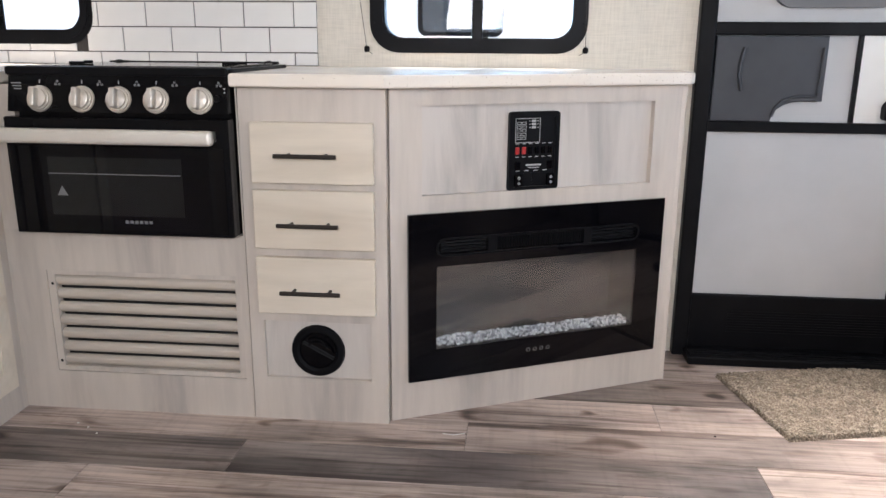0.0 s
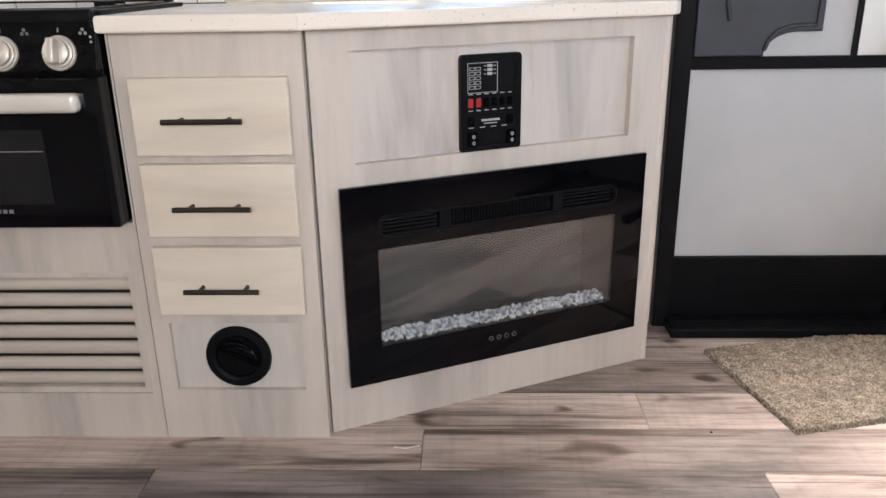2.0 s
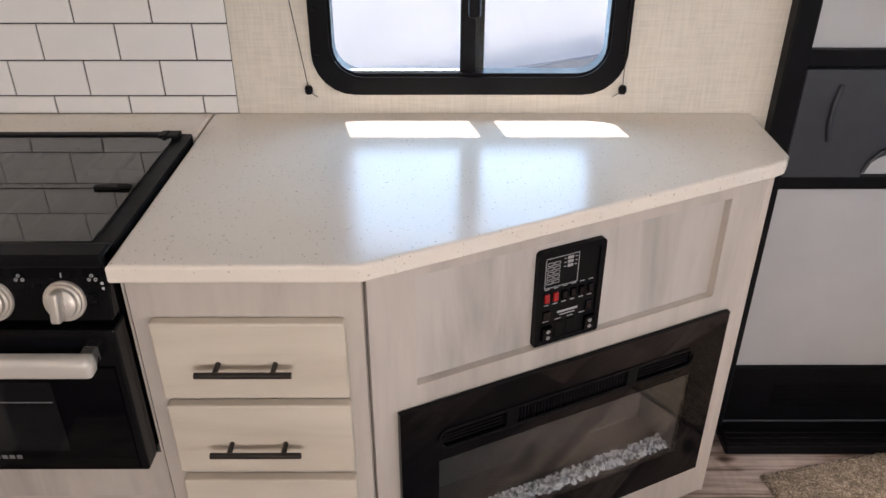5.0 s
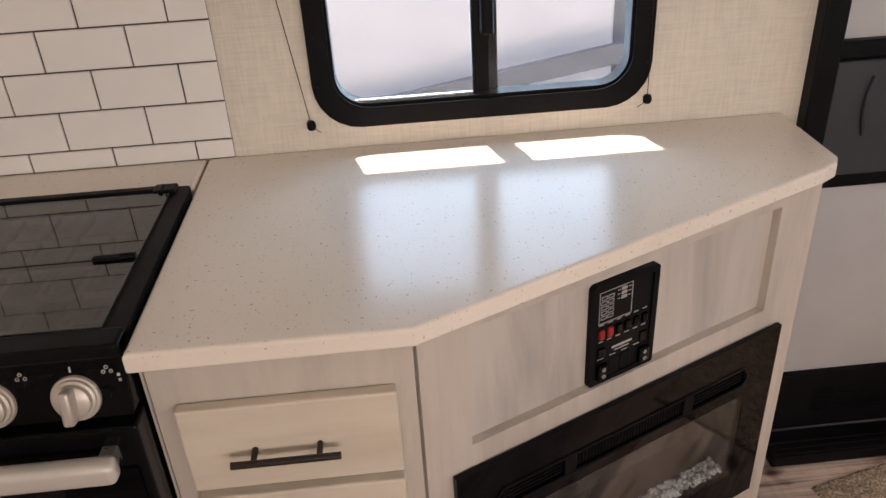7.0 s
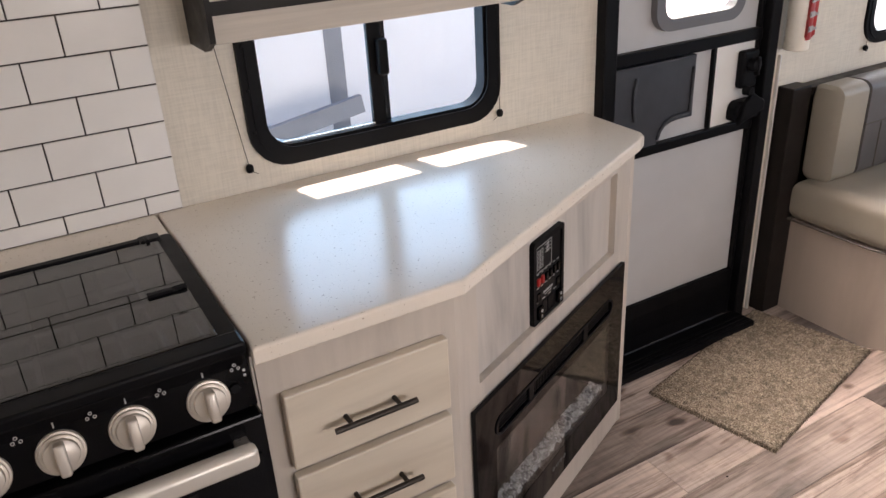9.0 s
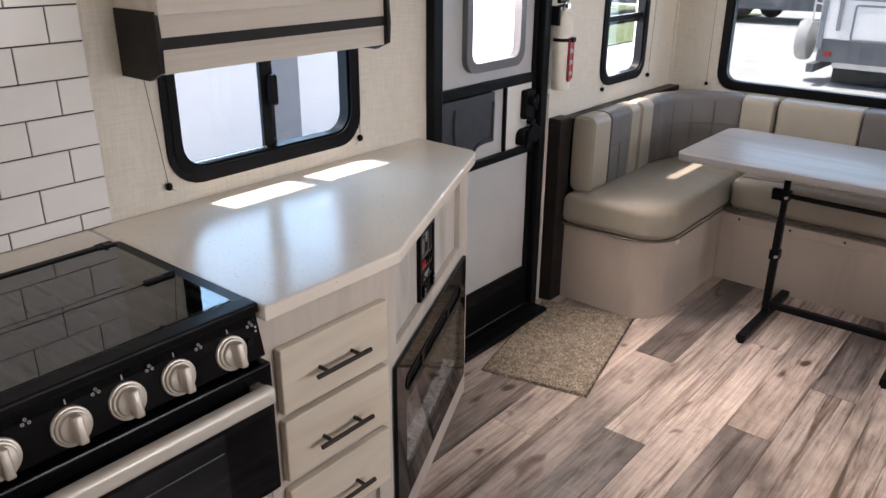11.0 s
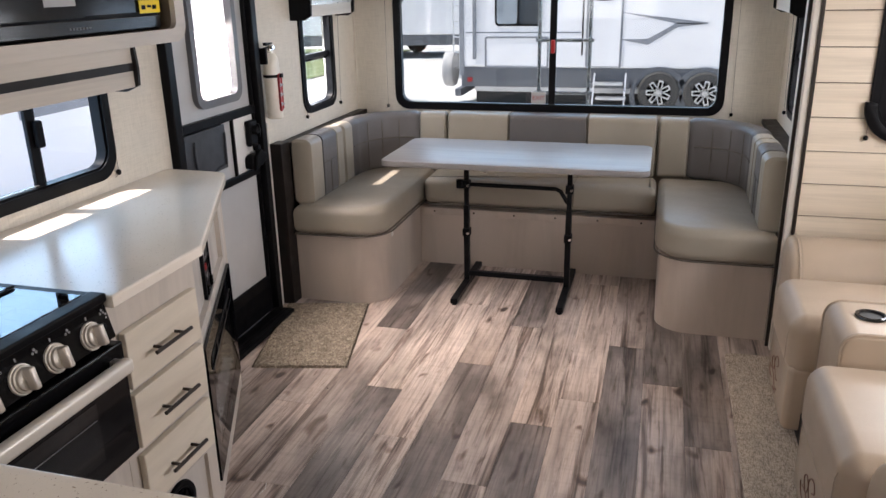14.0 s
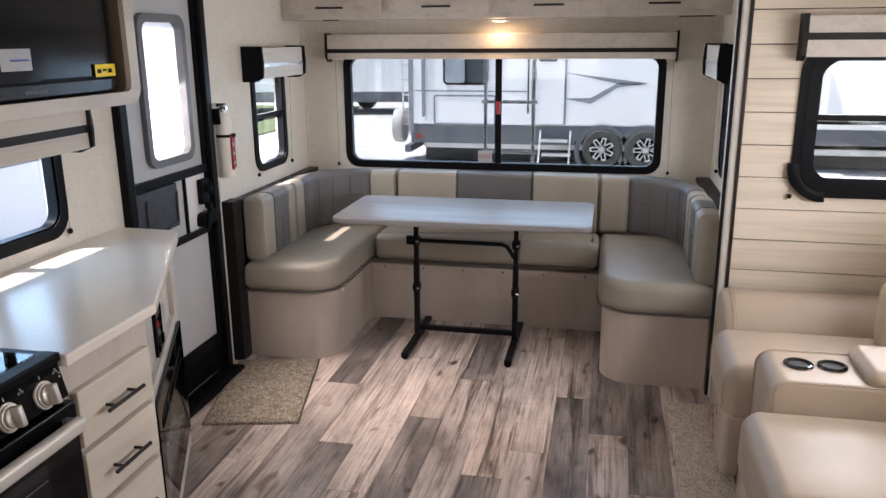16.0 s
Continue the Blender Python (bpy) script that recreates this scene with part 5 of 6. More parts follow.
part("diffuser", bm_lathe([(0.0, -0.019), (0.030, -0.018), (0.0435, -0.013)], "z", 32), glow("warm_lamp", (1.0, 0.78, 0.5), 6.0), lamp, "glowing warm diffuser", True)
ld = bpy.data.lights.new("puck_light", "AREA")
ld.shape, ld.size, ld.energy, ld.color = "DISK", 0.085, 0.6, (1.0, 0.68, 0.38)
new("puck_light", ld).matrix_world = look((2.47, 1.275, CZ - 0.023), (2.47, 1.275, 0))
for k in (0.17, 0.26, 2.25):
    part("catch", bm_box(2.38 - 2.47, 2.40 - 2.47, k - 0.045 - 1.29, k + 0.045 - 1.29, -0.006, -0.0005), BRONZE, oh)


# ---- window valances ----
def valance(axis, d, s, u0, u1, z0, z1, depth, cap, label, stripe, shadew=None, capw=0.012):
    """A padded valance box on the wall: front board with a dark stripe, end caps, shade cloth edge below."""
    ob = thing("window_valance", *PLANES[axis]((u0 + u1) / 2, z0, d), label, "valance", "window valances")
    cu = (u0 + u1) / 2
    h, w = z1 - z0, (u1 - u0) / 2
    sa, sb, front, smat = stripe

    def blk(a, b, n0, n1, c, e, bev=0.0):
        m0, m1 = sorted((s * n0, s * n1))
        return bm_box(a, b, m0, m1, c, e, bev) if axis == "y" else bm_box(m0, m1, a, b, c, e, bev)
    part("front_board", blk(-w, w, depth - 0.014, depth, 0.004, h, 0.002), front, ob)
    part("top_board", blk(-w, w, 0.0005, depth - 0.0145, h - 0.014, h), front, ob)
    # added board: its dark colour gives the valance's underside its shade
    part("dark_filler", blk(-w * 0.985, w * 0.985, 0.001, depth - 0.0145, 0.014, 0.022), BENCH_TRIM, ob, "dark filler board added in the valance's shaded underside")
    part("stripe", blk(-w, w, depth, depth + 0.003, sa, sb), smat, ob, "dark stripe")
    for e in (-1, 1):
        a, b = sorted((e * (w + 0.0005), e * (w + capw)))
        f = PLANES[axis]
        pts = [(0.0005, -0.012), (depth * 0.75, -0.012), (depth + 0.012, 0.01), (depth + 0.016, h * 0.5), (depth + 0.010, h + 0.008), (0.0005, h + 0.008)]
        bm = bmesh.new()
        lo = [bm.verts.new(f(a, z, s * n)) for n, z in pts]
        hi = [bm.verts.new(f(b, z, s * n)) for n, z in pts]
        bm.faces.new(lo)
        bm.faces.new(hi)
        for i in range(len(pts)):
            j = (i + 1) % len(pts)
            bm.faces.new((lo[i], lo[j], hi[j], hi[i]))
        part("end_cap", bm, cap, ob, "dark end cap")
    part("shade_roll", moved(bm_tube([PLANES[axis](-w * 0.97, 0, 0), PLANES[axis](w * 0.97, 0, 0)], 0.02, 12), Matrix.Translation(PLANES[axis](0, h * 0.5, s * depth * 0.45))), WALL, ob, "", True)
    return ob


PALE = wood_print("pale_valance", (0.60, 0.56, 0.50), (0.54, 0.50, 0.44), (0.8, 0.8, 16), 0.5, 0.3)
valance("y", WY, -1, -0.452, 0.262, 1.277, 1.410, 0.155, BENCH_TRIM, "wood-look valance with a dark stripe over the kitchen window", (0.058, 0.084, SHADE_WOOD, BENCH_TRIM))
valance("y", WY, -1, 1.778, 2.342, 1.432, 1.592, 0.105, BLACK, "white valance with black end caps over the dinette side window", (0.062, 0.082, PALE, STEEL), None, 0.016)
valance("y", SY, 1, 1.778, 2.342, 1.432, 1.592, 0.105, BLACK, "white valance with black end caps over the slide-side window", (0.062, 0.082, PALE, STEEL), None, 0.016)
valance("x", RX, -1, 0.295, 2.335, 1.512, 1.660, 0.085, BENCH_TRIM, "long wood-look valance with a dark stripe over the rear window", (0.040, 0.064, SHADE_WOOD, BENCH_TRIM))
valance("x", SX, -1, -0.74, -0.112, 1.548, 1.712, 0.07, BENCH_TRIM, "wood-look valance with a dark stripe over the slide-out window", (0.070, 0.098, SHADE_WOOD, BENCH_TRIM), None, 0.02)


def cord(x0, y0, z0, x1, y1, z1, tail):
    """A shade cord that ends in a small black knob on the wall."""
    ob = thing("shade_cord", x1, y1, z1, "thin shade cord tied to a small black knob on the wall", "shade cord", "shade cords")
    part("string", bm_tube([(x0 - x1, y0 - y1, z0 - z1), (0, 0, 0)], 0.0009, 5), BENCH_TRIM, ob)
    part("knob", bm_lathe([(0.0, 0.010), (0.006, 0.009), (0.009, 0.004), (0.009, -0.004), (0.006, -0.009), (0.0, -0.010)], "z", 14), BLACK, ob, "", True)
    part("tail", bm_tube([(0, 0, 0), (tail[0], tail[1], -0.010), (tail[0] * 2, tail[1] * 2, -0.016)], 0.0009, 5), BENCH_TRIM, ob)
    return ob


cord(-0.425, WY - 0.02, 1.272, -0.388, WY - 0.010, 0.977, (0.009, 0.0))
cord(0.285, WY - 0.02, 1.272, 0.293, WY - 0.010, 0.977, (-0.010, 0.0))
cord(1.862, WY - 0.02, 1.43, 1.866, WY - 0.010, 0.915, (0.006, 0.0))
cord(2.335, WY - 0.02, 1.43, 2.335, WY - 0.010, 0.925, (0.006, 0.0))
cord(RX - 0.02, 2.31, 1.50, RX - 0.012, 2.315, 0.868, (0.0, 0.005))
cord(RX - 0.02, 0.30, 1.50, RX - 0.012, 0.292, 0.862, (0.0, 0.005))
cord(SX - 0.02, -0.125, 1.53, SX - 0.012, -0.122, 0.975, (0.0, 0.008))
cord(2.335, SY + 0.02, 1.43, 2.335, SY + 0.010, 0.925, (0.006, 0.0))


# ---- television in its cabinet ----
tc = thing("television_cabinet", 0.08, 2.43, 1.412, "pale wood wall cabinet framing the television", "cabinet")
H = TOP - 1.412 - 0.001
TX0, TX1_, TYF = -0.46, 0.558, 2.345
part("front_border", bm_ring(rrect(TX0 - 0.08, TX1_ - 0.08, 0, H, (0.0, 0.06, 0.0, 0.0)), rrect(TX0 + 0.06 - 0.08, TX1_ - 0.055 - 0.08, 0.045, H - 0.05, (0.0, 0.03, 0.0, 0.0)), "y", TYF - 2.43, TYF + 0.02 - 2.43), WOOD_H, tc, "", True)
part("shell", bm_ring(rrect(TX0 - 0.08, TX1_ - 0.08, 0, H, (0.0, 0.06, 0.0, 0.0)), rrect(TX0 + 0.02 - 0.08, TX1_ - 0.02 - 0.08, 0.02, H - 0.02, (0.0, 0.03, 0.0, 0.0)), "y", TYF + 0.0201 - 2.43, WY - 2.431), WOOD_H, tc, "", True)
part("lining", bm_ring(rrect(TX0 + 0.02 - 0.08, TX1_ - 0.02 - 0.08, 0.02, H - 0.02, (0.0, 0.03, 0.0, 0.0)), rrect(TX0 + 0.028 - 0.08, TX1_ - 0.045 - 0.08, 0.04, H - 0.028, (0.0, 0.03, 0.0, 0.0)), "y", TYF + 0.0202 - 2.43, WY - 2.432), painted("brown_lining", (0.16, 0.12, 0.085), 0.5), tc, "", True)
tv = thing("television", 0.035, 2.45, 1.457, "black flat-screen television with stickers, switched off", "television")
part("bezel", bm_box(-0.43, 0.440, -0.055, 0.0, 0.002, 0.50, 0.004), BLACK, tv)
part("screen", bm_box(-0.42, 0.418, -0.058, -0.0555, 0.055, 0.49), painted("dark_screen", (0.006, 0.007, 0.010), 0.12, 0, 0.2, 3, 0), tv, "dark glossy screen")
part("bottom_bar", bm_box(-0.43, 0.437, -0.064, -0.056, 0.006, 0.048, 0.003), painted("gloss_bezel", (0.010, 0.010, 0.012), 0.2, 0, 0.2, 5, 0), tv)
part("stand_lip", bm_box(0.06, 0.36, -0.060, -0.0585, 0.050, 0.060), BLACK, tv)
for k in range(7):
    part("button", moved(bm_lathe([(0.0, 0.002), (0.0035, 0.002), (0.004, 0.0)], "y", 10), Matrix.Translation((-0.015 + k * 0.0145, -0.064, 0.024))), bpy.data.materials["grey_print"], tv)
part("sticker", bm_box(0.325, 0.437, -0.0662, -0.0645, 0.056, 0.098), YELLOW, tv, "yellow energy sticker")
for k in range(3):
    part("sticker_print", bm_box(0.335 + k * 0.03, 0.357 + k * 0.03, -0.067, -0.0663, 0.068 + (k % 2) * 0.006, 0.082), BLACK, tv)
part("sticker", bm_box(-0.10, 0.03, -0.0592, -0.0582, 0.090, 0.155), WHITE_PRINT, tv, "white store sticker")
part("sticker_print", bm_box(-0.06, 0.02, -0.0598, -0.0593, 0.118, 0.124), painted("blue_print", (0.05, 0.08, 0.3), 0.5), tv)


# ---- fire extinguisher ----
fe = thing("fire_extinguisher", 1.418, WY - 0.052, 0.982, "white fire extinguisher with a red label, strapped to the wall", "fire extinguisher")
part("cylinder", bm_lathe([(0.0, 0.0), (0.034, 0.0), (0.0385, 0.004), (0.0385, 0.262), (0.035, 0.285), (0.024, 0.303), (0.014, 0.310), (0.014, 0.318), (0.0, 0.318)], "z", 32), EXT_WHITE, fe, "", True)
part("label_panel", bm_sweep([(0.039 * math.cos(radians(a)), 0.039 * math.sin(radians(a))) for a in range(-112, -35, 8)], 0.0008, 0.035, 0.215, 0.0003, -1), RED, fe, "red instruction label")
for k in range(3):
    part("label_print", bm_sweep([(0.0403 * math.cos(radians(a)), 0.0403 * math.sin(radians(a))) for a in range(-106, -42, 8)], 0.0006, 0.06 + k * 0.045, 0.078 + k * 0.045, 0.0002, -1), WHITE_PRINT, fe)
st = part("strap", bm_lathe([(0.0386, 0.196), (0.0402, 0.196), (0.0402, 0.210), (0.0386, 0.210)], "z", 32), BLACK, fe, "", True)
part("buckle", bm_box(0.006, 0.03, -0.046, -0.038, 0.193, 0.213, 0.002), BLACK, st)
part("wall_bracket", bm_box(-0.052, -0.0392, -0.008, 0.05, 0.26, 0.335, 0.003), BLACK, fe)
vl = part("valve", bm_lathe([(0.0, 0.318), (0.012, 0.318), (0.012, 0.345), (0.008, 0.350), (0.0, 0.350)], "z", 16), CHROME, fe, "", True)
part("lever", bm_prism([(-0.045, 0.345), (0.02, 0.350), (0.02, 0.356), (-0.05, 0.360)], "y", -0.008, 0.008, 0.001), BLACK, vl)
part("lever", bm_prism([(-0.04, 0.330), (-0.008, 0.335), (-0.008, 0.341), (-0.045, 0.338)], "y", -0.007, 0.007, 0.001), BLACK, vl)
part("gauge", moved(bm_lathe([(0.0, 0.010), (0.011, 0.010), (0.012, 0.0)], "y", 16), Matrix.Translation((0.0, -0.012, 0.334))), CHROME, vl, "", True)
part("pin_ring", bm_tube([(0.022 + 0.011 * math.cos(2 * math.pi * k / 14), -0.004, 0.340 + 0.011 * math.sin(2 * math.pi * k / 14)) for k in range(15)], 0.0015, 6), STEEL, vl)


# ---- door mat and carpet strip ----
def shag(w, d, h, seed, amount):
    """A mat with an uneven, tufted top and frayed rim."""
    nx, ny = int(w / amount), int(d / amount)
    bm = bmesh.new()
    rr = random.Random(seed)
    grid = []
    for i in range(nx + 1):
        col = []
        for j in range(ny + 1):
            edge = i in (0, nx) or j in (0, ny)
            x = -w / 2 + w * i / nx + rr.uniform(-0.3, 0.3) * amount
            y = -d / 2 + d * j / ny + rr.uniform(-0.3, 0.3) * amount
            col.append(bm.verts.new((x, y, 0.0 if edge else h * rr.uniform(0.7, 1.15))))
        grid.append(col)
    for i in range(nx):
        for j in range(ny):
            bm.faces.new((grid[i][j], grid[i + 1][j], grid[i + 1][j + 1], grid[i][j + 1]))
    return bm


mt = thing("door_mat", 1.117, 2.203, 0, "brown flecked loop-pile door mat on the floor", "door mat", rz=12.9)
part("mat_surface", shag(0.705, 0.42, 0.013, 3, 0.0055), MAT_RUG, mt)
fringe = bmesh.new()
rim = [(-0.35 + 0.70 * k / 90, s * 0.208) for k in range(91) for s in (-1, 1)] + [(s * 0.350, -0.208 + 0.416 * k / 54) for k in range(55) for s in (-1, 1)]
fr_ = random.Random(8)
for x, y in rim:
    out = Vector((x, y * 1.7, 0)).normalized()
    x2, y2 = x + out.x * fr_.uniform(0.001, 0.009), y + out.y * fr_.uniform(0.001, 0.009)
    w_ = fr_.uniform(0.002, 0.005)
    a_, b_, c_, d_ = (fringe.verts.new(q) for q in ((x - w_, y - w_, 0.009), (x + w_, y + w_, 0.009), (x2 + w_ * 0.4, y2 + w_ * 0.4, 0.001), (x2 - w_ * 0.4, y2 - w_ * 0.4, 0.001)))
    fringe.faces.new((a_, b_, c_, d_))
tagged(part("frayed_edge", fringe, painted("mat_binding", (0.12, 0.095, 0.068), 0.95), mt), kind="stuff")
cs = thing("carpet_strip", 0.48, 0.16, 0, "beige woven carpet strip under the recliners' front", "carpet")
part("carpet", bm_prism(rrect(-1.5, 0.862, -0.30, 0.165, (0, 0, 0.035, 0)), "z", 0.0, 0.010, 0.003), STRIP, cs)


# ---- theatre recliners ----
so = thing("recliner_sofa", 0.50, -0.25, 0.010, "cream leather double recliner with a cup-holder console", "sofa")
FYS = 0.165                           # front of the recliners
THREAD = painted("brown_thread", (0.14, 0.06, 0.04), 0.6)


def sp(name, x0, x1, y0, y1, z0, z1, r, puff=0.0, label="", material=None, parent=None):
    return part(name, bm_pillow(x0 - 0.50, x1 - 0.50, y0 + 0.25, y1 + 0.25, z0, z1, r, puff, 5), material or CREAM, parent or so, label, True)


def arm_block(name, x0, x1, y1, z1, r, label):
    """An upholstered arm: flat stitched sides, a rolled front edge and piping along both seams."""
    a0, a1, f = x0 - 0.50, x1 - 0.50, y1 + 0.25
    ob = part(name, bm_prism(rrect(-0.53, f, 0.03, z1, (0.01, 0.012, r, 0.05), 10), "x", a0, a1, 0.012, 3), CREAM, so, label, True)
    prof = [(f + 0.0005, 0.05), (f + 0.0005, z1 - r)] + [(f - r + (r + 0.0005) * math.cos(radians(q)), z1 - r + (r + 0.0005) * math.sin(radians(q))) for q in range(10, 91, 10)] + [(-0.25, z1 + 0.0005)]
    for xx in (a0 + 0.006, a1 - 0.006):
        part("piping", bm_tube([(xx, y, z) for y, z in prof], 0.0038, 8), CREAM, ob, "", True)
        inner = xx + (0.011 if xx < (a0 + a1) / 2 else -0.011)
        part("seam", bm_tube([(inner, y, z + 0.0002) for y, z in prof], 0.0011, 5), SEAM, ob)
    return ob


part("base", bm_box(-0.96, 0.84, -0.5, FYS + 0.25 - 0.045, 0.0, 0.12, 0.01), BLACK, so)
WRAP = leather("cream_leather_in_plastic_wrap", (0.465, 0.365, 0.272), 0.36)
WRAP.node_tree.nodes["Principled BSDF"].inputs["Coat Weight"].default_value = 0.9
WRAP.node_tree.nodes["Principled BSDF"].inputs["Coat Roughness"].default_value = 0.08
for inner_x, way in ((1.098, 1), (-0.204, -1)):
    # rolled arm: the inner side leans outward up to a round crest, the outer side is upright
    prof = [(0.0, 0.03), (0.0, 0.42), (0.012, 0.470), (0.040, 0.512), (0.082, 0.545), (0.130, 0.566), (0.180, 0.574), (0.225, 0.570), (0.258, 0.552), (0.278, 0.520), (0.284, 0.48), (0.284, 0.03)]
    pts_ = [(inner_x - 0.50 + way * u, z) for u, z in prof]
    fy_ = FYS - 0.030 + 0.25
    arm = part("arm", bm_prism(pts_, "y", -0.54, fy_, 0.030, 5), CREAM, so, "padded rolled outer arm", True)
    cx_, cz_ = sum(p[0] for p in pts_) / len(pts_), 0.34
    part("piping", bm_tube([(cx_ + (x - cx_) * 1.006, fy_ - 0.034, cz_ + (z - cz_) * 1.012) for x, z in pts_[1:-1]], 0.0042, 8), CREAM, arm, "", True)
    part("seam", bm_tube([(cx_ + (x - cx_) * 1.002, fy_ - 0.044, cz_ + (z - cz_) * 1.004) for x, z in pts_[1:-1]], 0.0014, 5), SEAM, arm)
con = arm_block("console", 0.362, 0.650, FYS - 0.068, 0.562, 0.055, "padded centre console")
for x0, x1 in ((0.654, 1.094), (-0.200, 0.358)):
    s1 = sp("seat", x0 + 0.003, x1 - 0.003, -0.48, FYS + 0.018, 0.252, 0.472, 0.050, 0.008, "padded seat")
    fr = sp("footrest", x0 + 0.006, x1 - 0.006, -0.05, FYS + 0.012, 0.035, 0.290, 0.022, 0.003, "closed padded footrest in clear plastic wrap", WRAP)
    sp("backrest", x0 - 0.02, x1 + 0.02, -0.80, -0.42, 0.40, 0.78, 0.10, 0.03, "padded backrest")
    sp("headrest", x0 - 0.02, x1 + 0.02, -0.84, -0.52, 0.72, 0.98, 0.09, 0.03, "padded headrest")
    cx = (x0 + x1) / 2 - 0.50 + 0.05
    yy = FYS + 0.25 + 0.0152
    for pts in ([(-0.07, 0.10), (-0.02, 0.135), (0.04, 0.15), (0.06, 0.175), (0.03, 0.195), (0.0, 0.18), (0.02, 0.15), (0.08, 0.14)],
                [(-0.05, 0.19), (-0.08, 0.205), (-0.06, 0.225), (-0.02, 0.215), (0.0, 0.19), (-0.02, 0.165), (-0.06, 0.15), (-0.09, 0.155)],
                [(0.02, 0.12), (0.06, 0.11), (0.09, 0.12), (0.10, 0.14)], [(-0.10, 0.125), (-0.06, 0.115), (-0.04, 0.10), (-0.01, 0.10)]):
        sm = []
        for i in range(len(pts) - 1):
            for k in range(4):
                f = k / 4
                p0, p1, p2, p3 = pts[max(i - 1, 0)], pts[i], pts[i + 1], pts[min(i + 2, len(pts) - 1)]
                sm.append(tuple(0.5 * (2 * p1[c] + (p2[c] - p0[c]) * f + (2 * p0[c] - 5 * p1[c] + 4 * p2[c] - p3[c]) * f * f + (3 * p1[c] - p0[c] - 3 * p2[c] + p3[c]) * f ** 3) for c in (0, 1)))
        sm.append(pts[-1])
        part("embroidery", bm_tube([(cx + x, yy, z * 1.15 - 0.035) for x, z in sm], 0.0022, 6), THREAD, fr, "brown embroidered scroll")
    for xx in (x0 + 0.040 - 0.50, x1 - 0.040 - 0.50):
        part("seam", bm_tube([(xx, FYS + 0.25 + 0.0262, 0.30), (xx, FYS + 0.25 + 0.0265, 0.40), (xx, FYS + 0.25 + 0.008, 0.449), (xx, FYS + 0.25 - 0.04, 0.4725), (xx, FYS + 0.25 - 0.2, 0.476), (xx, -0.2, 0.474)], 0.0014, 5), SEAM, s1)
RIM = painted("dark_chrome", (0.10, 0.10, 0.105), 0.10, 1.0, 0.05, 9, 0)
for cy in (-0.012, -0.118):
    cup = part("cup_holder", moved(bm_lathe([(0.034, 0.0), (0.0345, 0.004), (0.039, 0.007), (0.046, 0.005), (0.048, 0.0), (0.046, -0.002), (0.034, -0.002)], "z", 32), Matrix.Translation((0.520 - 0.50, cy + 0.25, 0.565))), RIM, con, "dark chrome cup-holder ring", True)
    part("cup", moved(bm_lathe([(0.0, 0.0), (0.0335, 0.0), (0.0342, 0.003)], "z", 28), Matrix.Translation((0.520 - 0.50, cy + 0.25, 0.5632))), DARK_RECESS, cup, "black cup well")
sp("console_lid", 0.375, 0.640, -0.52, -0.195, 0.545, 0.606, 0.028, 0.006, "padded console lid", None, con)




# ---- outside ----
GZ = -0.80
gb = bmesh.new()
bmesh.ops.create_grid(gb, x_segments=20, y_segments=20, size=400)
structure("ground", moved(gb, Matrix.Translation((0, 0, GZ))), LOT, "sunlit pale gravel sales lot")
vb = bmesh.new()
bmesh.ops.create_grid(vb, x_segments=30, y_segments=8, size=1)
bmesh.ops.transform(vb, matrix=Matrix.Translation((19, 12.6, GZ + 0.03)) @ Matrix.Diagonal((7, 3.0, 1, 1)), verts=vb.verts)
structure("ground_verge", vb, GRASS, "strip of green grass beyond the lot")


def wheel(parent, x, y, z, r):
    """A trailer wheel that faces -x, with a seven-spoke rim."""
    ty = part("wheel", moved(bm_lathe([(r * 0.60, 0.10), (r * 0.92, 0.105), (r, 0.075), (r, -0.08), (r * 0.9, -0.11), (0.0, -0.11)], "x", 40), pose(x, y, z, 0, 180, 0)), TYRE, parent, "black tyre", True)
    part("rim", moved(bm_lathe([(r * 0.62, 0.09), (r * 0.58, 0.03), (0.0, 0.02)], "x", 32), pose(x, y, z, 0, 180, 0)), BLACK, ty, "dark rim dish", True)
    for k in range(7):
        sp_ = bm_ring(rrect(-0.045, 0.045, 0.03, r * 0.60, 0.012, 3), rrect(-0.026, 0.026, 0.075, r * 0.53, 0.01, 3), "x", -0.118, -0.07)
        part("spoke", moved(sp_, pose(x, y, z) @ Matrix.Rotation(radians(k * 360 / 7 + 12), 4, "X")), ALU, ty, "bright spoke")
    part("hub", moved(bm_lathe([(0.0, 0.13), (0.05, 0.125), (0.06, 0.08)], "x", 18), pose(x, y, z, 0, 180, 0)), ALU, ty, "", True)


def flat(name, u0, u1, z0, z1, r, material, parent, x, t=0.02, label="", wring=0.0):
    """A flat fitting on a trailer's side, along y."""
    if wring:
        return part(name, bm_ring(rrect(u0, u1, z0, z1, r), rrect(u0 + wring, u1 - wring, z0 + wring, z1 - wring, max(0.005, r - wring)), "x", x - t, x), material, parent, label)
    return part(name, bm_prism(rrect(u0, u1, z0, z1, r), "x", x - t, x), material, parent, label)


DARK_GLASS = painted("tinted_trailer_glass", (0.03, 0.04, 0.05), 0.08, 0, 0.2, 2, 0)
X0 = 13.12
rv = thing("trailer", X0 + 1.2, -1.0, GZ, "white fifth-wheel trailer with grey skirt parked behind the rear window", "trailer")
OX, OY, OZ = X0 + 1.2, -1.0, GZ
rel = Matrix.Translation((-OX, -OY, -OZ - 0.07))
rel_low = Matrix.Translation((-OX, -OY, -OZ))


def rvp(ob):
    ob.matrix_basis = rel
    return ob


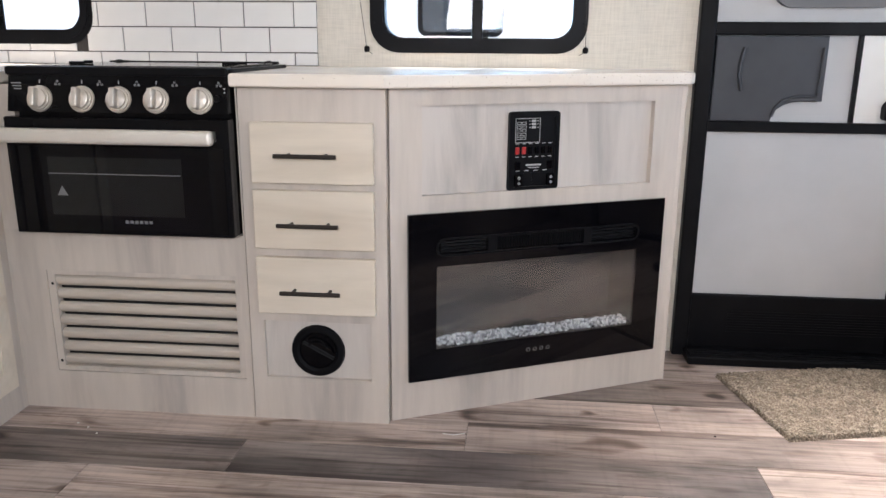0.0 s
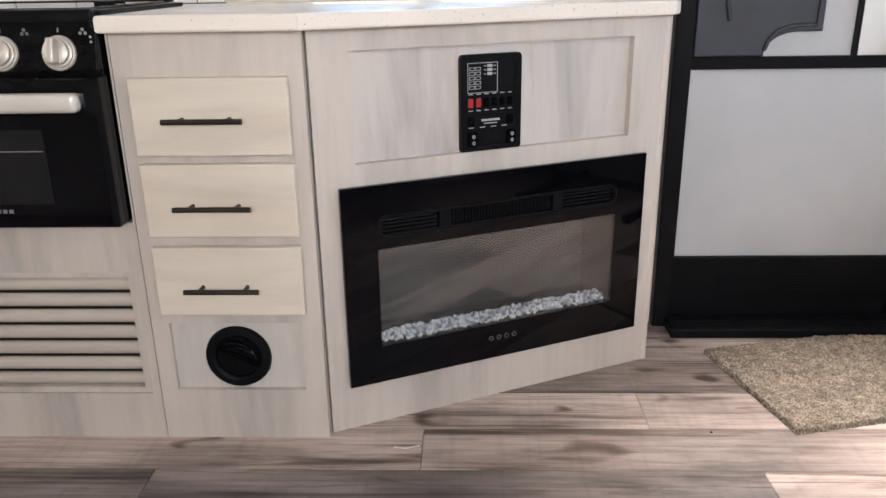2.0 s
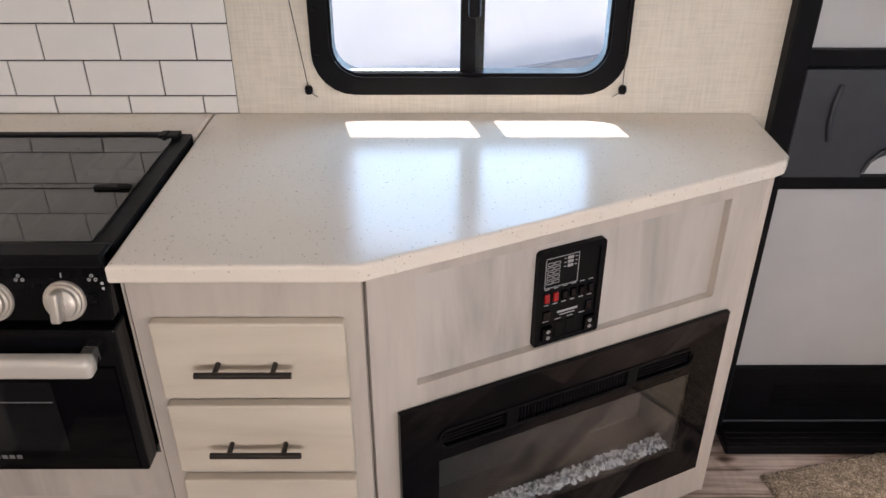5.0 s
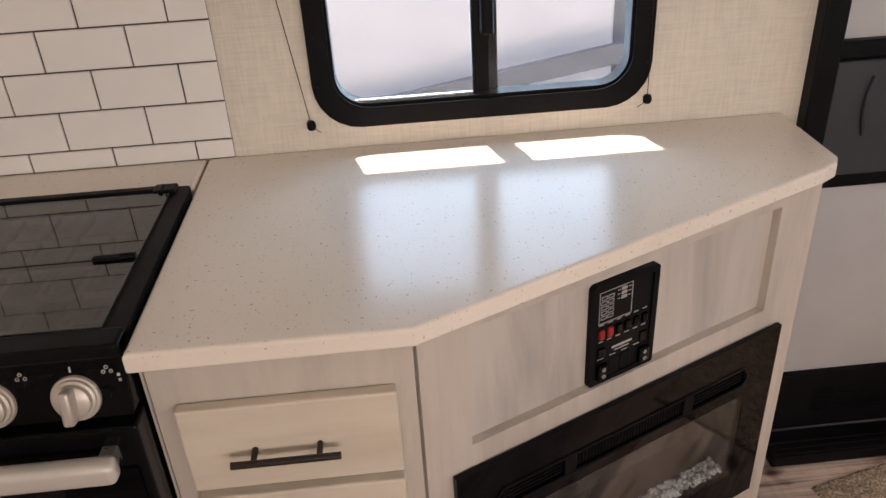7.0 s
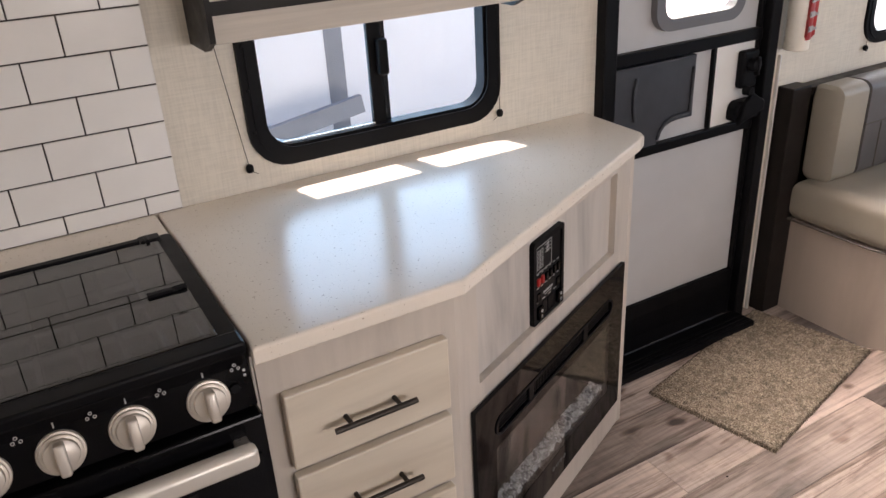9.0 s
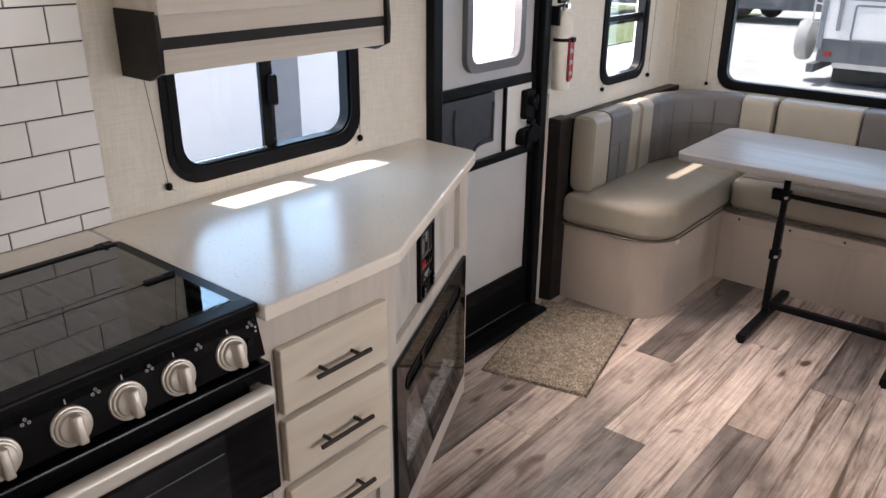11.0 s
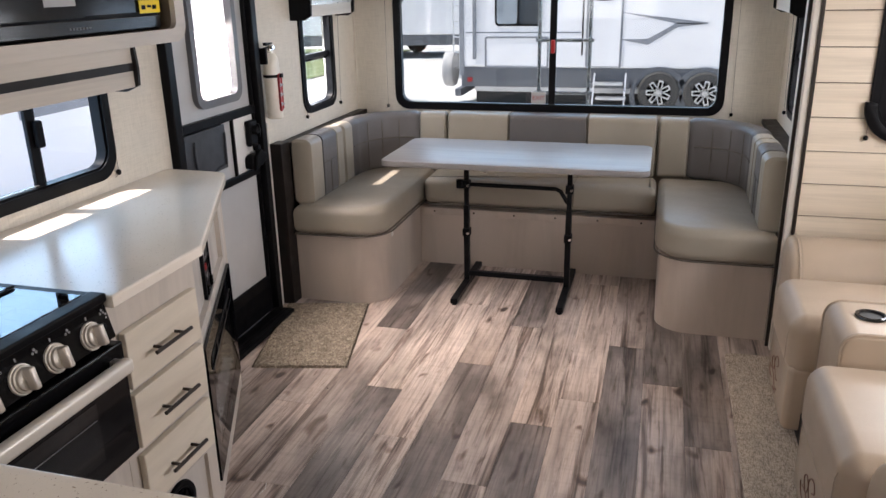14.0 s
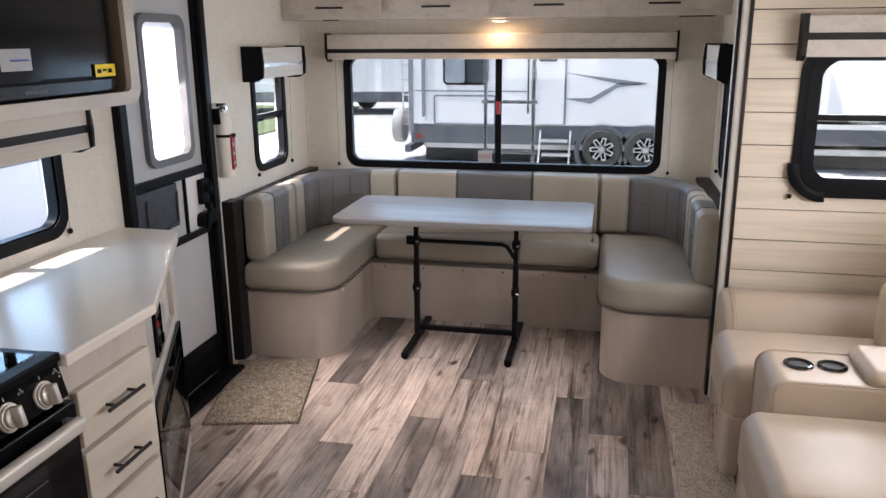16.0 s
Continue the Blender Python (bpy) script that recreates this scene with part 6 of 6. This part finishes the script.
rvp(part("body", bm_box(X0, X0 + 2.4, -7.0, 4.52, 0.06, 2.9, 0.04), RV_WHITE, rv))
rvp(part("roof", bm_box(X0 - 0.03, X0 + 2.43, -7.0, 4.55, 2.9, 2.98, 0.02), RV_WHITE, rv))
sk = part("skirt", join(bm_box(X0 + 0.015, X0 + 2.3, 1.25, 4.50, -0.31, 0.058), bm_box(X0 + 0.015, X0 + 2.3, -7.0, 1.25, -0.22, 0.16)), RV_GREY, rv, "grey lower skirt")
rvp(sk)
rvp(part("slide_room", bm_box(X0 - 0.30, X0, -6.5, -3.1, 0.25, 2.7, 0.02), RV_WHITE, rv, "extended slide-out room"))
# added dark box: hides the bright ground and gives the underside its shade
rvp(part("underbelly", bm_box(X0 + 0.45, X0 + 2.2, -7.0, 4.3, -0.70, -0.32), painted("underbody", (0.05, 0.05, 0.05), 0.8), rv, "dark box filling the shaded space under the trailer"))
rvp(part("chassis_beam", bm_box(X0 + 0.3, X0 + 0.38, -7.0, 4.3, -0.44, -0.33), ALU, rv))
w_ = rvp(flat("window", 2.94, 3.83, 0.83, 1.75, 0.09, BLACK, rv, X0 - 0.001, 0.02))
flat("pane", 3.40, 3.79, 0.87, 1.71, 0.06, painted("pane_reflection", (0.30, 0.34, 0.37), 0.1, 0, 0.3, 2.5, 0), w_, X0 - 0.021, 0.006)
flat("pane", 2.98, 3.36, 0.87, 1.71, 0.06, DARK_GLASS, w_, X0 - 0.021, 0.006)
rvp(flat("compartment_door", 2.79, 4.03, 0.05, 0.64, 0.06, RV_LINE, rv, X0 - 0.001, 0.012, "outlined storage hatch", 0.035))
rvp(flat("awning_arm", 4.20, 4.26, 0.21, 2.5, 0.02, RV_LINE, rv, X0 - 0.001, 0.05))
ed = rvp(flat("entry_door", 1.44, 2.10, 0.085, 2.2, 0.03, RV_LINE, rv, X0 - 0.001, 0.014, "white entry door with a grey edge"))
flat("door_skin", 1.48, 2.06, 0.10, 2.17, 0.03, RV_WHITE, ed, X0 - 0.0155, 0.008)
flat("door_window", 1.62, 1.97, 1.27, 1.9, 0.05, DARK_GLASS, ed, X0 - 0.024, 0.008)
flat("lock", 2.0, 2.05, 0.98, 1.08, 0.01, BLACK, ed, X0 - 0.024, 0.02)
part("grab_rail", bm_tube([(X0 - 0.06, 2.16, 0.3), (X0 - 0.06, 2.16, 1.4)], 0.015, 8), BLACK, ed)
for k, (zz, yy) in enumerate(((-0.19, 1.65), (-0.44, 1.575), (-0.69, 1.50))):
    rvp(part("step", bm_box(X0 - 0.35 - 0.12 * k, X0 - 0.12 - 0.12 * k, yy - 0.27, yy + 0.27, zz - 0.02, zz + 0.02, 0.004), ALU, rv, "bright step tread"))
for s in (0.285, -0.285):
    rvp(part("stringer", bm_prism([(X0 - 0.05, -0.02), (X0 - 0.12, -0.02), (X0 - 0.68, GZ), (X0 - 0.60, GZ)], "y", 1.62 + s - 0.015, 1.62 + s + 0.015), ALU, rv))
for pts, m_ in (([(1.54, 1.08), (-0.06, 0.875), (0.10, 0.845), (0.47, 0.86)], RV_LINE), ([(1.50, 0.585), (0.98, 0.49), (0.48, 0.80), (-0.06, 0.865), (0.50, 0.875), (0.98, 0.60)], RV_LINE)):
    rvp(part("stripe", bm_prism(pts, "x", X0 - 0.006, X0 - 0.001), m_, rv, "grey swoosh stripe"))
rvp(part("stripe", bm_box(X0 - 0.005, X0 - 0.001, 2.2, 4.40, 0.70, 0.725), RV_LINE, rv))
rvp(part("corner_post", bm_box(X0 - 0.012, X0, 4.44, 4.53, -0.1, 2.9), RV_LINE, rv))
for yy in (0.735, -0.075):
    rvp(part("wheel_well", moved(bm_lathe([(0.43, 0.06), (0.52, 0.06), (0.52, -0.05), (0.43, -0.05)], "x", 36), pose(X0 + 0.01, yy, -0.42, 0, 180, 0)), RV_GREY, rv, "grey wheel arch", True))
for yy in (0.735, -0.075):
    before = set(bpy.data.objects)
    wheel(rv, X0 - 0.02, yy, -0.425, 0.372)
    for ob in set(bpy.data.objects) - before:
        if ob.parent is rv:
            ob.matrix_basis = rel_low
rvp(part("rear_bumper", bm_box(X0 - 0.05, X0 + 2.4, 4.5, 4.62, -0.5, -0.36), RV_GREY, rv))
for yy in (4.60, 4.78):
    rvp(part("ladder_rail", bm_tube([(X0 + 0.3 + (yy - 4.6), yy, -0.2), (X0 + 0.3 + (yy - 4.6), yy, 2.9)], 0.018, 8), ALU, rv))
for k in range(9):
    rvp(part("ladder_rung", bm_tube([(X0 + 0.3, 4.60, 0.0 + k * 0.3), (X0 + 0.48, 4.78, 0.0 + k * 0.3)], 0.014, 8), ALU, rv))
rvp(part("spare_wheel", moved(bm_lathe([(0.0, 0.12), (0.20, 0.12), (0.33, 0.10), (0.35, 0.06), (0.35, -0.06), (0.33, -0.1), (0.0, -0.1)], "y", 30), Matrix.Translation((X0 + 0.55, 4.86, -0.03))), painted("grey_spare_cover", (0.45, 0.44, 0.43), 0.6), rv, "spare wheel under a pale cover", True))
rvp(part("tail_lamp", bm_box(X0 - 0.01, X0 + 0.02, 4.28, 4.38, -0.22, -0.14, 0.005), RED, rv))

# further trailers
def plain_trailer(x, y, w, d, label, rz=0.0, windows=(), stripes=(), low=0.75, axles=(0.45, 0.55)):
    """A trailer farther off: body with skirt, windows and stripes on its near side (local -y)."""
    ob = thing("trailer", x, y, GZ, label, "trailer", "", "", rz)
    part("body", bm_box(0, w, 0, d, low, 3.6, 0.05), RV_WHITE, ob)
    part("roof", bm_box(-0.03, w + 0.03, -0.03, d + 0.03, 3.6, 3.67, 0.02), RV_WHITE, ob)
    part("skirt", bm_box(0.02, w - 0.02, 0.02, d - 0.02, low - 0.33, low), RV_GREY, ob, "grey lower skirt")
    for k in axles:
        part("wheel", moved(bm_lathe([(0.0, 0.10), (0.20, 0.10), (0.33, 0.11), (0.36, 0.08), (0.36, -0.08), (0.0, -0.1)], "y", 26), Matrix.Translation((w * k, 0.08, 0.36))), TYRE, ob, "black tyre", True)
    for u0, u1, z0, z1 in windows:
        q = part("window", bm_prism(rrect(u0, u1, z0, z1, 0.08), "y", -0.025, -0.001), BLACK, ob)
        part("pane", bm_prism(rrect(u0 + 0.04, u1 - 0.04, z0 + 0.04, z1 - 0.04, 0.05), "y", -0.03, -0.0255), DARK_GLASS, q)
    for u0, u1, z0, z1 in stripes:
        part("stripe", bm_box(u0, u1, -0.006, -0.001, z0, z1), RV_LINE, ob)
    return ob


# beside the kitchen window: sunlit end wall, turned so that its side faces the door side
# its wide last stripe is a grey patch standing in for a window
plain_trailer(-7.0, 6.6, 12.2, 2.4, "white travel trailer parked alongside the door side", 0, ((6.25, 6.95, 1.85, 2.65),), ((10.15, 10.48, 0.36, 3.6), (8.43, 8.58, 0.36, 3.6), (11.1, 12.15, 1.2, 2.7)), 0.36, (0.08, 0.16))
plain_trailer(26.0, 5.2, 9.0, 2.5, "white trailer with dark stripes parked farther back", 100, ((1.2, 2.2, 1.75, 2.4),), ((0.0, 9.0, 0.76, 1.22), (0.0, 9.0, 1.5, 1.6), (0.0, 9.0, 1.78, 1.82)))
plain_trailer(14.0, -3.2, 9.0, 2.5, "white trailer with red tail lamp seen past the slide-out", -90, ((0.6, 1.3, 1.9, 2.5), (2.6, 3.6, 1.8, 2.5)), ((0.25, 0.33, 1.2, 3.5),))
plain_trailer(-9.0, -5.6, 16.0, 0.4, "white trailer parked along the slide-out side", 0, (), ())

# own ladder outside the rear window
LADDER = painted("ladder_steel", (0.30, 0.31, 0.32), 0.25, 0.9, 0.08, 20, 0)
la = thing("rear_ladder", RX + 0.24, 1.26, 0.4, "aluminium ladder on the outside rear wall, seen through the window", "ladder")
for yy in (1.412, 1.108):
    part("rail", bm_tube([(0, yy - 1.26, 0.0), (0, yy - 1.26, 1.9)], 0.012, 12), LADDER, la, "", True)
for zz in (0.53, 0.845, 1.16, 1.475):
    part("rung", bm_tube([(0, 1.435 - 1.26, zz), (0, 1.085 - 1.26, zz)], 0.011, 10), LADDER, la, "", True)
for yy in (1.412, 1.108):
    for zz in (0.3, 1.6):
        part("bracket", bm_tube([(0, yy - 1.26, zz), (-0.17, yy - 1.26, zz)], 0.009, 8), LADDER, la)
# awning arm on the trailer outside the kitchen window
aw = thing("awning_arm", -0.346, 6.34, -0.634, "grey awning arm outside the kitchen window", "awning arm", rz=0)
part("arm", moved(bm_box(-1.4, 1.42, -0.03, 0.03, -0.07, 0.07, 0.006), pose(0.53, 0, 0.39, 0, -9, 0)), RV_LINE, aw)
part("bracket", moved(bm_box(-1.4, 1.34, -0.04, 0.03, -0.03, 0.03, 0.006), pose(0.62, 0.05, 0.18, 0, -9, 0)), RV_WHITE, aw)
part("marker_lamp", bm_box(0.40, 0.50, -0.05, -0.03, 0.36, 0.42, 0.008), painted("amber_lens", (0.6, 0.22, 0.05), 0.3), aw, "amber marker lamp")


# crumbs left on the floor
db = thing("floor_debris", -0.05, 1.86, 0.0, "thin pale wood splinter lying on the floor", "splinter")
part("splinter", bm_tube([(-0.028, 0.006, 0.0015), (0.0, 0.0, 0.0022), (0.03, 0.012, 0.0016)], 0.0013, 5), WHITE_PANEL, db)
for x, y in ((0.635, 1.93), (-1.02, 1.80), (-0.98, 1.77), (-1.06, 1.82)):
    cr_ = thing("floor_debris", x, y, 0.0, "tiny crumb lying on the plank floor", "crumb", "crumbs")
    part("crumb", moved(bm_lathe([(0.0, 0.003), (0.0022, 0.002), (0.003, 0.0), (0.0, 0.0)], "z", 7), pose(0, 0, 0)), BLACK if x > 0 else WHITE_PANEL, cr_)


# ---- floor planks ----
PW = 0.16
rows_y = [0.665 + PW * k for k in range(-10, 12)]
seams = {0: 1.31, 1: 0.78, 2: 0.56, 3: 1.425, 4: 0.99, 5: 0.36, 6: 0.70, 7: 1.265, -1: 0.985, 8: 0.5, -2: 0.55}
tones = {(0, 0.03): 2, (2, -0.72): 2, (4, -0.29): 2, (6, -0.58): 2, (7, -0.015): 1, (-1, -0.295): 1, (-2, 0.55): 2, (-2, -0.73): 1, (5, -0.92): 0, (7, 1.265): 2, (3, 1.425): 2, (3, 0.145): 1, (5, 0.36): 0, (6, 0.70): 0, (2, 0.56): 0, (4, 0.99): 1, (1, 0.78): 0, (1, -0.5): 1, (0, 1.31): 1, (-1, 0.985): 2, (7, -1.295): 0, (6, -1.86): 2, (5, -2.2): 0}
PL = 1.28
pm = {}
prnd = random.Random(11)


def plank_mesh(length, width, tone):
    """One plank with eased top edges; alike planks share it."""
    key = (round(length, 3), round(width, 3), tone)
    if key not in pm:
        b0 = bm_box(-length / 2 + 0.0006, length / 2 - 0.0006, -width / 2 + 0.0006, width / 2 - 0.0006, -0.006, 0.0)
        top = [e for e in b0.edges if all(abs(v.co.z) < 1e-6 for v in e.verts)]
        bmesh.ops.bevel(b0, geom=top, offset=0.0008, segments=1, affect="EDGES")
        me = bpy.data.meshes.new("plank")
        bmesh.ops.recalc_face_normals(b0, faces=b0.faces)
        b0.to_mesh(me)
        b0.free()
        me.materials.append(PLANKS[tone])
        pm[key] = me
    return pm[key]


for k in range(-11, 12):
    y0, y1 = max(0.665 + PW * k, -0.90), min(0.665 + PW * (k + 1), WY)
    if y1 - y0 < 0.01:
        continue
    xa, xb = (-1.40, SX) if y1 < 0.06 else (-3.2, RX)
    s0 = seams.get(k, prnd.uniform(0, PL))
    for i in range(math.floor((-3.3 - s0) / PL), 6):
        x0 = s0 + i * PL
        tone = next((v for (kk, xx), v in tones.items() if kk == k and abs(xx - x0) < 0.05), None)
        if tone is None:
            tone = prnd.choice((0, 0, 1, 1, 2))
        a, b = max(x0, xa), min(x0 + PL, xb)
        if b - a < 0.02:
            continue
        ob = new("plank", plank_mesh(b - a, y1 - y0, tone))
        ob.parent = floor
        ob.location = ((a + b) / 2, (y0 + y1) / 2, 0)

# ---- wall tiles ----
tb = {}


def tile_mesh(w, h):
    key = (round(w, 3), round(h, 3))
    if key not in tb:
        b0 = bm_box(0, w, -0.005, 0.0, 0, h)
        fr = [e for e in b0.edges if all(abs(v.co.y + 0.005) < 1e-6 for v in e.verts)]
        bmesh.ops.bevel(b0, geom=fr, offset=0.0012, segments=1, affect="EDGES")
        bmesh.ops.recalc_face_normals(b0, faces=b0.faces)
        me = bpy.data.meshes.new("tile")
        b0.to_mesh(me)
        b0.free()
        me.materials.append(TILE)
        tb[key] = me
    return tb[key]


G = 0.0032
for r in range(-1, 11):
    z0 = 0.963 + r * TH
    z1 = z0 + TH
    z0c = max(z0, 0.9225)
    off = -0.702 if r % 2 == 0 else -0.621
    xs = [off + TP * i for i in range(-12, 2)]
    top_z = z1
    for a, b1 in zip(xs, xs[1:]):
        b2, z1 = min(b1, TX1 + G / 2), top_z
        if a > TX1 - 0.02:
            continue
        w0, w1, wz0, wz1 = hole(W8)
        if z1 > wz0 and z0 < wz1 and b2 > w0 and a < w1:
            if a < w1 - 0.02 and b2 > w1 + 0.02 and z0 > wz0 - 0.06:
                a = w1 + 0.001
            elif z0 < wz0 - 0.02:
                z1 = wz0
            else:
                continue
        ob = new("tile", tile_mesh(b2 - a - G, z1 - z0c - G))
        ob.parent = back
        ob.location = (a + G / 2, WY - 0.0035, z0c + G / 2)

# ---- pale planks of the slide-out's end wall ----
lines = [0.0, 0.086] + [0.086 + 0.1378 * k for k in range(1, 14)] + [1.955]
lines = sorted({round(v, 4) for v in lines if v <= 1.955})
h0, h1, hz0, hz1 = hole(W5, 0.042)
for a, b1 in zip(lines, lines[1:]):
    a, b1 = a + 0.002, b1 - 0.002
    if b1 <= hz0 or a >= hz1:
        cells = [(-0.90, 0.088, a, b1)]
    else:
        cells = [(-0.90, h0, a, b1), (h1, 0.088, a, b1)]
        if a < hz0:
            cells.append((h0, h1, a, hz0))
        if b1 > hz1:
            cells.append((h0, h1, hz1, b1))
    for y0, y1, z0, z1 in cells:
        part("plank", bm_box(SX, SX + 0.0115, y0, y1, z0, z1, 0.0 if len(cells) > 2 else 0.0015, 1), SHIP, slide_end)
